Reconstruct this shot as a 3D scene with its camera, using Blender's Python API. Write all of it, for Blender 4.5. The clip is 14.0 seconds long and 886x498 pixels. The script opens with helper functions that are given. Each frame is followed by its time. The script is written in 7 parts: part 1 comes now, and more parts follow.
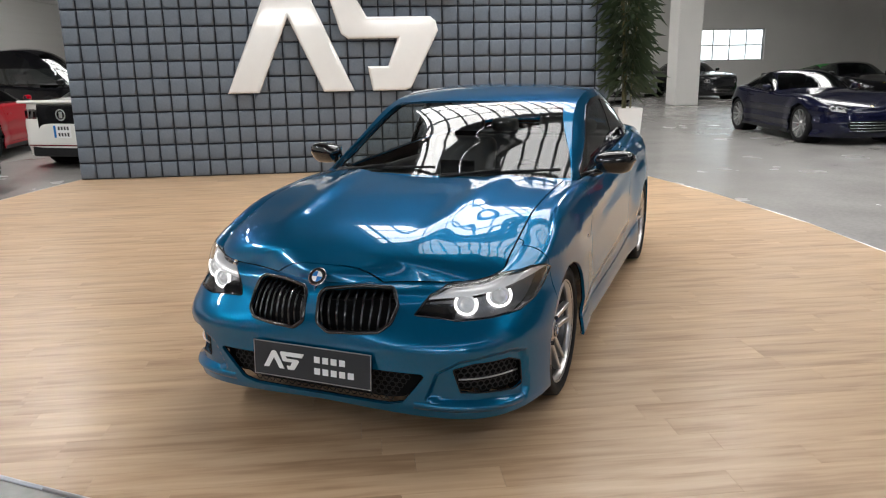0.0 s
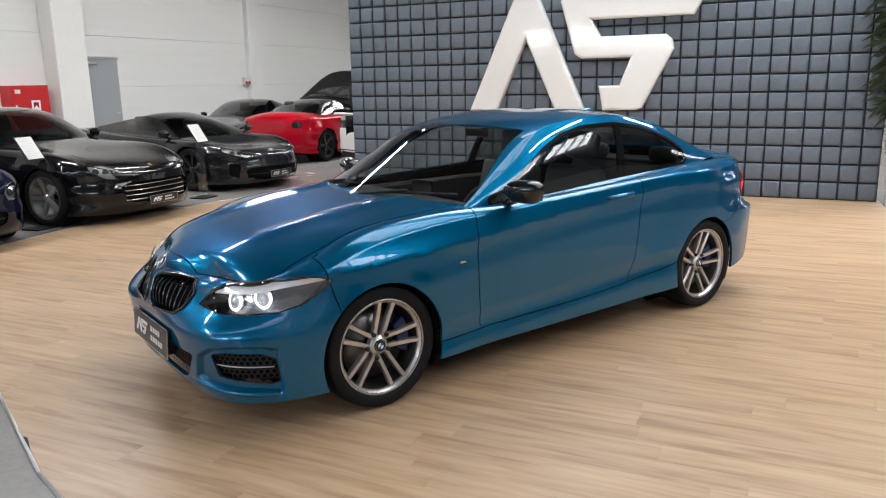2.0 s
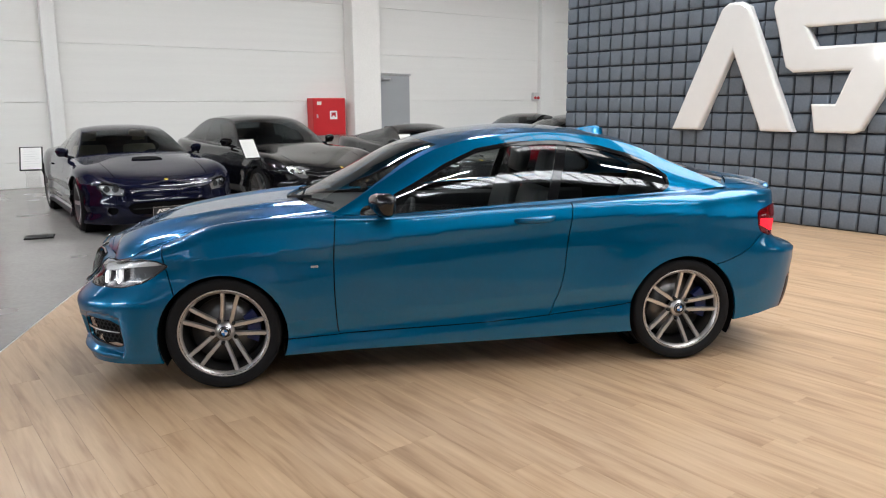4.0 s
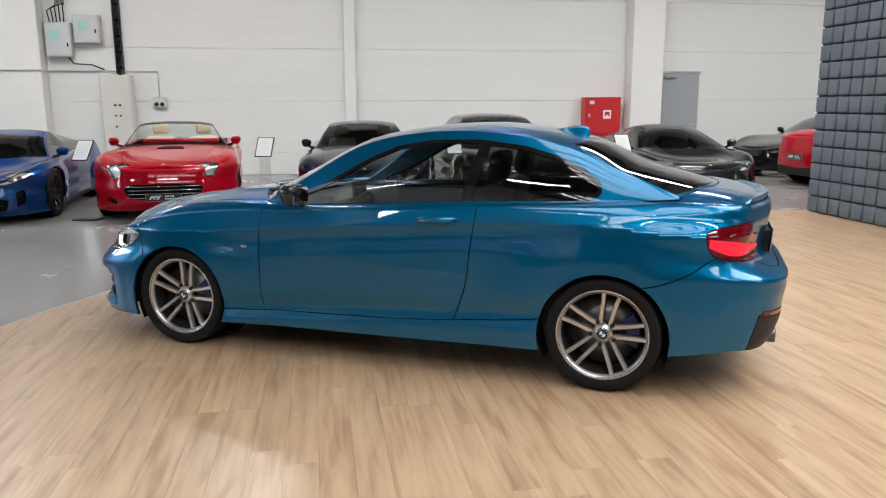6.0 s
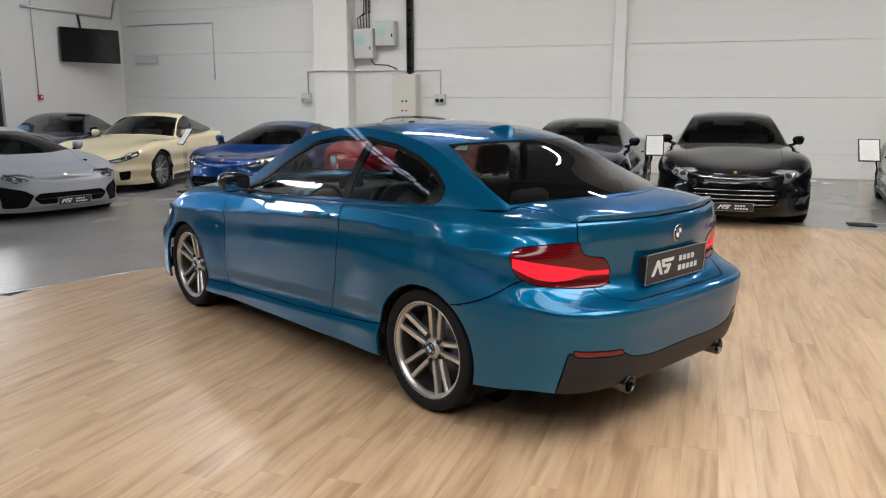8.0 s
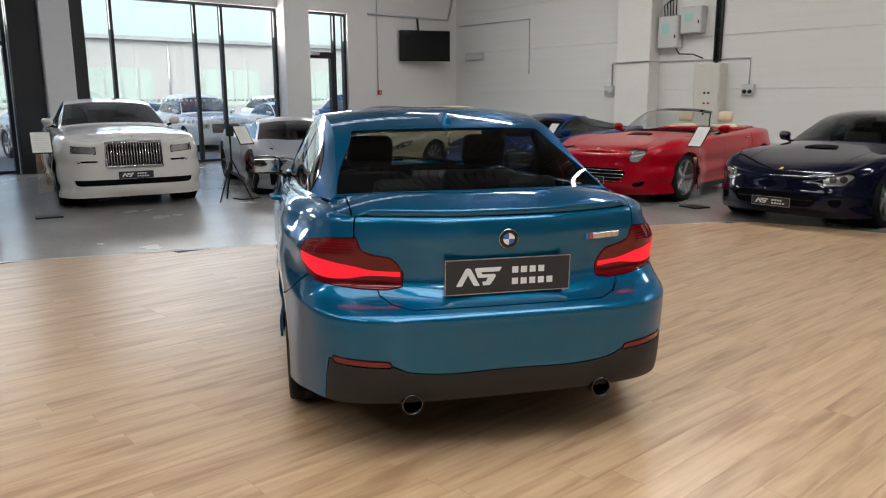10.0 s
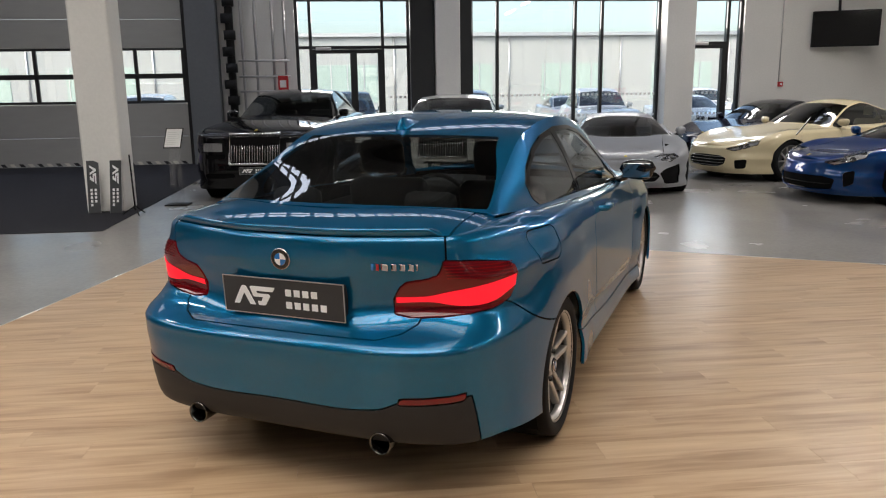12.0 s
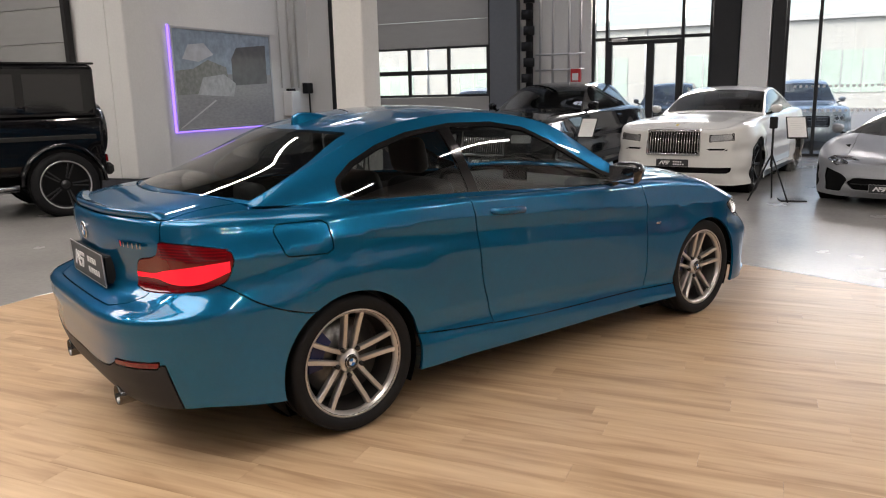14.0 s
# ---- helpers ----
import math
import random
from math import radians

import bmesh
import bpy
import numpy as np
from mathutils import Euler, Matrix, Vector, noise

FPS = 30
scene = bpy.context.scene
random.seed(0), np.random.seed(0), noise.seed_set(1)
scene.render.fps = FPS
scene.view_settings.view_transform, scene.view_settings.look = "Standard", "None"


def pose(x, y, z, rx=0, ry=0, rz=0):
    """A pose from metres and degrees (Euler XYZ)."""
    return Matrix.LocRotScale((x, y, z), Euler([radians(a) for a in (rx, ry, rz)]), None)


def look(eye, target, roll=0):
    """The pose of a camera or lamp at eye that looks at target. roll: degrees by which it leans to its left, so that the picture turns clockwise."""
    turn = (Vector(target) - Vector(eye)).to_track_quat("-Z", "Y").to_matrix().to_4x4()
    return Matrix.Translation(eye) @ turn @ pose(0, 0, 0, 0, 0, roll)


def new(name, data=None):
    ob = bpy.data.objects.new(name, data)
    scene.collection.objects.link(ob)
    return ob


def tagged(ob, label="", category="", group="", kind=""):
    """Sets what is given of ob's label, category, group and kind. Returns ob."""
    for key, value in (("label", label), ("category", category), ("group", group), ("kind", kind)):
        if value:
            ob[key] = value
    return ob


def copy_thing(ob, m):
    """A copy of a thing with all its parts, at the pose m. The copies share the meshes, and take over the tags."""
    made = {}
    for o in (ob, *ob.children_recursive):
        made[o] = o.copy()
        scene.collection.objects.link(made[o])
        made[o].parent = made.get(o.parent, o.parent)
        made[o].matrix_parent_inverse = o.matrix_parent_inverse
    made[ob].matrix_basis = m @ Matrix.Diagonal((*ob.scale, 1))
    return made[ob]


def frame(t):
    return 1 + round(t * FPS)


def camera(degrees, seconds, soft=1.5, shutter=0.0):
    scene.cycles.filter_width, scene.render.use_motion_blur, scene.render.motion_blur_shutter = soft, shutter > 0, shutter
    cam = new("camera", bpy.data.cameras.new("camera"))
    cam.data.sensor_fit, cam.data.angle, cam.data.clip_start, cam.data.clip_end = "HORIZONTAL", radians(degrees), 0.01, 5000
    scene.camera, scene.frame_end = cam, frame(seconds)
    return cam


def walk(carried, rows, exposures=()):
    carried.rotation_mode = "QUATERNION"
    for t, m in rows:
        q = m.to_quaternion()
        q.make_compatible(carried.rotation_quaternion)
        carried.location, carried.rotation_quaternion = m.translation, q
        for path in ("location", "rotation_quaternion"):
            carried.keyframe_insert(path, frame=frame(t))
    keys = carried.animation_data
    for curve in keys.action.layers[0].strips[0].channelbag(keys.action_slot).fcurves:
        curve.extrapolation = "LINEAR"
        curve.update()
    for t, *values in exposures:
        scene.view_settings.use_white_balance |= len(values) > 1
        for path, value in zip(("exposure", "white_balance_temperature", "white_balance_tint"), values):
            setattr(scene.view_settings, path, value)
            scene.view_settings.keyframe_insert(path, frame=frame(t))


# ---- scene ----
cam = camera(60.9, 14.0, soft=1.15)
PATH = [
    (0, (-0.805, -4.921, 1.593), (-0.605, -2.992, 1.105), -1.0),
    (0.5, (-0.163, -5.008, 1.624), (-0.236, -3.068, 1.145), -1.2),
    (0.7, (0.115, -5.014, 1.624), (-0.07, -3.081, 1.146), -1.1),
    (1, (0.549, -5.047, 1.631), (0.205, -3.133, 1.164), -1.2),
    (1.5, (1.242, -4.891, 1.614), (0.645, -3.036, 1.164), -1.2),
    (2, (1.895, -4.691, 1.606), (1.072, -2.921, 1.174), -1.1),
    (2.5, (2.491, -4.368, 1.573), (1.461, -2.704, 1.158), -1.0),
    (3, (3.065, -4.042, 1.559), (1.843, -2.511, 1.159), -0.8),
    (3.5, (3.574, -3.589, 1.54), (2.176, -2.214, 1.151), -0.7),
    (3.7, (3.756, -3.373, 1.555), (2.29, -2.068, 1.17), -0.6),
    (5.8, (5.022, -0.923, 1.537), (3.101, -0.513, 1.164), -0.1),
    (6, (5.057, -0.661, 1.527), (3.117, -0.347, 1.152), -0.2),
    (6.5, (5.039, 0.044, 1.511), (3.076, 0.106, 1.134), -0.2),
    (7, (4.98, 0.733, 1.525), (3.025, 0.547, 1.147), -0.3),
    (7.2, (4.944, 1.01, 1.528), (3.001, 0.726, 1.148), -0.2),
    (9.3, (3.888, 3.466, 1.49), (2.338, 2.262, 1.103), -0.0),
    (9.5, (3.684, 3.639, 1.467), (2.203, 2.353, 1.077), -0.1),
    (10, (3.152, 3.997, 1.471), (1.865, 2.518, 1.078), -0.3),
    (10.5, (2.589, 4.292, 1.479), (1.532, 2.641, 1.082), -0.4),
    (11, (1.965, 4.514, 1.498), (1.176, 2.72, 1.099), -0.6),
    (11.5, (1.34, 4.669, 1.496), (0.84, 2.775, 1.093), -0.7),
    (12, (0.707, 4.7, 1.506), (0.501, 2.752, 1.103), -0.8),
    (12.5, (0.073, 4.713, 1.511), (0.147, 2.755, 1.108), -0.9),
    (13, (-0.576, 4.619, 1.493), (-0.243, 2.688, 1.091), -1.2),
    (13.5, (-1.192, 4.518, 1.497), (-0.624, 2.643, 1.093), -1.2),
    (14, (-1.772, 4.347, 1.481), (-0.991, 2.551, 1.076), -1.3),
]
walk(cam, [(t, look(eye, target, roll)) for t, eye, target, roll in PATH], exposures=((0, 1.95, 6450, 10), (2, 2.08, 6250, 10), (7, 1.95, 6350, 10), (9.4, 1.53, 6550, 10), (11, 1.47, 6700, 10), (13, 1.6, 7000, 14), (14, 1.8, 7050, 15)))

# ---- light ----
world = bpy.data.worlds.new("world")
scene.world = world
world.use_nodes = True
sky = world.node_tree.nodes.new("ShaderNodeTexSky")
sky.sky_type, sky.sun_disc = "NISHITA", False
sky.sun_elevation, sky.sun_rotation, sky.air_density, sky.dust_density = radians(48), radians(30), 1.0, 4.0
world.node_tree.links.new(sky.outputs[0], world.node_tree.nodes["Background"].inputs[0])
world.node_tree.nodes["Background"].inputs[1].default_value = 0.15

sun = new("sun", bpy.data.lights.new("sun", "SUN"))
sun.data.energy, sun.data.angle, sun.data.color = .6, radians(1.0), (1, .96, .9)
sun.matrix_world = look((0, 0, 30), (-7, -12, 18))


def area_lamp(name, m, sx, sy, watts, color=(1, 1, 1)):
    lamp = new(name, bpy.data.lights.new(name, "AREA"))
    lamp.data.shape, lamp.data.size, lamp.data.size_y, lamp.data.energy, lamp.data.color = "RECTANGLE", sx, sy, watts, color
    lamp.matrix_world = m
    return lamp


CEIL = 7.2
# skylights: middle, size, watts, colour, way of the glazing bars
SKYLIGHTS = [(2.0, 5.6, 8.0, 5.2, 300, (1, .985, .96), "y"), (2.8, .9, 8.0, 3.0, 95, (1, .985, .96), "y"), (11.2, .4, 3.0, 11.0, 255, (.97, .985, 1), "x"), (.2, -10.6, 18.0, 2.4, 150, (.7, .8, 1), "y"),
             # these three over the far hall are unseen, added to brighten it
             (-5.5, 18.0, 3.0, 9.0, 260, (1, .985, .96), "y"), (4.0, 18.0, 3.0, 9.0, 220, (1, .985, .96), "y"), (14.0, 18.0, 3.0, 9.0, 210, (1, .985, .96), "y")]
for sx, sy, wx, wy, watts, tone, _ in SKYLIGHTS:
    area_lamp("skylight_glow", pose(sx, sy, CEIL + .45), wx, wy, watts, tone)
for wx, ww in ((.815, 2.6), (-4.245, 4.6), (-7.96, 1.32)):
    area_lamp("window_glow", pose(wx, -13.545, 3.29, 90), ww, .62, 9 * ww, (1, .99, .97))
TUBES = [(-7.8, -6.5, 0), (-7.8, -2.0, 0), (-7.8, 2.5, 0), (-7.8, 7.0, 0), (-7.8, 11.5, 0), (6.2, -3.0, 0), (6.2, 2.5, 0), (6.2, 8.0, 0), (7.0, -9.5, 0), (-8.5, -9.5, 0)]
for tx, ty, ta in TUBES:
    area_lamp("tube_glow", pose(tx, ty, 5.93, 0, 0, ta), .16, 2.3, 12 if ty < -9 else 54 if tx < 0 else 24, (1, .985, .96))

# ---- materials ----


def mat(name, color, rough=.5, metal=0.0, coat=0.0, vary=0.0, grain=60.0, bump=0.0, rough_vary=0.0, stretch=(1, 1, 1), glow=None, alpha=1.0, glass=0.0, ior=1.45, island=0.0):
    """A surface with a base colour broken up at two scales."""
    m = bpy.data.materials.new(name)
    m.use_nodes = True
    nt = m.node_tree
    b = nt.nodes["Principled BSDF"]
    b.inputs["Base Color"].default_value = (*color, 1)
    b.inputs["Roughness"].default_value, b.inputs["Metallic"].default_value = rough, metal
    b.inputs["Coat Weight"].default_value, b.inputs["Coat Roughness"].default_value = coat, .03
    b.inputs["Transmission Weight"].default_value, b.inputs["IOR"].default_value, b.inputs["Alpha"].default_value = glass, ior, alpha
    if glow:
        b.inputs["Emission Color"].default_value, b.inputs["Emission Strength"].default_value = (*glow[0], 1), glow[1]
    if vary or bump or rough_vary:
        tc = nt.nodes.new("ShaderNodeTexCoord")
        mp = nt.nodes.new("ShaderNodeMapping")
        mp.inputs["Scale"].default_value = stretch
        nt.links.new(tc.outputs["Object"], mp.inputs[0])
        fine, broad = nt.nodes.new("ShaderNodeTexNoise"), nt.nodes.new("ShaderNodeTexNoise")
        fine.inputs["Scale"].default_value, fine.inputs["Detail"].default_value = grain, 6
        broad.inputs["Scale"].default_value, broad.inputs["Detail"].default_value = grain / 25, 4
        for n in (fine, broad):
            nt.links.new(mp.outputs[0], n.inputs["Vector"])
        add = nt.nodes.new("ShaderNodeMath")
        add.operation = "ADD"
        nt.links.new(fine.outputs["Fac"], add.inputs[0])
        nt.links.new(broad.outputs["Fac"], add.inputs[1])
        if vary:
            ramp = nt.nodes.new("ShaderNodeMapRange")
            ramp.inputs["From Min"].default_value, ramp.inputs["From Max"].default_value = .6, 1.4
            ramp.inputs["To Min"].default_value, ramp.inputs["To Max"].default_value = 1 - vary, 1 + vary
            nt.links.new(add.outputs[0], ramp.inputs["Value"])
            mix = nt.nodes.new("ShaderNodeMix")
            mix.data_type, mix.blend_type = "RGBA", "MULTIPLY"
            mix.inputs["Factor"].default_value = 1
            mix.inputs["A"].default_value = (*color, 1)
            nt.links.new(ramp.outputs[0], mix.inputs["B"])
            nt.links.new(mix.outputs["Result"], b.inputs["Base Color"])
        if rough_vary:
            rr = nt.nodes.new("ShaderNodeMapRange")
            rr.inputs["From Min"].default_value, rr.inputs["From Max"].default_value = .3, .7
            rr.inputs["To Min"].default_value, rr.inputs["To Max"].default_value = max(rough - rough_vary, .02), rough + rough_vary
            nt.links.new(broad.outputs["Fac"], rr.inputs["Value"])
            nt.links.new(rr.outputs[0], b.inputs["Roughness"])
        if bump:
            bp = nt.nodes.new("ShaderNodeBump")
            bp.inputs["Strength"].default_value, bp.inputs["Distance"].default_value = 1, bump
            nt.links.new(fine.outputs["Fac"], bp.inputs["Height"])
            nt.links.new(bp.outputs[0], b.inputs["Normal"])
    return m


def clear_glass(name, tint=(1, 1, 1), dark=0.0, rough=.0):
    """A thin pane: sees through, tinted, with a sharp reflection."""
    m = bpy.data.materials.new(name)
    m.use_nodes = True
    nt = m.node_tree
    nt.nodes.remove(nt.nodes["Principled BSDF"])
    tr, gl, lw, pw, ma, mx = (nt.nodes.new("ShaderNode" + k) for k in ("BsdfTransparent", "BsdfGlossy", "LayerWeight", "Math", "Math", "MixShader"))
    tr.inputs[0].default_value = (*[c * (1 - dark) for c in tint], 1)
    gl.inputs[0].default_value, gl.inputs["Roughness"].default_value = (1, 1, 1, 1), rough
    lw.inputs["Blend"].default_value = .5
    pw.operation, pw.inputs[1].default_value = "POWER", 5.0
    ma.operation, ma.inputs[1].default_value, ma.inputs[2].default_value = "MULTIPLY_ADD", .92, .08
    for a, c in ((lw.outputs["Facing"], pw.inputs[0]), (pw.outputs[0], ma.inputs[0]), (ma.outputs[0], mx.inputs[0]), (tr.outputs[0], mx.inputs[1]), (gl.outputs[0], mx.inputs[2]), (mx.outputs[0], nt.nodes["Material Output"].inputs[0])):
        nt.links.new(a, c)
    return m


def paint(name, color, metal=.35, rough=.32, flake=.12, coat=1.0, edge=None):
    m = mat(name, color, rough, metal, coat, vary=flake, grain=900)
    m.node_tree.nodes["Principled BSDF"].inputs["Specular IOR Level"].default_value = .1
    m.node_tree.nodes["Principled BSDF"].inputs["Coat Roughness"].default_value = .012
    m.node_tree.nodes["Principled BSDF"].inputs["Specular Tint"].default_value = (*(edge or [min(1, 3 * c + .04) for c in color]), 1)
    m.node_tree.nodes["Principled BSDF"].inputs["Coat IOR"].default_value = 1.5
    return m


def wood(name):
    """Oak-look vinyl planks: long grain along x, each plank with its own tone."""
    m = bpy.data.materials.new(name)
    m.use_nodes = True
    nt = m.node_tree
    b = nt.nodes["Principled BSDF"]
    geo, info = nt.nodes.new("ShaderNodeNewGeometry"), nt.nodes.new("ShaderNodeObjectInfo")
    tc = nt.nodes.new("ShaderNodeTexCoord")
    add = nt.nodes.new("ShaderNodeMath")
    nt.links.new(geo.outputs["Random Per Island"], add.inputs[0])
    nt.links.new(info.outputs["Random"], add.inputs[1])
    off = nt.nodes.new("ShaderNodeVectorMath")
    off.operation = "SCALE"
    off.inputs[0].default_value = (37, 91, 13)
    nt.links.new(add.outputs[0], off.inputs["Scale"])
    pos = nt.nodes.new("ShaderNodeVectorMath")
    nt.links.new(geo.outputs["Position"], pos.inputs[0])
    nt.links.new(off.outputs[0], pos.inputs[1])
    waves = []
    for scale, sx, sy, detail in ((1.5, .8, 6, 5), (3.5, .5, 7, 6), (1.1, 1.2, 3.0, 3)):
        mp, no = nt.nodes.new("ShaderNodeMapping"), nt.nodes.new("ShaderNodeTexNoise")
        mp.inputs["Scale"].default_value = (sx, sy, 1)
        no.inputs["Scale"].default_value, no.inputs["Detail"].default_value, no.inputs["Distortion"].default_value = scale, detail, .6
        nt.links.new(pos.outputs[0], mp.inputs[0])
        nt.links.new(mp.outputs[0], no.inputs["Vector"])
        waves.append(no.outputs["Fac"])
    mixv = nt.nodes.new("ShaderNodeMix")
    mixv.inputs["Factor"].default_value = .45
    nt.links.new(waves[0], mixv.inputs["A"])
    nt.links.new(waves[1], mixv.inputs["B"])
    ramp = nt.nodes.new("ShaderNodeValToRGB")
    r = ramp.color_ramp
    r.elements[0].position, r.elements[0].color = .35, (.31, .19, .105, 1)
    r.elements[1].position, r.elements[1].color = .66, (.55, .39, .247, 1)
    e = r.elements.new(.5)
    e.color = (.455, .308, .185, 1)
    nt.links.new(mixv.outputs["Result"], ramp.inputs[0])
    tone = nt.nodes.new("ShaderNodeMapRange")
    tone.inputs["To Min"].default_value, tone.inputs["To Max"].default_value = .955, 1.045
    fr = nt.nodes.new("ShaderNodeMath")
    fr.operation = "FRACT"
    nt.links.new(add.outputs[0], fr.inputs[0])
    nt.links.new(fr.outputs[0], tone.inputs["Value"])
    mul = nt.nodes.new("ShaderNodeMix")
    mul.data_type, mul.blend_type = "RGBA", "MULTIPLY"
    mul.inputs["Factor"].default_value = 1
    nt.links.new(ramp.outputs[0], mul.inputs["A"])
    nt.links.new(tone.outputs[0], mul.inputs["B"])
    nt.links.new(mul.outputs["Result"], b.inputs["Base Color"])
    rr = nt.nodes.new("ShaderNodeMapRange")
    rr.inputs["To Min"].default_value, rr.inputs["To Max"].default_value = .24, .42
    nt.links.new(waves[2], rr.inputs["Value"])
    nt.links.new(rr.outputs[0], b.inputs["Roughness"])
    bp = nt.nodes.new("ShaderNodeBump")
    bp.inputs["Strength"].default_value, bp.inputs["Distance"].default_value = .2, .0005
    nt.links.new(waves[1], bp.inputs["Height"])
    nt.links.new(bp.outputs[0], b.inputs["Normal"])
    return m


M = {
    "plaster": mat("white_plaster", (.75, .735, .705), .75, vary=.05, grain=25, bump=.002),
    "panel": mat("cream_wall_panel", (.72, .715, .69), .5, vary=.035, grain=40, bump=.0006, stretch=(1, .2, 6)),
    "steel_white": mat("white_painted_steel", (.72, .72, .7), .45, vary=.04, grain=30),
    "steel_grey": mat("grey_blue_painted_steel", (.13, .14, .155), .5, vary=.08, grain=20),
    "concrete": mat("polished_grey_floor", (.25, .24, .228), .25, vary=.14, grain=26, rough_vary=.03, bump=.0004),
    "carpet": mat("dark_carpet", (.028, .028, .034), .95, vary=.25, grain=300, bump=.004),
    "wood": wood("oak_vinyl_plank"),
    "pad": mat("slate_blue_leather", (.125, .152, .188), .42, vary=.16, grain=45, bump=.0012, rough_vary=.08),
    "pad_back": mat("dark_felt", (.045, .052, .064), .9, vary=.2, grain=90),
    "gloss_white": mat("gloss_white_plastic", (.8, .8, .79), .14, coat=.6, vary=.02, grain=8),
    "black_frame": mat("black_aluminium", (.018, .019, .021), .38, vary=.12, grain=80),
    "grey_door": mat("grey_door_paint", (.33, .345, .355), .45, vary=.05, grain=40),
    "gate": mat("grey_gate_panel", (.36, .355, .34), .5, vary=.06, grain=60, bump=.0008, stretch=(1, 1, 4)),
    "silver": mat("brushed_aluminium", (.6, .6, .61), .35, metal=.9, vary=.08, grain=70),
    "chrome": mat("chrome", (.62, .62, .63), .07, metal=1.0),
    "black_gloss": mat("black_gloss", (.008, .008, .009), .08, coat=.5, rough_vary=.02),
    "black_plastic": mat("black_plastic", (.018, .018, .019), .5, vary=.15, grain=200),
    "dark_grey_plastic": mat("dark_grey_plastic", (.03, .029, .03), .5, vary=.1, grain=200),
    # near-black: the shade in hollows and behind seams is put into its colour
    "void": mat("hollow_black", (.004, .004, .0045), .9, vary=.2, grain=80),
    "rubber": mat("tyre_rubber", (.011, .011, .012), .7, vary=.2, grain=120, bump=.0006),
    "red_box": mat("red_enamel", (.5, .025, .03), .35, vary=.05, grain=30),
    "grey_box": mat("grey_enamel", (.55, .56, .55), .45, vary=.05, grain=30),
    "beige_box": mat("beige_enamel", (.62, .6, .54), .45, vary=.05, grain=30),
    "glass": clear_glass("window_glass", (.93, .97, .97)),
    "paper": mat("white_paper", (.8, .8, .78), .7, vary=.03, grain=90),
    "ink": mat("dark_ink", (.05, .05, .055), .6, vary=.05, grain=90),
    "faint_ink": mat("faint_grey_ink", (.5, .5, .5), .6, vary=.05, grain=90),
    "plate": mat("dark_grey_number_plate", (.03, .032, .036), .35, vary=.08, grain=60),
    "white_print": mat("white_print", (.78, .78, .78), .4, vary=.02, grain=60),
    "ceiling": mat("grey_ceiling_sheet", (.14, .14, .138), .6, vary=.06, grain=20),
    "beam": mat("grey_steel_beam", (.08, .082, .085), .5, vary=.08, grain=30),
}
for k in ("rubber", "black_plastic", "dark_grey_plastic", "void", "carpet", "pad_back"):
    M[k].node_tree.nodes["Principled BSDF"].inputs["Specular IOR Level"].default_value = .18

# ---- mesh helpers ----


def part(name, bm, material, parent=None, label="", smooth_it=False, at=None):
    me = bpy.data.meshes.new(name)
    bm.to_mesh(me)
    bm.free()
    for m in material if isinstance(material, (list, tuple)) else [material]:
        me.materials.append(m)
    if smooth_it:
        me.polygons.foreach_set("use_smooth", [True] * len(me.polygons))
    ob = new(name, me)
    if parent is not None:
        ob.parent = parent
    if at is not None:
        ob.matrix_basis = at
    if label:
        ob["label"] = label
    return ob


def empty(name, m, label, category, group=""):
    ob = new(name)
    ob.matrix_basis = m
    ob.empty_display_size = .1
    return tagged(ob, label, category, group)


def box(bm, x0, x1, y0, y1, z0, z1, bevel=0.0, mat_index=0, seg=1):
    """A box between two corners, its edges rounded by bevel."""
    m = Matrix.Translation(((x0 + x1) / 2, (y0 + y1) / 2, (z0 + z1) / 2)) @ Matrix.Diagonal((abs(x1 - x0), abs(y1 - y0), abs(z1 - z0), 1))
    r = bmesh.ops.create_cube(bm, size=1, matrix=m)
    vs = r["verts"]
    fs = {f for v in vs for f in v.link_faces}
    for f in fs:
        f.material_index = mat_index
    if bevel:
        es = list({e for v in vs for e in v.link_edges})
        bmesh.ops.bevel(bm, geom=es, offset=bevel, segments=seg, affect="EDGES", profile=.5, clamp_overlap=True)
    return bm


def boxed(*a, **k):
    return box(bmesh.new(), *a, **k)


def tube(bm, pts, r, n=8, mat_index=0, caps=True):
    """A round bar along a line of points; r: one radius or one a point."""
    pts = [Vector(p) for p in pts]
    rs = r if isinstance(r, (list, tuple)) else [r] * len(pts)
    rings = []
    up = None
    for i, p in enumerate(pts):
        d = (pts[min(i + 1, len(pts) - 1)] - pts[max(i - 1, 0)]).normalized()
        a = d.orthogonal().normalized() if up is None else (up - d * up.dot(d)).normalized()
        up = a
        b = d.cross(a)
        rings.append([bm.verts.new(p + (a * math.cos(2 * math.pi * k / n) + b * math.sin(2 * math.pi * k / n)) * rs[i]) for k in range(n)])
    for r0, r1 in zip(rings, rings[1:]):
        for k in range(n):
            f = bm.faces.new((r0[k], r0[(k + 1) % n], r1[(k + 1) % n], r1[k]))
            f.smooth, f.material_index = True, mat_index
    if caps:
        bm.faces.new(rings[0][::-1]).material_index = mat_index
        bm.faces.new(rings[-1]).material_index = mat_index
    return bm


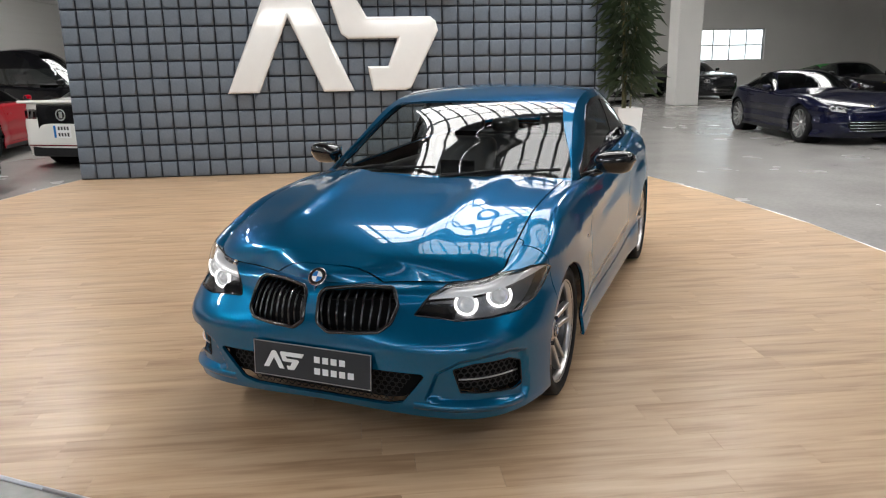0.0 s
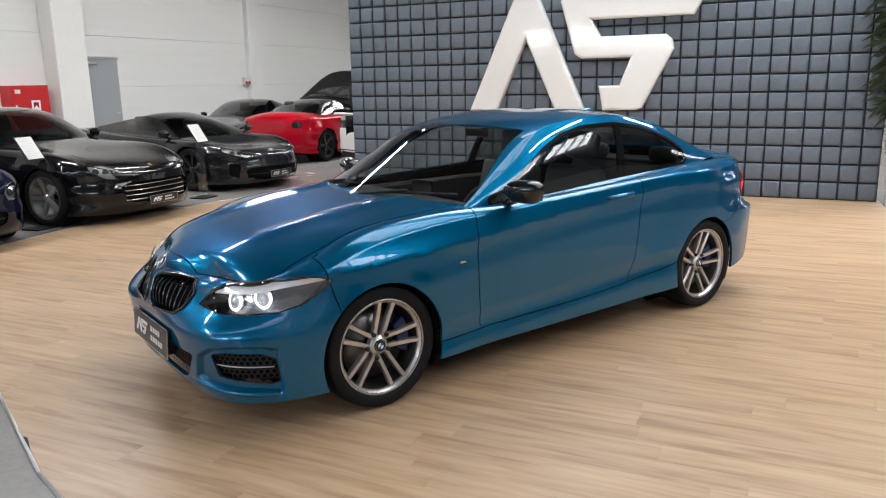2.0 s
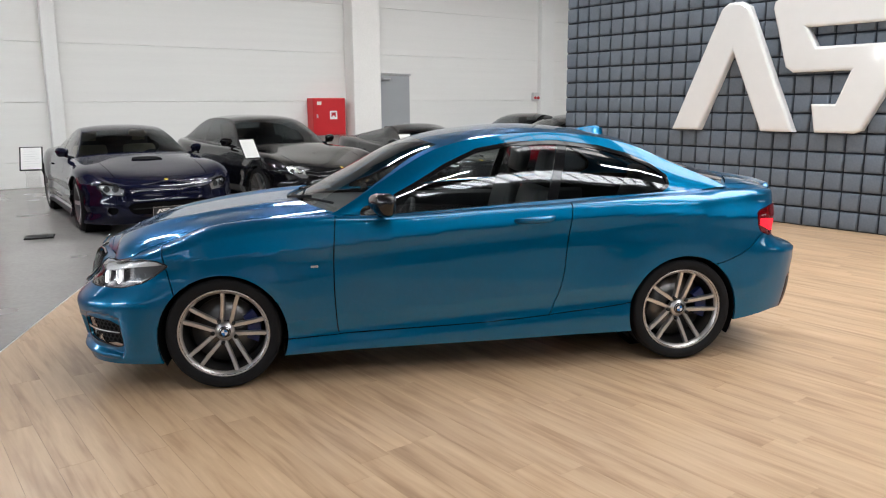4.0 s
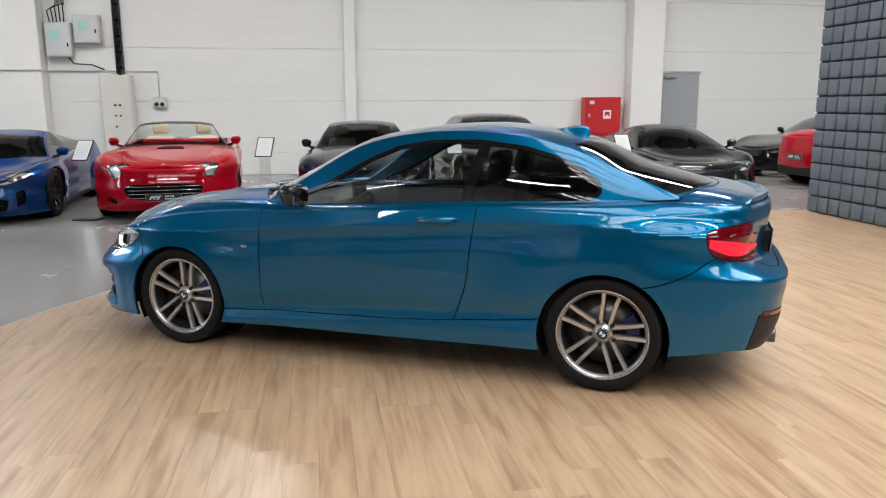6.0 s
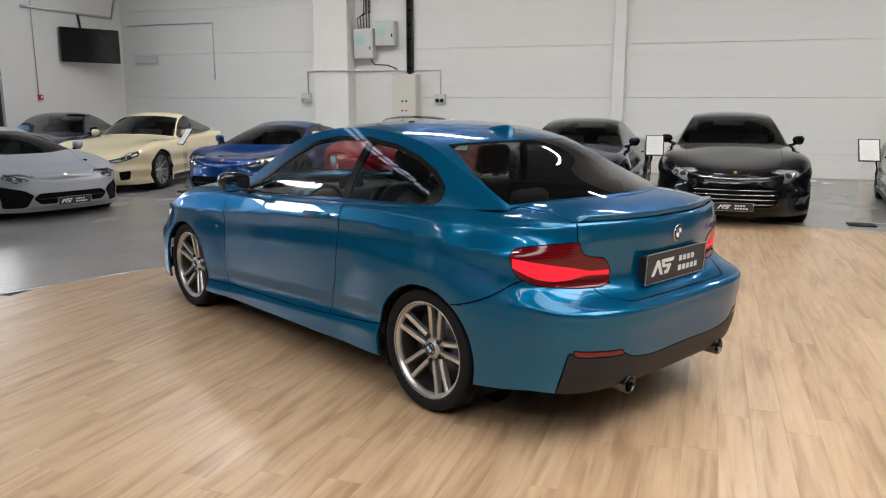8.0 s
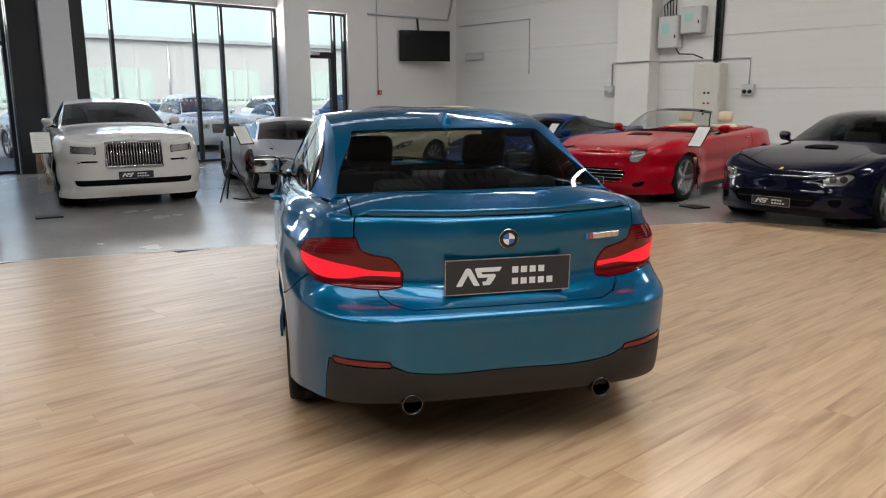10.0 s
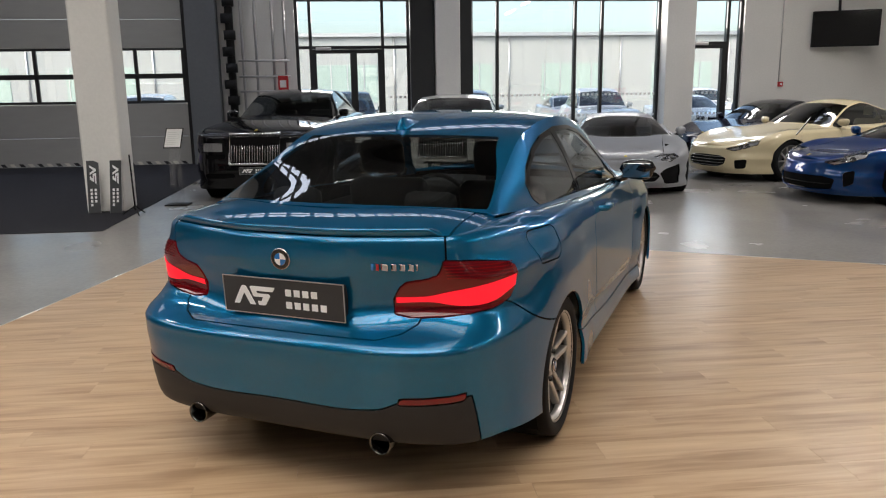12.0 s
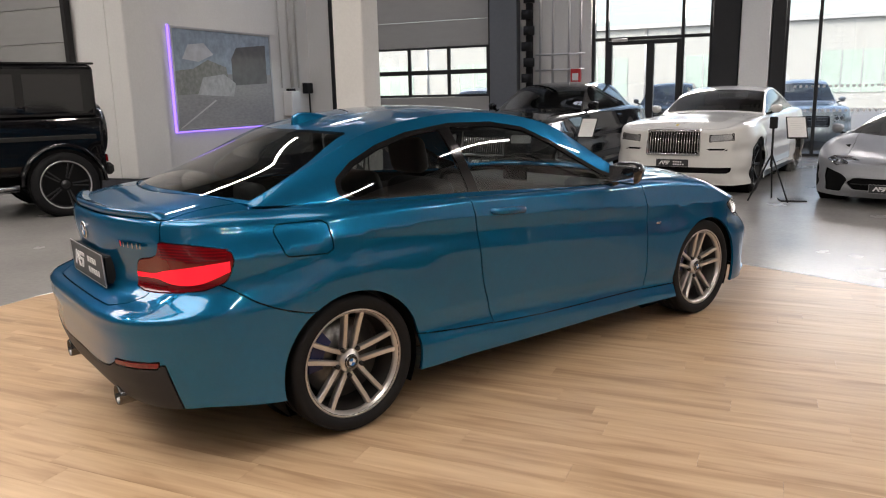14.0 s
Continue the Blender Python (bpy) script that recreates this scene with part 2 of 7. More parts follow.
def revolve(bm, prof, n=48, axis="x", mat_index=0, closed=False):
    """A profile of (along, radius) pairs turned round an axis."""
    rings = []
    for a, r in prof:
        ring = []
        for k in range(n):
            c, s = math.cos(2 * math.pi * k / n) * r, math.sin(2 * math.pi * k / n) * r
            ring.append(bm.verts.new((a, c, s) if axis == "x" else (c, a, s) if axis == "y" else (c, s, a)))
        rings.append(ring)
    pairs = list(zip(rings, rings[1:])) + ([(rings[-1], rings[0])] if closed else [])
    for r0, r1 in pairs:
        for k in range(n):
            f = bm.faces.new((r0[k], r0[(k + 1) % n], r1[(k + 1) % n], r1[k]))
            f.smooth, f.material_index = True, mat_index
    return bm


def slab(bm, outline, z0, z1, bevel=0.0, mat_index=0, seg=2, frame_m=None):
    """A flat outline of (x, y) given a thickness."""
    vs = [bm.verts.new((x, y, z0)) for x, y in outline]
    f = bm.faces.new(vs)
    r = bmesh.ops.extrude_face_region(bm, geom=[f])
    top = [g for g in r["geom"] if isinstance(g, bmesh.types.BMVert)]
    bmesh.ops.translate(bm, verts=top, vec=(0, 0, z1 - z0))
    tops = [g for g in r["geom"] if isinstance(g, bmesh.types.BMFace)]
    allf = {ff for v in vs + top for ff in v.link_faces}
    bmesh.ops.recalc_face_normals(bm, faces=list(allf))
    for ff in allf:
        ff.material_index = mat_index
    if bevel:
        es = [e for t in tops for e in t.edges]
        bmesh.ops.bevel(bm, geom=es, offset=bevel, segments=seg, affect="EDGES", profile=.6, clamp_overlap=True)
    if frame_m is not None:
        bmesh.ops.transform(bm, matrix=frame_m, verts=bm.verts)
    return bm


def structure(name, bm, material, label, category, smooth_it=False):
    return tagged(part(name, bm, material, smooth_it=smooth_it), label, category, kind="structure")

# ---- the hall ----
WX, WY = -12.55, -13.4          # inner faces of the panelled wall and of the window wall
EX, NY_, CX = 9.75, 30.0, 24.0  # picture wall, far end, east end
structure("floor", boxed(WX - .3, CX + .3, WY - .3, NY_ + .3, -.25, -.012), M["concrete"], "polished mottled grey concrete floor of the showroom", "floor")
structure("ground", boxed(-900, 900, -900, 900, -.6, -.03), mat("asphalt", (.16, .16, .165), .85, vary=.2, grain=60, bump=.003), "pale grey asphalt yard outside the windows", "ground")

# panelled wall with its joints left open
bm = bmesh.new()
ZJ = [-.012, .49, 1.63, 2.77, 3.91, 5.05, 6.2, CEIL]
for z0, z1 in zip(ZJ, ZJ[1:]):
    box(bm, WX - .25, WX, WY - .3, NY_, z0 + .004, z1 - .004, .006)
box(bm, WX - .3, WX - .02, WY - .3, NY_, -.012, CEIL)
structure("wall_west", bm, M["panel"], "cream-white horizontally jointed panel wall", "wall")

# window wall
bm = bmesh.new()
HEAD = 3.68
OPEN = [(4.6, 8.98, 0, 4.3), (-.5, 2.13, 0, HEAD), (-6.57, -1.92, 0, HEAD), (-8.64, -7.28, 0, HEAD)]
edges_x = [WX - .25] + sorted(v for o in OPEN for v in o[:2]) + [CX]
for i in range(0, len(edges_x), 2):
    box(bm, edges_x[i], edges_x[i + 1], WY - .3, WY, -.012, CEIL)
for x0, x1, z0, z1 in OPEN:
    box(bm, x0, x1, WY - .3, WY, z1, CEIL)
structure("wall_south", bm, M["plaster"], "white plastered wall with tall glazed openings", "wall")

bm = bmesh.new()
box(bm, EX, EX + .3, WY, -6.95, -.012, CEIL)
box(bm, EX, CX, -6.95, -6.6, -.012, CEIL)
structure("wall_east", bm, M["plaster"], "white plastered wall that carries the framed picture", "wall")
structure("wall_far_east", boxed(CX, CX + .3, -6.6, NY_, -.012, CEIL), M["plaster"], "white plastered end wall of the hall", "wall")
bm = bmesh.new()
for x0, x1, z0, z1 in ((WX, 14.9, -.012, CEIL), (18.2, CX, -.012, CEIL), (14.9, 18.2, -.012, 1.3), (14.9, 18.2, 2.75, CEIL)):
    box(bm, x0, x1, NY_, NY_ + .3, z0, z1)
structure("wall_north", bm, M["plaster"], "white far wall of the hall", "wall")

# ceiling with ribbed sheets, glazing bars and skylight openings
bm = bmesh.new()
xs = sorted({WX - .3, CX + .3} | {x for k in SKYLIGHTS for x in (k[0] - k[2] / 2, k[0] + k[2] / 2)})
ys = sorted({WY - .3, NY_ + .3} | {y for k in SKYLIGHTS for y in (k[1] - k[3] / 2, k[1] + k[3] / 2)})
for x0, x1 in zip(xs, xs[1:]):
    for y0, y1 in zip(ys, ys[1:]):
        cx, cy = (x0 + x1) / 2, (y0 + y1) / 2
        if any(abs(cx - k[0]) < k[2] / 2 and abs(cy - k[1]) < k[3] / 2 for k in SKYLIGHTS):
            continue
        box(bm, x0, x1, y0, y1, CEIL, CEIL + .2)
        n = int((x1 - x0) / .3)
        for k in range(n):
            xk = x0 + (k + .5) * (x1 - x0) / n
            box(bm, xk - .05, xk + .05, y0, y1, CEIL - .07, CEIL)
for sx, sy, wx, wy, _, _, way in SKYLIGHTS:
    n = int((wx if way == "y" else wy) / .52)
    for k in range(n):
        c = (k + .5) / n - .5
        if way == "y":
            box(bm, sx + c * wx - .035, sx + c * wx + .035, sy - wy / 2, sy + wy / 2, CEIL + .04, CEIL + .16)
        else:
            box(bm, sx - wx / 2, sx + wx / 2, sy + c * wy - .035, sy + c * wy + .035, CEIL + .04, CEIL + .16)
    for c in (-.17, .17):
        if way == "y":
            box(bm, sx - wx / 2, sx + wx / 2, sy + c * wy - .03, sy + c * wy + .03, CEIL + .05, CEIL + .15)
box(bm, WX - .3, CX + .3, WY - .3, NY_ + .3, CEIL + .75, CEIL + .85)
tagged(part("ceiling", bm, M["ceiling"]), "grey ribbed sheet ceiling with wide skylights", "ceiling", kind="structure")
for tx, ty, ta in TUBES:
    lamp = empty("tube_lamp", pose(tx, ty, 5.94, 0, 0, ta), "slim white tube lamp hung from the ceiling", "lamp", "tube lamps")
    part("case", boxed(-.09, .09, -1.2, 1.2, 0, .07, .01), M["steel_white"], lamp)
    for s_ in (-1, 1):
        part("wire", tube(bmesh.new(), [(0, s_, .06), (0, s_, CEIL - 5.82)], .008, 6), M["silver"], lamp)
bm = bmesh.new()
for y in (-10.5, -3.7, 3.1, 9.9, 16.7, 23.5):
    box(bm, WX, CX, y - .12, y + .12, CEIL - .55, CEIL - .08)
structure("ceiling_beams", bm, M["beam"], "grey steel roof beams", "beam")

# pilasters and posts on the panelled wall
for i, (y0, y1, dx, mt) in enumerate([(-7.24, -6.31, .42, "plaster"), (-.06, .2, .16, "steel_white"), (6.62, 7.4, .42, "plaster"), (13.2, 13.75, .16, "steel_white"), (20.4, 21.2, .42, "plaster")]):
    structure("pilaster_%d" % (i + 1), boxed(WX, WX + dx, y0, y1, -.012, CEIL - .1, .015), M[mt], "white painted pilaster on the panel wall", "pilaster")
for i, (x0, x1, dy, mt) in enumerate([(-1.64, -1.07, .32, "plaster"), (-7.28, -6.57, .32, "plaster"), (3.82, 4.5, .28, "steel_grey")]):
    structure("wall_pier_%d" % (i + 1), boxed(x0, x1, WY + .001, WY + dy, -.012, CEIL - .1, .015), M[mt], "tall pier between the glazed openings", "pier")
for i, (x0, x1) in enumerate([(-1.05, -.5), (-1.93, -1.66)]):
    structure("dark_pier_%d" % (i + 1), boxed(x0, x1, WY + .001, WY + .2, -.012, HEAD + .1, .01), M["black_frame"], "black clad pier beside the glazing", "pier")
structure("column_1", boxed(3.93, 4.45, -6.45, -5.93, -.012, CEIL - .1, .03, seg=2), M["plaster"], "free-standing square cream-white column", "column")
structure("column_2", boxed(9.4, 10.2, 19.2, 20.0, -.012, CEIL - .1, .03, seg=2), M["plaster"], "free-standing square white column", "column")


def glazing(name, x0, x1, z1, mullions, rails, label, door=None):
    """A black-framed window in the south wall; rails: (x0, x1, z) crossbars; door: (x0, x1, height)."""
    y0, y1 = WY - .2, WY - .1
    ob = structure(name, boxed(x0, x1, y0, y1, -.012, .05, .004), M["black_frame"], label, "window")
    for a, b, z in [(x0, x1, z1 - .06)] + rails:
        part("window_frame", boxed(a, b, y0, y1, z, z + .07, .004), M["black_frame"], ob)
    for x in [x0 + .035, x1 - .035] + mullions:
        part("mullion", boxed(x - .035, x + .035, y0 - .02, y1 + .02, .05, z1 - .06, .004), M["black_frame"], ob)
    xs = sorted([x0, x1] + mullions)
    for a, b in zip(xs, xs[1:]):
        g = part("pane", boxed(a + .035, b - .035, WY - .152, WY - .148, .05, z1 - .06), M["glass"], ob)
        g.visible_shadow = False
    if door:
        a, b, h = door
        d = part("glazed_door", boxed(a, b, y0 - .01, y1 + .03, h - .09, h, .004), M["black_frame"], ob)
        for x, wd in ((a, .1), (a + .36 * (b - a), .16), (b - .1, .1)) if b - a > 1.2 else ((a, .09), (b - .09, .09)):
            part("stile", boxed(x, x + wd, y0 - .012, y1 + .032, .05, h - .09, .004), M["black_frame"], d)
        part("bottom_rail", boxed(a, b, y0 - .011, y1 + .031, .051, .25, .004), M["black_frame"], d)
        part("door_closer", boxed(b - .45, b - .1, y1 + .03, y1 + .09, h - .02, h + .05, .006), M["silver"], d)
    return ob


glazing("window_1", -.5, 2.13, HEAD, [.13, 1.79], [(-.5, 2.13, 2.56)], "tall black-framed glazing with an entrance door", (.15, 1.77, 2.55))
glazing("window_2", -6.57, -1.92, HEAD, [-2.58, -4.46, -5.12], [], "wide black-framed showroom window")
glazing("window_3", -8.64, -7.28, HEAD, [-8.28], [(-8.28, -7.28, 2.6)], "narrow black-framed glazing with a glass door", (-8.24, -7.32, 2.6))


def sectional_gate(name, m, w, h, windows, label):
    """An overhead gate of grey panels; windows: (z0, z1) rows of panes."""
    ob = tagged(empty(name, m, label, "gate"), kind="structure")
    zs = sorted({0, h} | {z for r in windows for z in r} | {.65 * k for k in range(1, 8) if .65 * k < h and not any(r[0] - .3 < .65 * k < r[1] + .3 for r in windows)})
    for z0, z1 in zip(zs, zs[1:]):
        if any(abs(z0 - r[0]) < .01 for r in windows):
            rail = part("window_row", boxed(0, w, -.06, 0, z0, z0 + .06, .004), M["black_frame"], ob)
            part("top_rail", boxed(0, w, -.06, 0, z1 - .05, z1, .004), M["black_frame"], rail)
            for k in range(5):
                part("bar", boxed(k * w / 4 - .04 + (.04 if k == 0 else -.04 if k == 4 else 0), k * w / 4 + .04 + (.04 if k == 0 else -.04 if k == 4 else 0), -.062, .002, z0, z1, .004), M["black_frame"], rail)
            for k in range(4):
                g = part("pane", boxed(k * w / 4 + .05, (k + 1) * w / 4 - .05, -.035, -.03, z0 + .06, z1 - .05), M["glass"], rail)
                g.visible_shadow = False
        else:
            part("panel", boxed(0, w, -.06, 0, z0 + .004, z1 - .004, .008), M["gate"], ob)
    for x in (-.1, w):
        part("guide_rail", boxed(x, x + .1, -.07, .08, 0, h, .006), M["dark_grey_plastic"], ob)
    return ob


gate = sectional_gate("gate_1", pose(4.62, WY - .05, -.012), 4.34, 4.3, [(1.4, 2.0), (2.0, 2.62)], "closed grey sectional gate with two rows of windows")
for k in range(21):
    part("hazard_stripe", slab(bmesh.new(), [(.1 + .2 * k, 0), (.2 + .2 * k, 0), (.26 + .2 * k, .07), (.16 + .2 * k, .07)], 0, .004, frame_m=pose(0, .008, .01, 90)), M["beige_box"] if k % 2 else M["black_frame"], gate)

far = tagged(empty("window_4", pose(14.9, NY_ + .1, 1.3), "bright band of panes in the far wall", "window"), kind="structure")
for k in range(5):
    part("mullion", boxed(.8125 * k + (0 if k == 0 else -.03), .8125 * k + (.03 if k < 4 else .05), 0, .06, 0, 1.45, .004), M["silver"], far)
for z in (0, .68, 1.39):
    part("window_frame", boxed(.03, 3.22, .005, .055, z, z + .06, .004), M["silver"], far)
g = part("pane", boxed(.03, 3.22, .025, .03, .06, 1.39), M["glass"], far)
g.visible_shadow = False
# added glowing board stands in for daylight outside the far window
structure("backdrop", boxed(6, 30, NY_ + 4, NY_ + 4.1, -.03, 9), mat("backdrop_glow", (.8, .8, .8), .9, glow=((.95, .98, 1), .6)), "glowing white board added beyond the far window", "backdrop")

# ---- the shape of a car ----


def curve(*pts):
    """A smooth curve through (place, value) pairs, flat beyond its ends."""
    a = np.array(pts, float)
    ys, vs = a[:, 0], a[:, 1]
    h = np.diff(ys)
    d = np.diff(vs) / h
    m = np.concatenate(([d[0]], (d[:-1] * h[1:] + d[1:] * h[:-1]) / (h[1:] + h[:-1]), [d[-1]]))

    def at(y):
        y = np.clip(np.asarray(y, float), ys[0], ys[-1])
        i = np.clip(np.searchsorted(ys, y) - 1, 0, len(h) - 1)
        s = (y - ys[i]) / h[i]
        return ((1 + 2 * s) * (1 - s) ** 2 * vs[i] + s * (1 - s) ** 2 * h[i] * m[i]
                + s * s * (3 - 2 * s) * vs[i + 1] + s * s * (s - 1) * h[i] * m[i + 1])
    return at


def smooth(a, b, x):
    t = np.clip((np.asarray(x, float) - a) / (b - a), 0, 1)
    return t * t * (3 - 2 * t)


class Shape:
    """The skin of a car: a shell round its sides, a cap (bonnet and deck) and a greenhouse. x to the car's left, y to its rear."""

    def __init__(self, w, nf, nr, y1, y2, lf, lr, zb_front, zb_side, zb_rear, shoulder, rim, rim_in, in_front, in_rear, in_side, centre, cap_power, cap_extra,
                 ey, ex, ez, cy, cz, belt_x, belt_z, shift=lambda x, y, z: 0 * z, dent=lambda q, z: 0 * z):
        self.shift, self.dent = shift, dent
        self.w, self.nf, self.nr, self.y1, self.y2, self.lf, self.lr = w, nf, nr, y1, y2, lf, lr
        self.zb_front, self.zb_side, self.zb_rear, self.shoulder, self.rim, self.rim_in = zb_front, zb_side, zb_rear, shoulder, rim, rim_in
        self.in_front, self.in_rear, self.in_side, self.centre, self.cap_power, self.cap_extra = in_front, in_rear, in_side, centre, cap_power, cap_extra
        self.ey, self.ex, self.ez, self.cy, self.cz, self.belt_x, self.belt_z = ey, ex, ez, cy, cz, belt_x, belt_z
        p = np.linspace(0, np.pi / 2, 400)
        fx, fy = self.w * np.sin(p) ** (2 / self.nf), self.y1 - (self.y1 + self.lf) * np.cos(p) ** (2 / self.nf)
        rx, ry = self.w * np.sin(p) ** (2 / self.nr), self.y2 + (self.lr - self.y2) * np.cos(p) ** (2 / self.nr)
        x, y = np.concatenate((fx, rx[::-1][1:])), np.concatenate((fy, ry[::-1][1:]))
        q = np.concatenate(([0], np.cumsum(np.hypot(np.diff(x), np.diff(y)))))
        self.total = q[-1]
        self.qs = np.linspace(0, q[-1], 1200)
        self.X, self.Y = np.interp(self.qs, q, x), np.interp(self.qs, q, y)
        tx, ty = np.gradient(self.X, self.qs), np.gradient(self.Y, self.qs)
        tx[0], ty[0], tx[-1], ty[-1] = 1, 0, -1, 0
        ker = np.ones(41) / 41
        pad = lambda v: np.convolve(np.concatenate((v[:1].repeat(20), v, v[-1:].repeat(20))), ker, "valid")
        n = np.hypot(tx, ty)
        self.NX, self.NY = pad(ty / n) * np.minimum(1, self.X / .04), pad(-tx / n)

    def q_at(self, y):
        """The way round the side at which the outline is at y."""
        return np.interp(y, self.Y, self.qs)

    def outline(self, q):
        return [np.interp(q, self.qs, v) for v in (self.X, self.Y, self.NX, self.NY)]

    def shell(self, q, v):
        """q: metres round from the nose's middle (negative on the right side); v: 0 at the bottom, 1 at the shoulder."""
        side = np.where(q < 0, -1.0, 1.0)
        X, Y, NX, NY = self.outline(np.abs(q))
        wf, wr, ws = np.where(NY < 0, NY * NY, 0), np.where(NY > 0, NY * NY, 0), NX * NX
        zb = wf * self.zb_front(X) + wr * self.zb_rear(X) + ws * self.zb_side(Y)
        zs = self.shoulder(Y)
        r = self.rim(Y)
        v0 = 1 - r / (zs - zb)
        phi = np.clip((v - v0) / (1 - v0), 0, 1) * np.pi / 2
        z = np.where(v < v0, zb + (zs - zb) * v, zs - r + r * np.sin(phi))
        d = wf * self.in_front(z) + wr * self.in_rear(z) + ws * self.in_side(Y, z) + self.rim_in(Y) * (1 - np.cos(phi)) + self.dent(np.abs(q), z)
        y = Y - NY * d + self.shift(X, Y, z)
        return np.stack((side * (X - NX * d), y, z), -1)

    def cap(self, q, s):
        """The bonnet, the deck and what lies between: q as in shell, s from -1 to 1 across."""
        e = self.shell(np.abs(q), np.ones_like(q))
        x = np.maximum(e[..., 0], 0) * s
        a = np.abs(s)
        zc = self.centre(e[..., 1])
        z = e[..., 2] + (zc - e[..., 2]) * (1 - a ** self.cap_power) + self.cap_extra(x, e[..., 1]) * smooth(1, .8, a)
        return np.stack((x, e[..., 1], z), -1)

    def green(self, w, s):
        """The greenhouse: w from 0 (foot of the windscreen) to 1 (foot of the rear window); s from -1 to 1, the sides past +-.5."""
        a = np.clip(np.abs(s) / .5, 0, 1)
        b = np.clip((np.abs(s) - .5) / .5, 0, 1)
        ye, xe, ze = self.ey(w), self.ex(w), self.ez(w)
        yc, zc = self.cy(w), self.cz(w)
        xb, zb = self.belt_x(ye), self.belt_z(ye)
        a2 = np.sin(a * np.pi / 2)
        top = np.stack((xe * a2, ye + (yc - ye) * (1 - a2 ** 2), ze + (zc - ze) * (1 - a2 ** 2.6)), -1)
        bulge = .022 * b * (1 - b) * 4
        sid = np.stack((xe + (xb - xe) * b + bulge * np.clip((ze - zb) / .3, 0, 1), ye, ze + (zb - ze) * b), -1)
        p = np.where((np.abs(s) <= .5)[..., None], top, sid)
        p[..., 0] *= np.where(s < 0, -1.0, 1.0)
        return p


def coupe_shape(dent=lambda q, z: 0 * z):
    crease = curve((-1.9, .74), (-1.05, .765), (-.1, .845), (1.05, .905), (1.45, .89), (1.9, .86))
    low = curve((-1, .27), (1, .38))

    def in_side(y, z):
        zc = crease(y)
        d = .022 + .32 * np.maximum(z - zc, 0) + .007 * smooth(.10, 0, np.abs(z - zc + .075))
        k = smooth(1.15, .95, np.abs(y))
        d += k * (.015 * smooth(.09, 0, np.abs(z - low(y) - .03)) - .005 * smooth(low(y) - .02, low(y) - .09, z)) + .10 * np.maximum(.2 - z, 0)
        d += .024 * smooth(1.3, 1.8, y) + .03 * smooth(.84, .96, z) * smooth(1.35, 1.7, y)
        for yw in (-1.345, 1.345):
            rho = np.hypot(y - yw, z - .315)
            d -= .022 * smooth(.74, .36, rho) * smooth(zc + .12, zc - .10, z)
        return d

    front = curve((.12, .09), (.2, .05), (.3, .03), (.42, .012), (.52, 0), (.6, .012), (.68, .045), (.75, .09))
    rear = curve((.2, .16), (.28, .07), (.36, .035), (.5, .012), (.6, 0), (.645, .01), (.675, .085), (.72, .115), (.85, .108), (.93, .095), (1.0, .10), (1.06, .12))
    return Shape(
        dent=dent, w=.893, nf=4.3, nr=4.2, y1=-1.15, y2=1.25, lf=2.215, lr=2.285,
        zb_front=curve((0, .19), (.5, .175), (.85, .17)), zb_side=curve((-1.9, .17), (-1, .185), (1, .21), (1.75, .24), (2.0, .27)),
        zb_rear=curve((0, .265), (.5, .27), (.8, .275)),
        shoulder=curve((-2.21, .70), (-2.1, .715), (-1.9, .77), (-1.6, .865), (-1.3, .915), (-.9, .942), (-.5, .94), (.4, .972), (1.3, 1.012), (1.7, 1.022), (2.0, 1.02), (2.2, 1.01)),
        rim=curve((-2.2, .04), (-1.6, .07), (-.8, .05), (-.5, .035), (1.0, .035), (1.3, .05), (1.6, .065), (2.2, .025)),
        rim_in=curve((-2.2, .05), (-1.6, .10), (-.8, .06), (-.5, .055), (1.0, .06), (1.3, .08), (1.6, .095), (2.2, .015)),
        shift=lambda x, y, z: .12 * smooth(.47, .64, z) * smooth(.03, .45, x) * smooth(-1.3, -1.75, y) - .075 * smooth(.64, .74, z) * smooth(.1, .62, x) * smooth(1.4, 1.8, y),
        in_front=front, in_rear=rear, in_side=in_side,
        centre=curve((-2.2, .70), (-2.08, .752), (-1.9, .83), (-1.5, .918), (-1.1, .97), (-.8, .99), (1.5, 1.09), (1.75, 1.085), (1.95, 1.062), (2.08, 1.035), (2.17, 1.012), (2.3, 1.01)),
        cap_power=4.2, cap_extra=lambda x, y: .014 * np.exp(-((np.abs(x) - .42 - .06 * (y + 1)) / .07) ** 2) * smooth(-2.0, -1.6, y) * smooth(-.5, -.9, y),
        ey=curve((0, -.74), (.33, -.05), (.5, .48), (.68, 1.02), (.85, 1.38), (1, 1.70)),
        ex=curve((0, .75), (.33, .62), (.5, .60), (.68, .585), (.85, .605), (1, .64)),
        ez=curve((0, .945), (.15, 1.115), (.33, 1.318), (.5, 1.382), (.68, 1.318), (.85, 1.176), (1, 1.045)),
        cy=curve((0, -.98), (.33, -.14), (.5, .5), (.68, 1.12), (.85, 1.50), (1, 1.895)),
        cz=curve((0, .965), (.15, 1.138), (.33, 1.348), (.5, 1.418), (.68, 1.338), (.85, 1.183), (1, 1.072)),
        belt_x=curve((-.74, .765), (-.4, .77), (.4, .762), (1.2, .735), (1.75, .655)),
        belt_z=curve((-.8, .915), (-.5, .925), (.4, .968), (1.3, 1.01), (1.75, 1.04)))

# ---- skins: a surface cut into panels ----


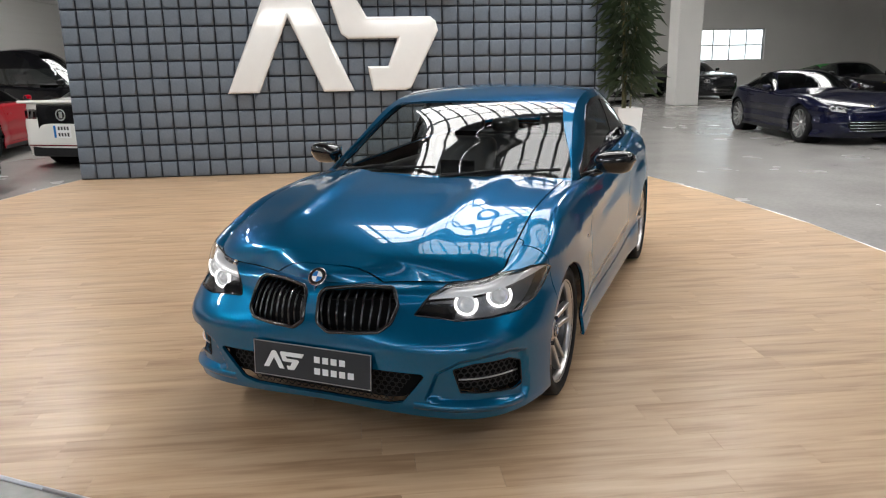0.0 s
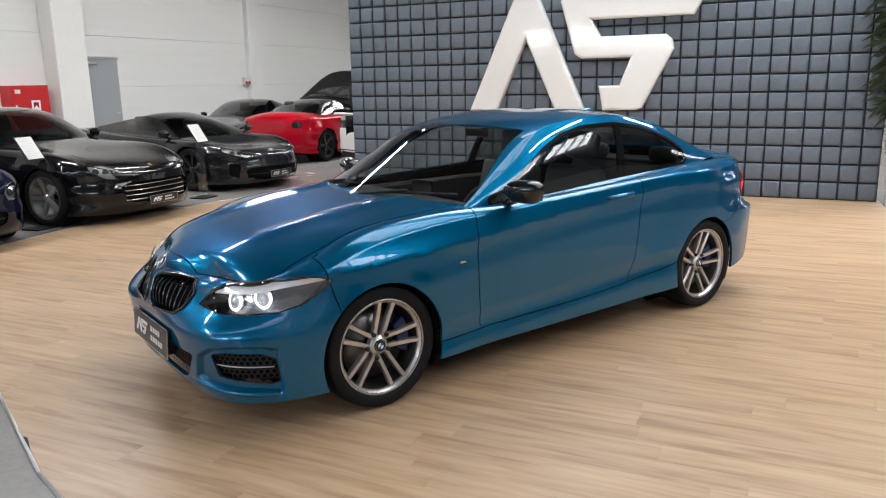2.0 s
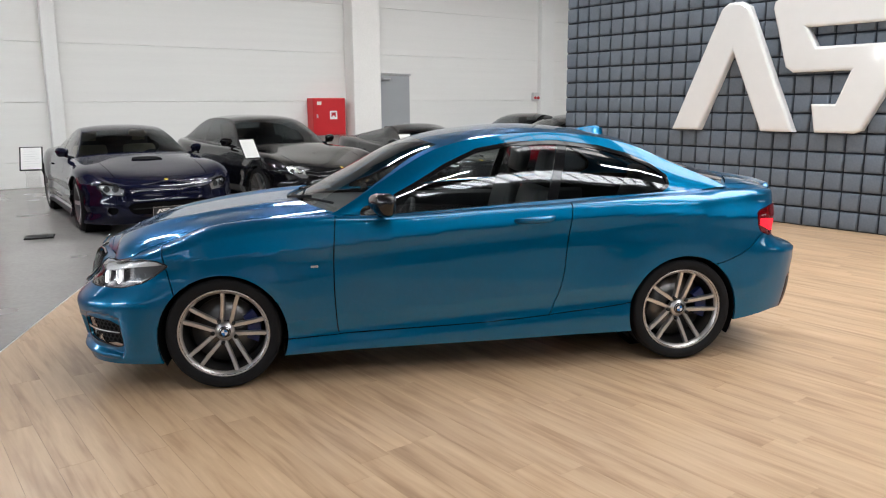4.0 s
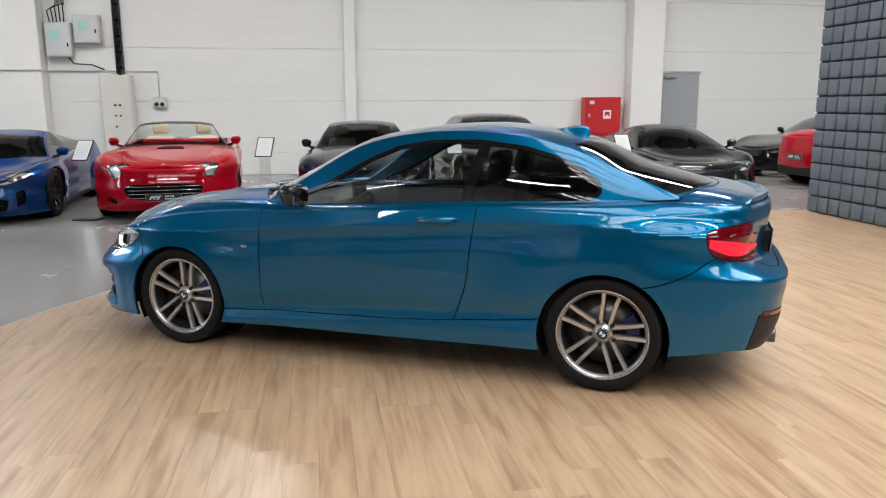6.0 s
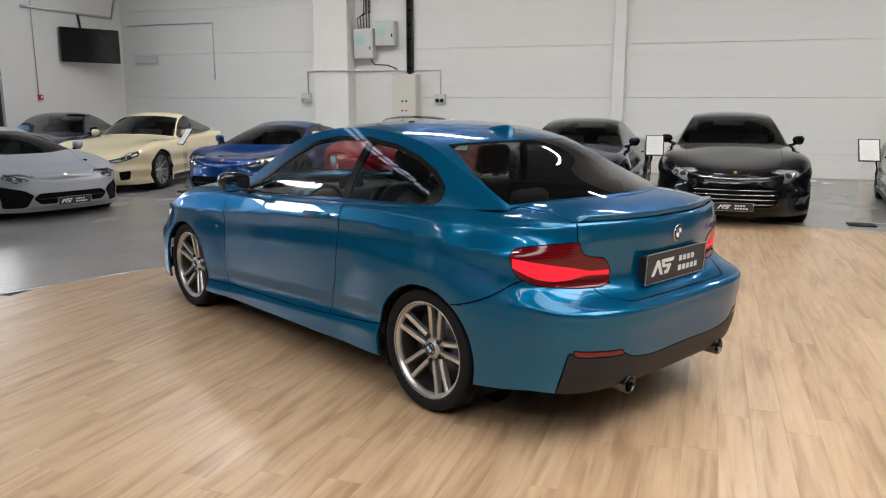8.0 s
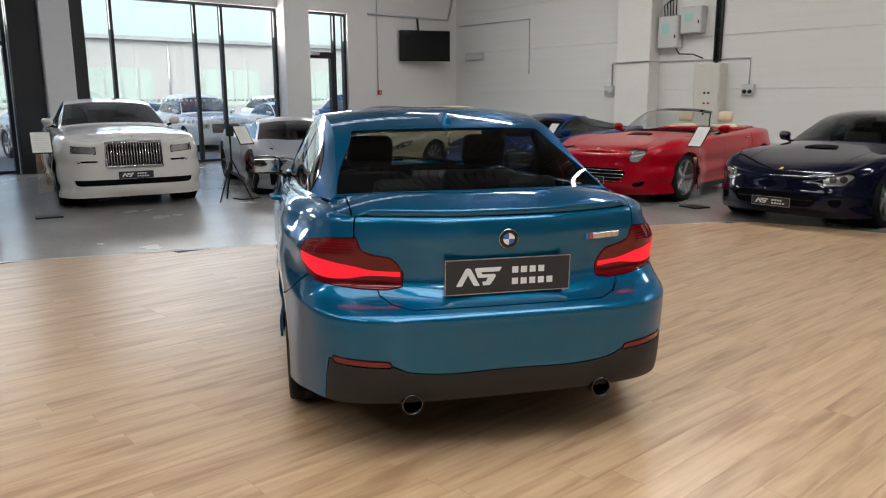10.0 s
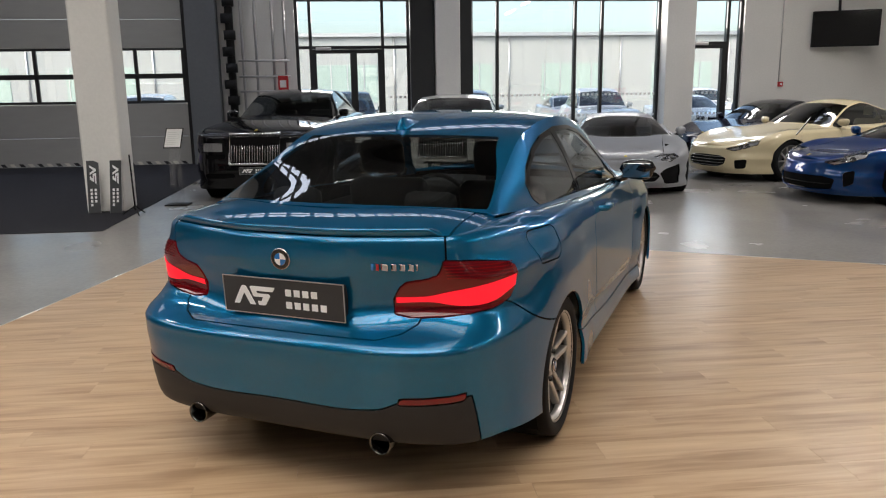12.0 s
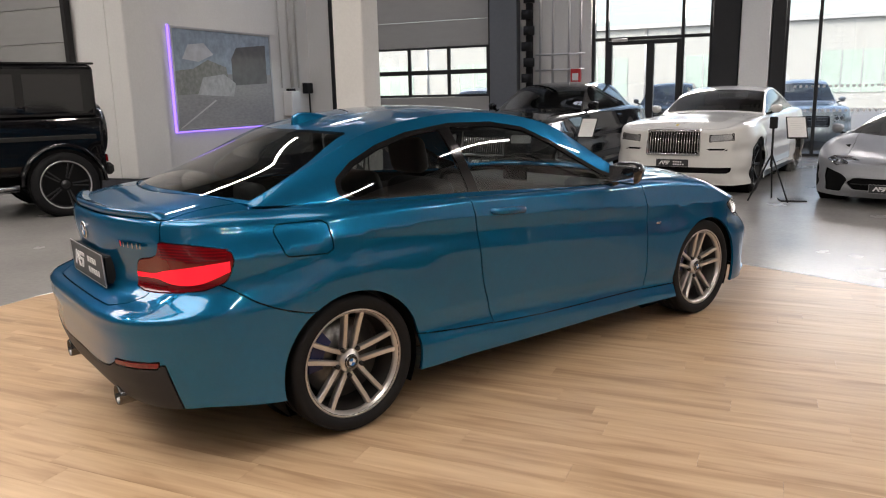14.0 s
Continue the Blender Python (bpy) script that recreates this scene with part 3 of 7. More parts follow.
def poly_dist(px, py, poly, r=0.0):
    """Signed distance to a closed outline (negative inside), its corners rounded by r."""
    best, sign = np.full(np.shape(px), 1e9), np.ones(np.shape(px))
    n = len(poly)
    for i in range(n):
        (ax, ay), (bx, by) = poly[i], poly[(i + 1) % n]
        ex, ey = bx - ax, by - ay
        wx, wy = px - ax, py - ay
        t = np.clip((wx * ex + wy * ey) / (ex * ex + ey * ey), 0, 1)
        best = np.minimum(best, (wx - ex * t) ** 2 + (wy - ey * t) ** 2)
        c1, c2, c3 = py >= ay, py < by, ex * wy > ey * wx
        sign = np.where((c1 & c2 & c3) | (~c1 & ~c2 & ~c3), -sign, sign)
    return sign * np.sqrt(best) - r


class Skin:
    def __init__(self, fn, a, b):
        self.fn = fn
        A, B = np.meshgrid(a, b, indexing="ij")
        self.p = np.stack((A.ravel(), B.ravel()), -1)
        self.lo, self.hi = self.p.min(0), self.p.max(0)
        na, nb = len(a), len(b)
        self.faces = [(i * nb + j, (i + 1) * nb + j, (i + 1) * nb + j + 1, i * nb + j + 1) for i in range(na - 1) for j in range(nb - 1)]
        self.tag = ["rest"] * len(self.faces)
        self.xyz = self.at(self.p)

    def at(self, p):
        return self.fn(p[:, 0], p[:, 1])

    def cut(self, fn, tag, only=("rest",)):
        """Faces where fn(xyz, params) < 0 get the tag; those across its edge are split along it."""
        f = fn(self.xyz, self.p)
        f = np.where(np.abs(f) < 2e-4, 0, f)
        f = list(f)
        faces, tags, extra, made = [], [], [], {}
        n0 = len(self.p)
        for face, tg in zip(self.faces, self.tag):
            if tg not in only:
                faces.append(face), tags.append(tg)
                continue
            v = [f[i] for i in face]
            lo, hi = min(v), max(v)
            if lo >= 0 or hi <= 0:
                faces.append(face), tags.append(tag if hi <= 0 and lo < 0 else tg)
                continue
            inn, out = [], []
            for k, i in enumerate(face):
                j = face[(k + 1) % len(face)]
                if f[i] <= 0:
                    inn.append(i)
                if f[i] >= 0:
                    out.append(i)
                if f[i] * f[j] < 0:
                    key = (min(i, j), max(i, j))
                    if key not in made:
                        a, b = key
                        t = f[a] / (f[a] - f[b])
                        pa = self.p[a] if a < n0 else extra[a - n0]
                        pb = self.p[b] if b < n0 else extra[b - n0]
                        made[key] = n0 + len(extra)
                        extra.append(pa + (pb - pa) * t)
                        f.append(0.0)
                    inn.append(made[key])
                    out.append(made[key])
            for poly, tg2 in ((inn, tag), (out, tg)):
                if len(poly) >= 3:
                    faces.append(tuple(poly)), tags.append(tg2)
        if extra:
            self.p = np.concatenate((self.p, np.array(extra)))
            self.xyz = self.at(self.p)
        self.faces, self.tag = faces, tags
        return self

    def normals(self, idx):
        p = self.p[idx]
        e = (self.hi - self.lo) * 2e-4
        p = np.clip(p, self.lo + 2 * e, self.hi - 2 * e)
        da = self.at(p + (e[0], 0)) - self.at(p - (e[0], 0))
        db = self.at(p + (0, e[1])) - self.at(p - (0, e[1]))
        n = np.cross(da, db)
        ln = np.linalg.norm(n, axis=1, keepdims=True)
        return np.where(ln > 1e-12, n / np.maximum(ln, 1e-12), (0, 0, 1))


def panel(name, pieces, material, parent, label="", gap=.0034, fold=.014, lift=0.0, outward=None):
    """One sheet-metal part out of (skin, tags) pieces: drawn in by the gap at its edges, which fold inwards."""
    V, N, F, key = [], [], [], {}
    for skin, tags in pieces:
        fs = [f for f, t in zip(skin.faces, skin.tag) if t in tags]
        if not fs:
            continue
        idx = sorted({i for f in fs for i in f})
        nn, xyz = skin.normals(np.array(idx)), skin.xyz
        if outward is not None and (nn * (xyz[idx] - np.array(outward))).sum() < 0:
            nn = -nn
        local = {}
        for k, i in enumerate(idx):
            kk = tuple(np.round(xyz[i], 4))
            if kk not in key:
                key[kk] = len(V)
                V.append(xyz[i]), N.append(nn[k])
            local[i] = key[kk]
        for f in fs:
            g = []
            for i in f:
                if local[i] not in g:
                    g.append(local[i])
            if len(g) >= 3:
                F.append(g)
    if not F:
        return None
    V, N = np.array(V), np.array(N)
    mid = V.mean(0) if outward is None else np.array(outward)
    # one side faces out
    ctr = np.array([V[f].mean(0) for f in F])
    fn = np.array([np.cross(V[f[1]] - V[f[0]], V[f[2]] - V[f[0]]) for f in F])
    ref = np.array([N[f].mean(0) for f in F])
    for k in np.nonzero((fn * ref).sum(1) < 0)[0]:
        F[k] = F[k][::-1]
    flip = outward is None and (N * (V - mid)).sum() < 0
    if flip:
        N, F = -N, [f[::-1] for f in F]
    count = {}
    for fi, f in enumerate(F):
        for a, b in zip(f, f[1:] + f[:1]):
            k = (min(a, b), max(a, b))
            count[k] = (count[k][0] + 1, (a, b), fi) if k in count else (1, (a, b), fi)
    rim = [(c[1], c[2]) for c in count.values() if c[0] == 1]
    pull = np.zeros_like(V)
    for (a, b), fi in rim:
        e = V[b] - V[a]
        for i in (a, b):
            d = np.cross(N[i], e)
            ln = np.linalg.norm(d)
            if ln > 1e-9:
                pull[i] += d / ln
    ln = np.linalg.norm(pull, axis=1, keepdims=True)
    pull = np.where(ln > 1e-9, pull / np.maximum(ln, 1e-9), 0)
    V = V + pull * gap + N * lift
    verts, norms, faces = [tuple(v) for v in V], [tuple(n) for n in N], [list(f) for f in F]
    if fold:
        low = {}
        for (a, b), fi in rim:
            q = []
            for i in (b, a):
                if i not in low:
                    low[i] = len(verts)
                    verts.append(tuple(V[i])), norms.append(tuple(-pull[i]))
                    verts.append(tuple(V[i] - N[i] * fold)), norms.append(tuple(-pull[i]))
                q.append(low[i])
            faces.append([q[0], q[1], q[1] + 1, q[0] + 1])
    me = bpy.data.meshes.new(name)
    me.from_pydata(verts, [], faces)
    me.materials.append(material)
    me.polygons.foreach_set("use_smooth", [True] * len(me.polygons))
    me.normals_split_custom_set_from_vertices(norms)
    ob = new(name, me)
    ob.parent = parent
    if label:
        ob["label"] = label
    return ob


def logo_shapes(bm, w, h, depth, bevel=0.0, mat_index=0, seg=2, marks=(0, 1)):
    """Two slanting white marks side by side: a bent chevron and a stepped bar, w wide and h high, from (0, 0)."""
    k = w
    if 0 in marks:
        slab(bm, [(0, 0), (.135 * k, 0), (.275 * k, .62 * h), (.415 * k, 0), (.55 * k, 0), (.335 * k, .96 * h), (.30 * k, h), (.245 * k, h), (.215 * k, .96 * h)], 0, depth, bevel, mat_index, seg)
    if 1 in marks:
        slab(bm, [(.63 * k, 0), (.775 * k, 0), (.80 * k, .02 * h), (.925 * k, .5 * h), (.915 * k, .58 * h), (.89 * k, .62 * h), (.615 * k, .62 * h), (.575 * k, .76 * h), (1.0 * k, .76 * h), (1.06 * k, h), (.47 * k, h), (.44 * k, .97 * h), (.435 * k, .92 * h), (.50 * k, .48 * h), (.53 * k, .44 * h), (.745 * k, .44 * h), (.70 * k, .21 * h), (.61 * k, .21 * h)], 0, depth, bevel, mat_index, seg)
    return bm


def number_plate(parent, m, w=.52, h=.115, name="number_plate"):
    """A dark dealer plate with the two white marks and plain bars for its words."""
    ob = part(name, boxed(-w / 2, w / 2, -h / 2, h / 2, -.006, 0, .004), M["plate"], parent, "dark grey dealer plate with white marks", at=m)
    part("white_mark", _moved(logo_shapes(bmesh.new(), .175 * w / .52, .5 * h, .002), (-.215 * w / .52, -.25 * h, .0005)), M["white_print"], ob)
    for y, n in ((.06 * h, 4), (-.27 * h, 5)):
        for i in range(n):
            x = (.015 + i * .0365) * w / .52
            part("print_bar", boxed(x, x + .025 * w / .52, y, y + .18 * h, .0005, .002), M["white_print"], ob)
    part("plate_rim", _rim(w, h), M["silver"], ob)
    return ob


def _moved(bm, v):
    bmesh.ops.translate(bm, verts=bm.verts, vec=v)
    return bm


def _rim(w, h):
    bm = bmesh.new()
    for x0, x1, y0, y1 in ((-w / 2, w / 2, h / 2 - .003, h / 2), (-w / 2, w / 2, -h / 2, -h / 2 + .003), (-w / 2, -w / 2 + .003, -h / 2 + .003, h / 2 - .003), (w / 2 - .003, w / 2, -h / 2 + .003, h / 2 - .003)):
        box(bm, x0, x1, y0, y1, -.003, .0015)
    return bm


def make_wheel(parent, m, r, rim_r, width, style, rim_mat, caliper=None, face_mat=None):
    """A wheel whose outer side looks along its local +x."""
    ob = part("wheel", revolve(bmesh.new(), [(-width * .3, .05), (-width * .28, rim_r * .93), (-width * .42, rim_r * .97), (-width * .44, rim_r), (-width * .40, rim_r), (-.01, rim_r * .90), (width * .36, rim_r * .95), (width * .42, rim_r * 1.0), (width * .445, rim_r * 1.0), (width * .445, rim_r * .965), (width * .40, rim_r * .94), (.0, rim_r * .87), (-width * .24, rim_r * .86)], 48), rim_mat, parent, at=m)
    h = width / 2
    t = r - rim_r
    part("tyre", revolve(bmesh.new(), [(-h * .86, rim_r * .98), (-h, rim_r + t * .45), (-h * .93, r - t * .14), (-h * .78, r - .008), (-h * .5, r - .002), (-h * .5 + .004, r - .008), (-h * .5 + .010, r - .008), (-h * .5 + .014, r - .001), (0 - .006, r), (-.003, r - .008), (.003, r - .008), (.006, r), (h * .5 - .014, r - .001), (h * .5 - .010, r - .008), (h * .5 - .004, r - .008), (h * .5, r - .002), (h * .78, r - .008), (h * .93, r - t * .14), (h * .985, r - t * .3), (h, rim_r + t * .45), (h * .97, rim_r + t * .12), (h * .86, rim_r * .985)], 56), M["rubber"], ob, "black low-profile tyre")
    xf = width * .36
    fm = face_mat or rim_mat
    count, double, wide = style
    for i in range(count):
        bm = bmesh.new()
        a0 = 2 * math.pi * i / count
        for sgn in (-1, 1) if double else (0,):
            pts = []
            ri, ro = rim_r * .17, rim_r * .965
            for rr, off, xx in ((ri, .86, xf - .03), (rim_r * .45, 1.02, xf - .016), (rim_r * .72, 1.22, xf - .004), (ro, 1.5, xf + .008)):
                pts.append((rr, sgn * off * wide * 1.25, xx))
            rows = []
            for rr, off, xx in pts:
                row = []
                for dy, dx in ((-wide * .5, -.006), (-wide * .36, 0), (wide * .36, 0), (wide * .5, -.006), (wide * .42, -.034), (-wide * .42, -.034)):
                    y = off + dy
                    row.append(bm.verts.new((xx + dx, math.cos(a0) * rr - math.sin(a0) * y, math.sin(a0) * rr + math.cos(a0) * y)))
                rows.append(row)
            for r0, r1 in zip(rows, rows[1:]):
                for k in range(6):
                    bm.faces.new((r0[k], r0[(k + 1) % 6], r1[(k + 1) % 6], r1[k]))
            bm.faces.new(rows[0][::-1])
            bm.faces.new(rows[-1])
        bmesh.ops.recalc_face_normals(bm, faces=bm.faces)
        part("spoke", bm, fm, ob)
    part("rim_lip", revolve(bmesh.new(), [(xf - .004, rim_r * .90), (xf + .008, rim_r * .925), (width * .43, rim_r * .955), (width * .452, rim_r * .975), (width * .452, rim_r * 1.004), (width * .40, rim_r * 1.004), (xf - .03, rim_r * .95)], 56, closed=True), fm, ob, "bright machined rim edge")
    hub = part("hub", revolve(bmesh.new(), [(xf - .06, rim_r * .2), (xf - .03, rim_r * .22), (xf - .018, rim_r * .19), (xf - .014, rim_r * .145), (xf - .012, rim_r * .14), (xf - .010, .0)], 32), fm, ob)
    part("centre_cap", revolve(bmesh.new(), [(xf - .011, rim_r * .135), (xf - .006, rim_r * .125), (xf - .005, 0)], 24), M["black_gloss"], ob)
    roundel(ob, pose(xf - .006, 0, 0, 0, 90, 0), rim_r * .12)
    for i in range(5):
        a = 2 * math.pi * (i + .5) / 5
        part("bolt", revolve(bmesh.new(), [(xf - .035, .011), (xf - .014, .011), (xf - .012, 0)], 8), M["dark_grey_plastic"], ob, at=pose(0, math.cos(a) * rim_r * .265, math.sin(a) * rim_r * .265))
    part("brake_disc", revolve(bmesh.new(), [(-.02, .05), (-.02, rim_r * .74), (.004, rim_r * .74), (.004, .05)], 40), M["disc"], ob)
    if caliper:
        bm = bmesh.new()
        outl = [(math.cos(math.radians(-30 + 10 * k)) * rim_r * .79, math.sin(math.radians(-30 + 10 * k)) * rim_r * .79) for k in range(7)] + [(math.cos(math.radians(30 - 10 * k)) * rim_r * .5, math.sin(math.radians(30 - 10 * k)) * rim_r * .5) for k in range(7)]
        slab(bm, outl, -.03, .045, .008)
        part("brake_caliper", bm, caliper, ob, at=Matrix(((0, 0, 1, 0), (1, 0, 0, 0), (0, 1, 0, 0), (0, 0, 0, 1))))
    return ob


M["disc"] = mat("brake_disc_steel", (.16, .155, .15), .35, metal=.9, vary=.1, grain=90)
M["teal"] = paint("teal_blue_metallic_paint", (.0013, .115, .244), metal=.66, rough=.3, flake=.05, edge=(.015, .36, .56))
M["tint"] = clear_glass("tinted_car_glass", (.72, .76, .76), .55)
M["light_tint"] = clear_glass("light_car_glass", (.86, .9, .89), .05)
M["car_glass"] = clear_glass("dark_car_glass", (.6, .66, .68), .55)
M["lens"] = clear_glass("lamp_lens", (1, 1, 1), .03)
M["rim"] = mat("dark_alloy", (.07, .066, .064), .36, metal=.7, vary=.1, grain=80)
M["rim_face"] = mat("machined_alloy", (.60, .575, .555), .3, metal=.8, vary=.05, grain=140)
M["caliper"] = mat("blue_caliper", (.002, .01, .07), .4, coat=.1)
M["led"] = mat("white_led", (.9, .9, .9), .3, glow=((1, .98, .95), .6))
M["lamp_inside"] = mat("lamp_chrome", (.84, .84, .85), .25, metal=.2)
M["lamp_dark"] = mat("lamp_bezel", (.03, .03, .032), .25, vary=.1, grain=90)
M["lamp_grey"] = mat("lamp_reflector", (.22, .22, .23), .25, metal=.6, vary=.15, grain=90)
M["red_lens"] = mat("red_lamp_plastic", (.22, .003, .006), .05, coat=1.0, vary=.08, grain=400, stretch=(.05, .05, 1))
M["red_glow"] = mat("red_led_bar", (.5, .008, .02), .2, glow=((1, .02, .04), .27))
M["tail_lens"] = mat("lit_red_lamp_plastic", (.07, .0012, .003), .08, coat=.25, vary=.08, grain=400, stretch=(.05, .05, 1), glow=((1, .015, .03), .014))
M["reflector"] = mat("red_reflector", (.14, .003, .008), .15, coat=.5)
M["leather"] = mat("black_seat_leather", (.045, .045, .047), .5, vary=.15, grain=70, bump=.0008)
M["dash"] = mat("dashboard_plastic", (.04, .04, .042), .6, vary=.15, grain=150)
M["blue_enamel"] = mat("blue_enamel", (.02, .16, .45), .2, coat=.4)


def disc(r, h, n=32):
    return revolve(bmesh.new(), [(0, r), (h * .6, r), (h, r * .94), (h, 0)], n, "z")


def roundel(parent, m, r):
    """A round badge: dark ring, chrome edge and four quarters."""
    ob = part("round_badge", disc(r, .004), M["chrome"], parent, "round chrome-edged badge", at=m)
    part("badge_ring", revolve(bmesh.new(), [(.004, r * .93), (.0055, r * .9), (.0055, r * .6), (.004, r * .58)], 32, "z"), M["black_gloss"], ob)
    for k in range(4):
        outl = [(0, 0)] + [(math.cos(math.radians(90 * k + 10 * j)) * r * .57, math.sin(math.radians(90 * k + 10 * j)) * r * .57) for j in range(10)]
        part("badge_quarter", slab(bmesh.new(), outl, .004, .0052), M["blue_enamel"] if k % 2 else M["gloss_white"], ob)
    return ob


def seat(parent, m, material, back=.62):
    s = part("seat", boxed(-.25, .25, -.26, .26, .0, .16, .06, seg=3), material, parent, at=m, smooth_it=True)
    part("seat_back", boxed(-.24, .24, -.07, .07, 0, back, .055, seg=3), material, s, at=pose(0, .27, .1, -16), smooth_it=True)
    part("headrest", boxed(-.13, .13, -.05, .05, 0, .19, .045, seg=3), material, s, at=pose(0, .27 + .28 * (back + .04) + .02, .1 + .96 * (back + .04), -12), smooth_it=True)
    return s


def steering_wheel(parent, m):
    bm = bmesh.new()
    n = 28
    pts = [(math.cos(2 * math.pi * k / n) * .185, math.sin(2 * math.pi * k / n) * .185, 0) for k in range(n + 1)]
    tube(bm, pts, .016, 8, caps=False)
    box(bm, -.17, .17, -.025, .025, -.01, .015, .008)
    box(bm, -.025, .025, -.17, 0, -.01, .012, .008)
    tube(bm, [(0, 0, 0), (0, 0, -.25)], .03)
    return part("steering_wheel", bm, M["dash"], parent, at=m, smooth_it=True)


def mirror(parent, side, p, material, base_mat, glass_mat, length=.21, arm=.1):
    """A door mirror whose foot is at p."""
    x, y, z = p
    bm = bmesh.new()
    rows = []
    for t in np.linspace(0, 1, 13):
        e = (1 - abs(2 * t - 1) ** 3.2) ** .5 * .94 + .06
        cx = x + side * (arm * .5 + length * t)
        ring = []
        for k in range(20):
            a = 2 * math.pi * k / 20
            cy, cz = (abs(math.cos(a)) ** .7 * (1 if math.cos(a) > 0 else -1)), (abs(math.sin(a)) ** .7 * (1 if math.sin(a) > 0 else -1))
            up = .062 if cz > 0 else .058 + .018 * t
            ring.append(bm.verts.new((cx - side * (.02 if cz < 0 else 0) * -cz * (t - .5), y + .035 * t + (.095 if cy < 0 else .05) * cy * e * (1.05 - .3 * t) * (1 if cz > 0 else 1 + .3 * cz), z + .085 + .01 * t + up * cz * e)))
        rows.append(ring)
    for r0, r1 in zip(rows, rows[1:]):
        for k in range(20):
            bm.faces.new((r0[k], r0[(k + 1) % 20], r1[(k + 1) % 20], r1[k]))
    bm.faces.new(rows[0]), bm.faces.new(rows[-1][::-1])
    bmesh.ops.recalc_face_normals(bm, faces=bm.faces)
    ob = part("door_mirror", bm, material, parent, "glossy door mirror", smooth_it=True)
    bm = bmesh.new()
    tube(bm, [(x - side * .02, y, z - .01), (x + side * .05, y, z + .02), (x + side * arm, y + .005, z + .04)], [.03, .022, .02], 8)
    part("mirror_foot", bm, base_mat, ob, smooth_it=True)
    part("mirror_glass", boxed(x + side * (arm * .8), x + side * (arm * .5 + length * .86), y + .058, y + .062, z + .04, z + .13, .01), glass_mat, ob)
    return ob

# ---- the teal coupe ----
CAR = pose(-.0124, .0066, 0, 0, 0, -28)  # the nose points to -y of its own frame


SIDE_INTAKE = [(.625, .385), (.71, .402), (.90, .395), (.965, .37), (.978, .275), (.94, .266), (.78, .284), (.655, .295)]

RECESS = [(.54, .385), (.64, .437), (.79, .452), (.91, .448), (.98, .426), (1.005, .25), (.99, .21), (.63, .228), (.49, .262)]


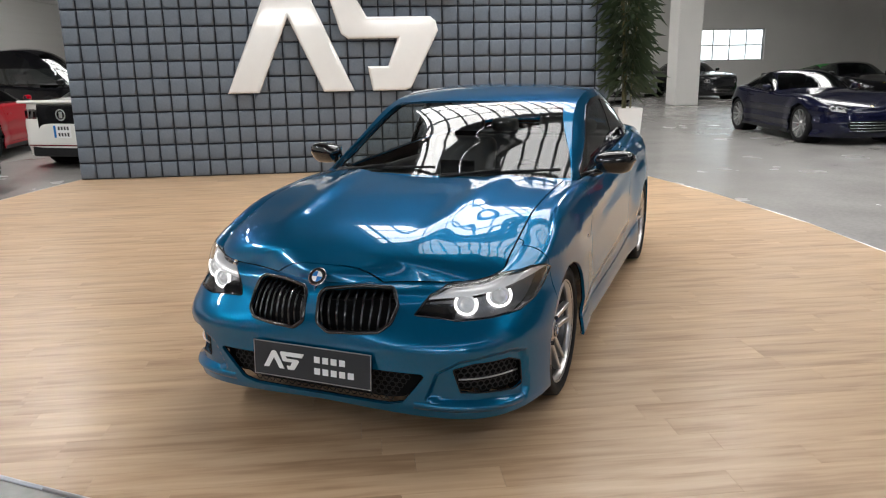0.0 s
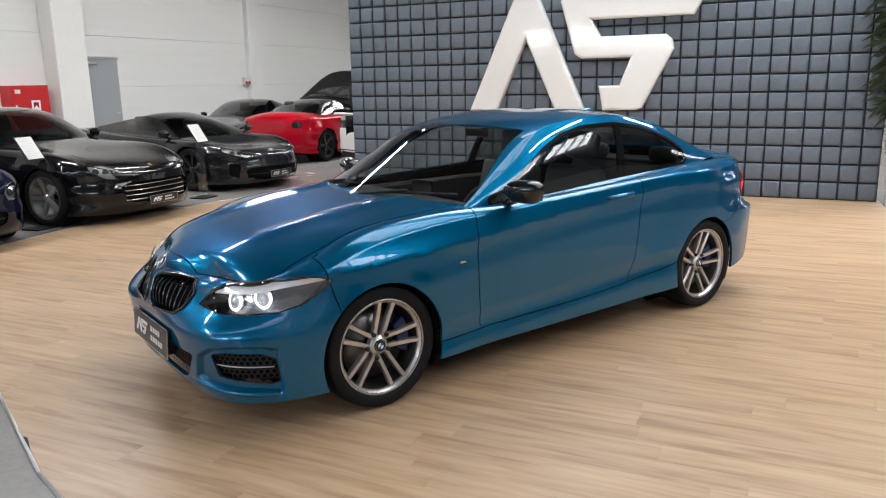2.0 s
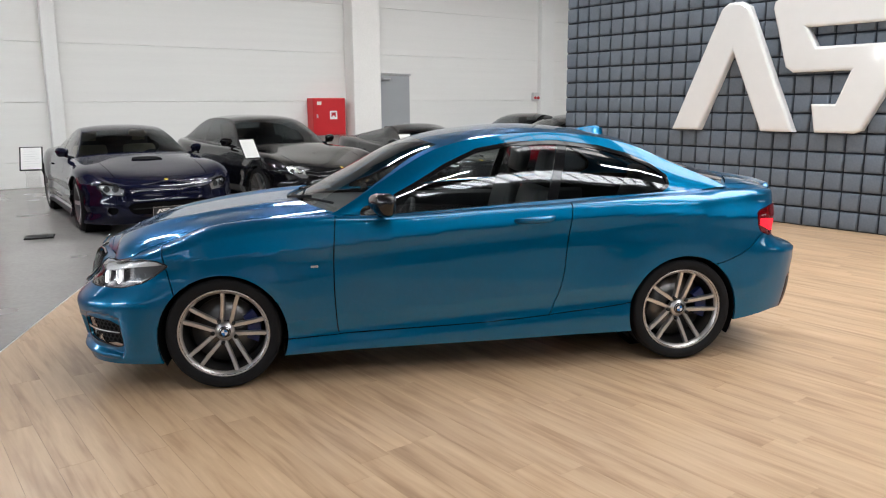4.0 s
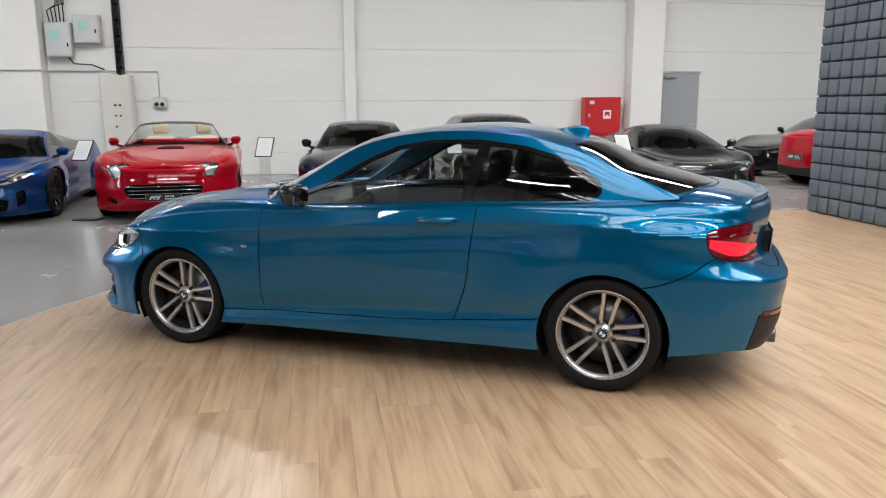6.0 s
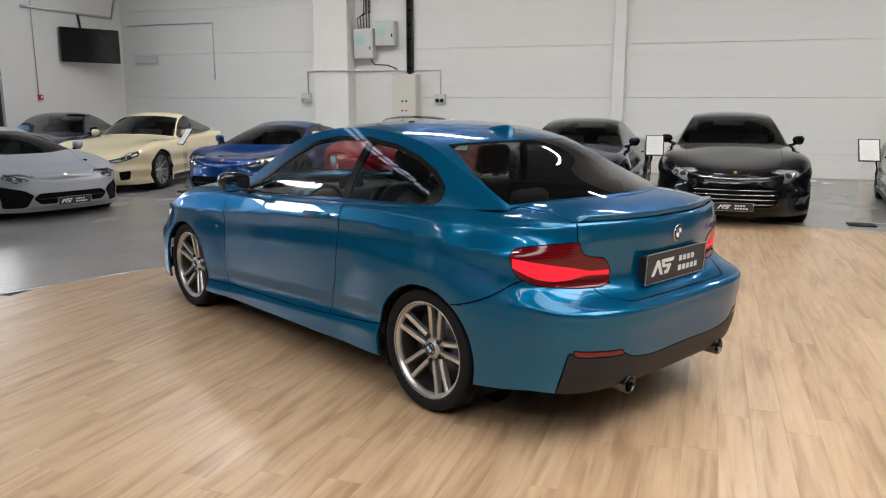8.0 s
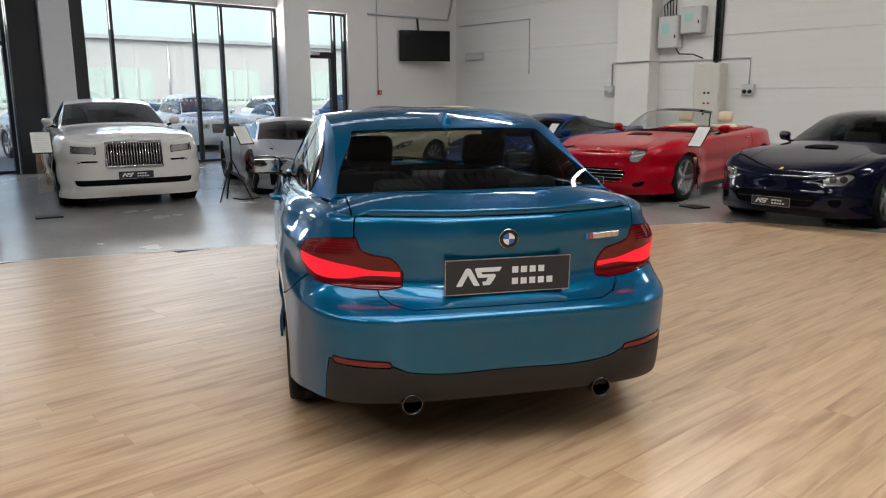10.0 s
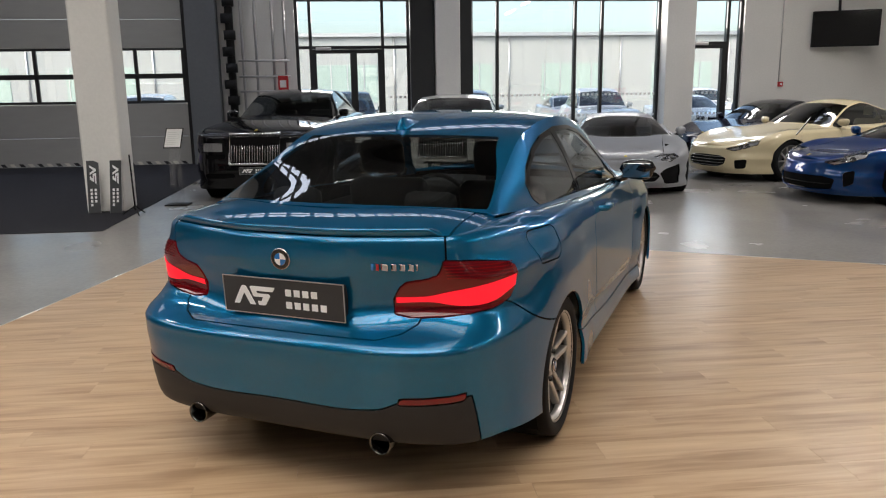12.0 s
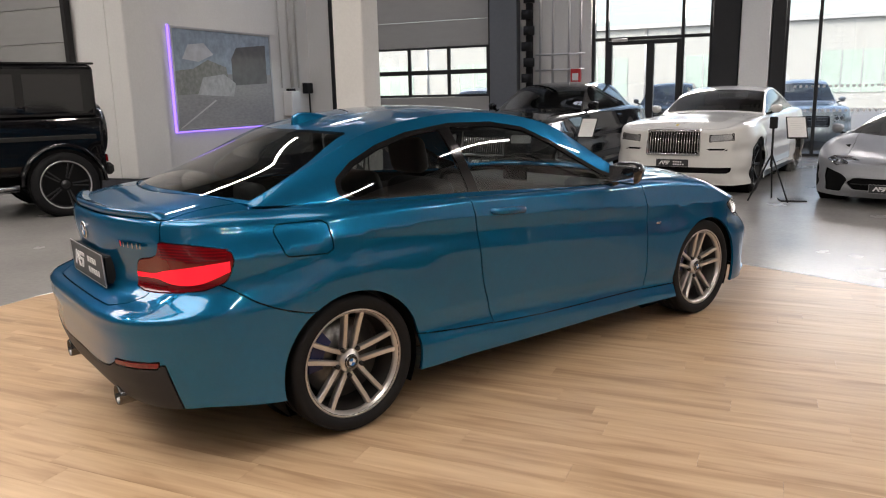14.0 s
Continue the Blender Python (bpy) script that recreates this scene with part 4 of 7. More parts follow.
def hero():
    car = empty("coupe_car", CAR, "glossy teal-blue two-door coupe with black mirrors on the wooden podium", "car")
    plain = coupe_shape()
    S = coupe_shape(lambda q, z: .028 * smooth(.004, -.018, poly_dist(q, z, RECESS)))
    T = S.total
    half = np.concatenate((np.arange(0, 1.2, .0115), np.arange(1.2, 4.5, .03), np.arange(4.5, T - .006, .0125), [T]))
    around = np.concatenate((-half[:0:-1], half))
    shell = Skin(S.shell, around, np.concatenate((np.linspace(0, .88, 42), np.linspace(.88, 1, 12)[1:])))
    cap = Skin(S.cap, np.concatenate(([.0004], half[1:-1], [T - .0004])), np.concatenate((np.linspace(-1, -.9, 7), np.linspace(-.9, .9, 70)[1:], np.linspace(.9, 1, 7)[1:])))
    green = Skin(S.green, np.linspace(0, 1, 150), np.concatenate((np.linspace(-1, -.5, 60), np.linspace(-.5, .5, 70)[1:], np.linspace(.5, 1, 60)[1:])))
    qa = lambda p: np.abs(p[:, 0])
    qr = lambda p: T - np.abs(p[:, 0])

    # openings
    for yw in (-1.345, 1.345):
        shell.cut(lambda v, p, yw=yw: np.maximum(np.hypot(v[:, 1] - yw, v[:, 2] - .305) - .345, .5 - np.abs(v[:, 0])), "hole")
    lamp = [(.425, .597), (.475, .665), (.545, .698), (.70, .713), (.865, .732), (1.0, .742), (1.09, .731), (1.142, .71), (1.06, .653), (1.0, .62), (.90, .594), (.75, .589), (.60, .585), (.54, .592)]
    shell.cut(lambda v, p: poly_dist(qa(p), v[:, 2], lamp, .004), "lamp")
    shell.cut(lambda v, p: .655 + (qa(p) - .5) * .09 - v[:, 2], "lamp_top", ("lamp",))
    kidney = [(.062, .657), (.18, .664), (.30, .658), (.314, .62), (.308, .582), (.285, .566), (.20, .56), (.09, .556), (.064, .575)]
    shell.cut(lambda v, p: poly_dist(qa(p), v[:, 2], kidney, .031), "kidney")
    shell.cut(lambda v, p: poly_dist(p[:, 0], v[:, 2], [(-.48, .368), (.48, .368), (.435, .31), (.385, .248), (.32, .232), (-.32, .232), (-.385, .248), (-.435, .31)], .008), "intake")
    shell.cut(lambda v, p: poly_dist(qa(p), v[:, 2], SIDE_INTAKE, .008), "side_intake")
    tail = [(.643, .924), (.797, .917), (.888, .908), (.98, .894), (1.008, .88), (1.014, .851), (.996, .80), (.97, .767), (.88, .742), (.764, .732), (.627, .722), (.511, .718), (.437, .729), (.432, .782), (.46, .824), (.485, .842), (.577, .856), (.621, .872), (.638, .90)]
    shell.cut(lambda v, p: poly_dist(qr(p), v[:, 2], tail, .003), "tail")
    shell.cut(lambda v, p: poly_dist(qr(p), v[:, 2], [(.49, .437), (.50, .462), (.755, .474), (.745, .447)], .001), "reflector")
    diff_top = curve((0, .402), (.36, .406), (.42, .415), (.50, .448), (.77, .46), (.9, .46))
    shell.cut(lambda v, p: np.maximum(v[:, 2] - diff_top(qr(p)), qr(p) - .775 - .3 * (.46 - v[:, 2])), "diffuser")
    lidp = [(-.40, .66), (.40, .66), (.49, .674), (.545, .70), (.56, .79), (.654, .92), (.652, 1.2), (-.652, 1.2), (-.654, .92), (-.56, .79), (-.545, .70), (-.49, .674)]
    shell.cut(lambda v, p: poly_dist(np.sign(p[:, 0]) * qr(p), v[:, 2], lidp, .0), "lid")
    cap.cut(lambda v, p: np.maximum.reduce((-1.0 + .26 * (v[:, 0] / .715) ** 2 - v[:, 1], v[:, 1] - 1.892 + .19 * (v[:, 0] / .63) ** 2, np.abs(v[:, 0]) - S.belt_x(v[:, 1]))), "hole")
    seam_z = curve((1.5, .585), (1.6, .606), (1.70, .64), (1.79, .685), (1.86, .735), (2.3, .735))
    shell.cut(lambda v, p: np.maximum(v[:, 2] - seam_z(v[:, 1]), 1.5 - v[:, 1]), "rear_bumper")
    shell.cut(lambda v, p: np.maximum(v[:, 1] + 1.60 + .25 * (v[:, 2] - .6), np.where(v[:, 1] > -1.3, 1, -1)), "front_bumper")
    skirt = curve((-1.1, .272), (-.7, .286), (.5, .33), (1.0, .384), (1.2, .42))
    shell.cut(lambda v, p: np.maximum(v[:, 2] - skirt(v[:, 1]), np.abs(v[:, 1]) - 1.2), "skirt")
    yr = curve((.2, .475), (.33, .515), (.54, .585), (.75, .61), (.9, .635), (1.0, .645))
    low = curve((-.8, .284), (-.7, .286), (.5, .33), (.7, .35))
    shell.cut(lambda v, p: np.maximum.reduce((-.735 + .16 * (v[:, 2] - .6) ** 2 - v[:, 1], v[:, 1] - yr(v[:, 2]), low(v[:, 1]) - v[:, 2])), "door")
    shell.cut(lambda v, p: np.maximum(poly_dist(v[:, 1], v[:, 2], [(1.458, .862), (1.615, .868), (1.632, .94), (1.465, .942)], .028), v[:, 0]), "flap")
    cap.cut(lambda v, p: np.maximum.reduce((-2.06 + .32 * v[:, 0] ** 2 - v[:, 1], np.abs(v[:, 0]) - .712 - .004 * (v[:, 1] + 1.8), v[:, 1] + .3)), "bonnet")
    cap.cut(lambda v, p: np.maximum(1.90 - .18 * (v[:, 0] / .6) ** 2 - v[:, 1], np.abs(v[:, 0]) - .60 - .02 * (v[:, 1] - 1.8)), "lid")
    cap.cut(lambda v, p: v[:, 1] + 1.62, "front_bumper")

    P = M["teal"]
    left = lambda v, p: -v[:, 0]
    for sk in (shell, cap):
        sk.cut(left, "wing_left")
        sk.cut(lambda v, p: -np.ones(len(v)), "wing_right")
    shell.cut(left, "door_left", ("door",)).cut(lambda v, p: -np.ones(len(v)), "door_right", ("door",))
    shell.cut(left, "skirt_left", ("skirt",))
    mid = (0, 0, .5)
    for sd in ("left", "right"):
        for sk in (shell, cap):
            sk.cut(lambda v, p: v[:, 1], "front_" + sd, ("wing_" + sd,))
        panel("front_wing", [(shell, ("front_" + sd,)), (cap, ("front_" + sd,))], P, car, outward=mid)
        panel("rear_quarter", [(shell, ("wing_" + sd,)), (cap, ("wing_" + sd,))], P, car, outward=mid)
        door = panel("door", [(shell, ("door_" + sd,))], P, car, outward=mid)
        sgn = 1 if sd == "left" else -1
        # pull handle in its bowl
        bm = bmesh.new()
        xh = _on_shell(S, float(S.q_at(.43)), .9, 0)[0][0]
        tube(bm, [(sgn * (xh - .01), .30, .893), (sgn * (xh + .028), .335, .897), (sgn * (xh + .034), .42, .901), (sgn * (xh + .028), .495, .904), (sgn * (xh - .012), .53, .905)], [.013, .018, .02, .018, .013], 10)
        part("door_handle", bm, P, door, "body-coloured pull handle", True)
        panel("side_skirt", [(shell, ("skirt_left",) if sd == "left" else ("skirt",))], P, car, outward=mid)
        mirror(car, sgn, (sgn * .76, -.46, .93), M["black_gloss"], M["black_gloss"], M["chrome"], .235)
    panel("fuel_flap", [(shell, ("flap",))], P, car, gap=.0025, outward=mid)
    panel("bonnet", [(cap, ("bonnet",))], P, car, gap=.004, outward=mid)
    lid = panel("boot_lid", [(cap, ("lid",))], P, car, gap=.004, outward=mid)
    panel("boot_panel", [(shell, ("lid",))], P, lid, gap=.004, outward=mid)
    panel("front_bumper", [(shell, ("front_bumper",)), (cap, ("front_bumper",))], P, car, outward=mid)
    panel("rear_bumper", [(shell, ("rear_bumper",))], P, car, outward=mid)
    panel("diffuser", [(shell, ("diffuser",))], M["dark_grey_plastic"], car, "dark grey rear diffuser", outward=mid, lift=.002)

    # added black sheet behind the panels, standing in for shade in the seams
    panel("inner_liner", [(shell, tuple(t for t in set(shell.tag) if t not in ("hole", "kidney", "intake", "side_intake", "lamp", "lamp_top"))), (cap, tuple(t for t in set(cap.tag) if t != "hole"))], M["void"], car, gap=.004, fold=0, lift=-.02, outward=mid)
    # added dark blocks close off the hollow nose behind the intakes
    part("bumper_core", boxed(-.56, .56, -2.06, -1.72, .21, .62, .02), M["void"], car)
    part("bumper_core", boxed(-.73, .73, -1.88, -1.74, .21, .56, .02), M["void"], car)
    part("floor_pan", boxed(-.60, .60, -1.9, 1.95, .19, .26, .03), M["void"], car)
    for yw in (-1.345, 1.345):
        for sg in (-1, 1):
            bm = revolve(bmesh.new(), [(.84, .352), (.52, .352), (.52, .0)], 40)
            bmesh.ops.delete(bm, geom=[v for v in bm.verts if v.co.z < -.16 and abs(v.co.x) > .6], context="VERTS")
            part("wheel_well", bm, M["void"], car, at=pose(0, yw, .305) @ Matrix.Diagonal((sg, 1, 1, 1)))

    # greenhouse
    gb = lambda p: (np.abs(p[:, 1]) - .5) / .5
    green.cut(lambda v, p: np.maximum.reduce((np.abs(p[:, 1]) - .468 + .115 * smooth(0, .32, p[:, 0]), .012 - p[:, 0], p[:, 0] - .318)), "windscreen")
    green.cut(lambda v, p: np.maximum.reduce((np.abs(p[:, 1]) - .325 - .125 * smooth(.70, .97, p[:, 0]), .705 - p[:, 0], p[:, 0] - .988)), "rear_window")

    side_glass = [(-.54, .953), (-.1, .973), (.4, .997), (1.14, 1.034), (1.225, 1.048), (1.265, 1.07), (1.262, 1.095), (1.18, 1.155), (1.04, 1.217), (.86, 1.267), (.6, 1.30), (.33, 1.296), (.12, 1.262), (-.06, 1.185), (-.23, 1.09), (-.41, .997)]

    def dlo(v, p):
        return np.where(np.abs(p[:, 1]) > .5, poly_dist(v[:, 1], v[:, 2], side_glass, .012), 1)
    yb = lambda v: .535 + (v[:, 2] - .98) * .28
    green.cut(lambda v, p: dlo(v, p) - .022, "trim")
    green.cut(dlo, "pillar", ("trim",))
    green.cut(lambda v, p: np.maximum(v[:, 1] - yb(v) + .022, dlo(v, p)), "side_front", ("pillar",))
    green.cut(lambda v, p: np.maximum(yb(v) + .04 - v[:, 1], dlo(v, p)), "side_rear", ("pillar",))
    gm = (0, .4, 1.0)
    panel("roof", [(green, ("rest",))], P, car, gap=.001, outward=gm)
    panel("windscreen", [(green, ("windscreen",))], M["light_tint"], car, "clear curved windscreen", gap=.001, fold=0, outward=gm)
    panel("rear_window", [(green, ("rear_window",))], M["tint"], car, "tinted rear window", gap=.001, fold=0, outward=gm)
    for sg in (1, -1):
        h = lambda tg, sg=sg: [(_half(green, tg, sg, 1), (tg,))]
        panel("window_trim", h("trim"), M["black_gloss"], car, "gloss black window surround", gap=0, lift=.004, outward=gm)
        panel("pillar_cover", h("pillar"), M["black_gloss"], car, gap=0, lift=.002, outward=gm)
        panel("side_window", h("side_front"), M["light_tint"], car, "lightly tinted side glass", gap=0, fold=0, outward=gm)
        panel("quarter_window", h("side_rear"), M["tint"], car, "dark tinted rear side glass", gap=0, fold=0, outward=gm)
    # scuttle, wipers
    bm = bmesh.new()
    pts = S.green(np.full(21, .006), np.linspace(-.48, .48, 21))
    tube(bm, [(x * 1.0, y - .035, z - .02) for x, y, z in pts], .018, 8)
    part("scuttle", bm, M["black_plastic"], car, smooth_it=True)
    for x0, x1 in ((.06, .60), (-.52, .02)):
        bm = bmesh.new()
        a, b = S.green(np.array([.012, .03]), np.array([x0 / .715 * .5 * .9, x1 / .715 * .5 * .9]))
        tube(bm, [a + (0, -.02, .01), b + (0, -.015, .022)], .008, 6)
        tube(bm, [a + (0, -.05, .0), (a + b) / 2 + (0, -.02, .03)], .009, 6)
        part("wiper", bm, M["black_plastic"], car, "black wiper arm")
    # fin
    bm = bmesh.new()
    rows = []
    for t in np.linspace(0, 1, 8):
        y = .92 + .21 * t
        z0 = float(S.cz(.50 + .18 * (y - .5) / .62)) - .005
        hgt, wd = .062 * math.sin(math.pi * (.06 + .62 * t) / 1.35) ** 1.2 * (1.0 if t < .95 else .85), .036 * (1 - .25 * t)
        rows.append([bm.verts.new((x, y + (.03 if zz else 0) * 0, z0 + zz)) for x, zz in ((-wd, 0), (-wd * .45, hgt * .7), (-.006, hgt), (.006, hgt), (wd * .45, hgt * .7), (wd, 0))])
    for r0, r1 in zip(rows, rows[1:]):
        for k in range(5):
            bm.faces.new((r0[k], r0[k + 1], r1[k + 1], r1[k]))
    bm.faces.new(rows[-1]), bm.faces.new(rows[0][::-1])
    bmesh.ops.recalc_face_normals(bm, faces=bm.faces)
    part("roof_antenna", bm, P, car, "body-coloured shark-fin aerial", True)
    # boot spoiler lip
    bm = bmesh.new()
    rows = []
    for q in np.linspace(-.635, .635, 45):
        x, y, z = S.shell(np.array([T - abs(q)]), np.array([1.0]))[0]
        low = .002 + .024 * float(smooth(.64, .57, abs(q)))
        rows.append([bm.verts.new((math.copysign(x, q), y + dy, z + dz)) for dy, dz in ((-.10, .004), (-.07, .007 + .3 * low), (-.035, .004 + .8 * low), (-.012, low + .004), (.001, low + .003), (.005, low - .003), (.001, low * .5), (-.006, -.012))])
    for r0, r1 in zip(rows, rows[1:]):
        for k in range(7):
            bm.faces.new((r0[k], r0[k + 1], r1[k + 1], r1[k]))
    bmesh.ops.recalc_face_normals(bm, faces=bm.faces)
    part("boot_spoiler", bm, P, car, "slim body-coloured boot lip", True)

    bar_low, bar_high = curve((.44, .768), (.60, .771), (.70, .760), (.88, .768), (1.0, .81)), curve((.44, .790), (.58, .796), (.66, .812), (.76, .826), (.90, .843), (1.0, .852))
    strip_low, strip_high = curve((.47, .735), (.93, .757)), curve((.47, .743), (.93, .762))
    ridge_low, ridge_high = curve((.50, .748), (.80, .751)), curve((.50, .752), (.80, .755))
    # front lamps
    on_shell = lambda q, z, lift=0.0: _on_shell(S, q, z, lift)
    for sg in (1, -1):
        lens = panel("headlamp", [(_half(shell, "lamp", sg), ("lamp",)), (_half(shell, "lamp_top", sg), ("lamp_top",))], M["lens"], car, "clear headlamp with two bright white rings", gap=.002, fold=.05, outward=mid)
        lens.visible_shadow = False
        panel("lamp_housing", [(_half(shell, "lamp", sg), ("lamp",))], M["lamp_grey"], lens, gap=.004, fold=0, lift=-.055, outward=mid)
        for qc, zc, r in ((.63, .638, .045), (.80, .655, .048)):
            p, n = on_shell(sg * qc, zc, -.03)
            mtx = Matrix.Translation(p) @ (Vector(n) * .45 + Vector((0, -1, 0)) * .55).to_track_quat("Z", "Y").to_matrix().to_4x4()
            bm = bmesh.new()
            tube(bm, [(math.cos(a) * r, math.sin(a) * r * .95, 0) for a in np.linspace(-1.2 * math.pi, .2 * math.pi, 26)], .0058, 8)
            part("light_ring", bm, M["led"], lens, "glowing white ring", True, at=mtx)
            part("projector", revolve(bmesh.new(), [(-.02, r * .85), (.004, r * .8), (.002, r * .62), (-.01, r * .6), (.004, r * .45), (.012, 0)], 28, "z"), M["lamp_inside"], lens, at=mtx)
        panel("lamp_brow", [(_half(shell, "lamp_top", sg), ("lamp_top",))], M["lamp_inside"], lens, "silver brow strip", gap=.002, fold=.02, lift=-.022, outward=mid)
        part("lens_seal", tube(bmesh.new(), [on_shell(sg * q, z, -.001)[0] for q, z in _rounded(lamp, .003) + _rounded(lamp, .003)[:1]], .0042, 6, caps=False), M["black_gloss"], lens, smooth_it=True)
        # kidney grille
        k = panel("grille", [(_half(shell, "kidney", sg), ("kidney",))], M["void"], car, "gloss black kidney-shaped grille with upright bars", gap=-.006, fold=0, lift=-.06, outward=mid)
        ring = [on_shell(sg * q, z, .002)[0] for q, z in _rounded(kidney, .031)]
        part("grille_rim", tube(bmesh.new(), ring + ring[:1], .0085, 8, caps=False), M["black_gloss"], k, smooth_it=True)
        for i in range(9):
            q = .052 + i * .0335
            z0, z1 = .530 + .010 * max(0, i - 6), .692 - .006 * max(0, i - 6)
            bm = bmesh.new()
            pts = [on_shell(sg * (q - .01 * t), z0 + (z1 - z0) * t, -.022 + .02 * math.sin(math.pi * t))[0] for t in np.linspace(0, 1, 6)]
            tube(bm, pts, .0062, 6)
            part("grille_bar", bm, M["black_gloss"], k, smooth_it=True)
        # side intake
        s = panel("side_intake", [(_half(shell, "side_intake", sg), ("side_intake",))], M["void"], car, "black honeycomb side intake", gap=-.004, fold=0, lift=-.05, outward=mid)
        ring = [on_shell(sg * q, z, .001)[0] for q, z in _rounded(SIDE_INTAKE, .008)]
        part("intake_rim", tube(bmesh.new(), ring + ring[:1], .003, 6, caps=False), M["black_plastic"], s, smooth_it=True)
        bm = bmesh.new()
        tube(bm, [on_shell(sg * q, .345 - .02 * (q - .64), -.004)[0] for q in np.linspace(.64, .96, 9)], .0035, 6)
        part("intake_fin", bm, M["silver"], s, smooth_it=True)
        bm = bmesh.new()
        for row in range(6):
            for col in range(11):
                q, z = .635 + .034 * col + .017 * (row % 2), .29 + .021 * row
                if poly_dist(np.array([q]), np.array([z]), SIDE_INTAKE)[0] < 0:
                    _hexa(bm, on_shell, sg * q, z, .0125)
        part("honeycomb", bm, M["dark_grey_plastic"], s)
        # canard blade under the intake
        bm = bmesh.new()
        rows = []
        for t in np.linspace(0, 1, 14):
            q = .44 + .53 * t
            env = float(smooth(-.05, .22, t) * smooth(1.02, .82, t))
            a, na = _on_shell(plain, sg * q, .246 - .026 * t, .0)
            rows.append([bm.verts.new(Vector(a) + Vector(na) * d + Vector((0, 0, dz))) for d, dz in ((-.05, .02 * env), (.004 * env, .004), (.010 * env, -.006), (.007 * env, -.014), (-.006, -.032), (-.04, -.036))])
        for r0, r1 in zip(rows, rows[1:]):
            for j in range(5):
                bm.faces.new((r0[j], r0[j + 1], r1[j + 1], r1[j]))
        bmesh.ops.recalc_face_normals(bm, faces=bm.faces)
        part("bumper_blade", bm, P, car, smooth_it=True)
        # tail lamps
        tl = panel("tail_lamp", [(_half(shell, "tail", sg), ("tail",))], M["tail_lens"], car, "red tail lamp with a glowing light bar", gap=.002, fold=.05, lift=.004, outward=mid)
        for q0, q1, lo, hi, mt in ((.44, 1.0, bar_low, bar_high, "red_glow"), (.47, .93, strip_low, strip_high, "reflector"), (.50, .80, ridge_low, ridge_high, "reflector"), *((.66 - .004 * k, 1.0 - .006 * (4 - k), lambda q, k=k: .861 + .011 * k - .012 * smooth(.7, 1.0, q), lambda q, k=k: .8645 + .011 * k - .012 * smooth(.7, 1.0, q), "red_lens") for k in range(5))):
            bm = bmesh.new()
            rows = [[bm.verts.new(on_shell(sg * (T - q), float(f(q)), .0062)[0]) for f in (lo, hi)] for q in np.linspace(q0, q1, 30)]
            for r0, r1 in zip(rows, rows[1:]):
                bm.faces.new((r0[0], r0[1], r1[1], r1[0]))
            bmesh.ops.solidify(bm, geom=bm.faces[:], thickness=.002)
            part("light_bar", bm, M[mt], tl, "glowing red light bar" if mt == "red_glow" else "")
        panel("rear_reflector", [(_half(shell, "reflector", sg), ("reflector",))], M["reflector"], car, "slim red bumper reflector", lift=.002, outward=mid)
        # exhaust
        bm = revolve(bmesh.new(), [(-.2, .040), (.015, .043), (.02, .041), (.015, .037), (-.2, .036)], 32, "y")
        part("exhaust_tip", bm, mat("dark_chrome", (.12, .115, .11), .18, metal=1.0) if "dark_chrome" not in bpy.data.materials else bpy.data.materials["dark_chrome"], car, "round dark chrome exhaust pipe", True, at=pose(sg * .405, 2.215, .272))
        part("exhaust_inside", _moved(disc(.036, .002), (0, 0, 0)), M["void"], car, at=pose(sg * .405, 2.10, .272, -90))
    # lower intake
    it = panel("lower_intake", [(shell, ("intake",))], M["void"], car, "black honeycomb lower intake", gap=-.004, fold=0, lift=-.05, outward=mid)
    bm = bmesh.new()
    for row in range(6):
        for col in range(26):
            q, z = -.42 + .034 * col + .017 * (row % 2), .245 + .021 * row
            if abs(q) < .34 + (z - .235) * .9:
                _hexa(bm, on_shell, q, z, .0125)
    part("honeycomb", bm, M["black_plastic"], it)
    # plates and badges
    number_plate(car, pose(0, -2.226, .375, 90 - 4, 0, 0), .56, .15)
    part("plate_bracket", boxed(-.24, .24, -2.217, -2.17, .31, .435, .006), M["black_plastic"], car)
    number_plate(car, pose(0, 2.195, .772, 90 + 3, 0, 180), .525, .145, "rear_number_plate")
    part("rear_plate_bracket", boxed(-.25, .25, 2.14, 2.187, .71, .835, .006), M["black_plastic"], car)
    p = S.cap(np.array([S.q_at(-2.115)]), np.array([0.0]))[0]
    roundel(car, Matrix.Translation((0, -2.135, .728)) @ pose(0, 0, 0, 52), .041)
    roundel(car, Matrix.Translation((0, 2.192, .92)) @ pose(0, 0, 0, 90 + 4, 0, 180) , .041)
    for i, (x, wd, mt) in enumerate(((-.36, .012, "blue_enamel"), (-.378, .012, "red_box"), (-.395, .03, "chrome"), (-.43, .024, "chrome"), (-.46, .024, "chrome"), (-.49, .024, "chrome"), (-.517, .008, "chrome"))):
        part("model_badge", boxed(-wd / 2, wd / 2, -.012, .012, 0, .004, .001), M[mt], car, at=pose(x - wd / 2 + .01, 2.187 - .115 * (abs(x) / .62) ** 2.0, .905, 92, 0, 180 - 14))
    for sg in (1, -1):
        xs = float(S.shell(np.array([S.q_at(-.84)]), np.array([.66]))[0, 0])
        part("wing_badge", boxed(sg * (xs - .002), sg * (xs + .004), -.86, -.82, .672, .686, .001), M["chrome"], car)
    # wheels
    for sg in (1, -1):
        for yw, r, wd in ((-1.345, .3185, .225), (1.345, .316, .245)):
            m = pose(sg * (.752 if yw < 0 else .748), yw, r, 7 if sg > 0 else 23) @ Matrix.Diagonal((sg, 1, 1, 1))
            make_wheel(car, m, r, .2475, wd, (5, True, .0235), M["rim"], M["caliper"], M["rim_face"])
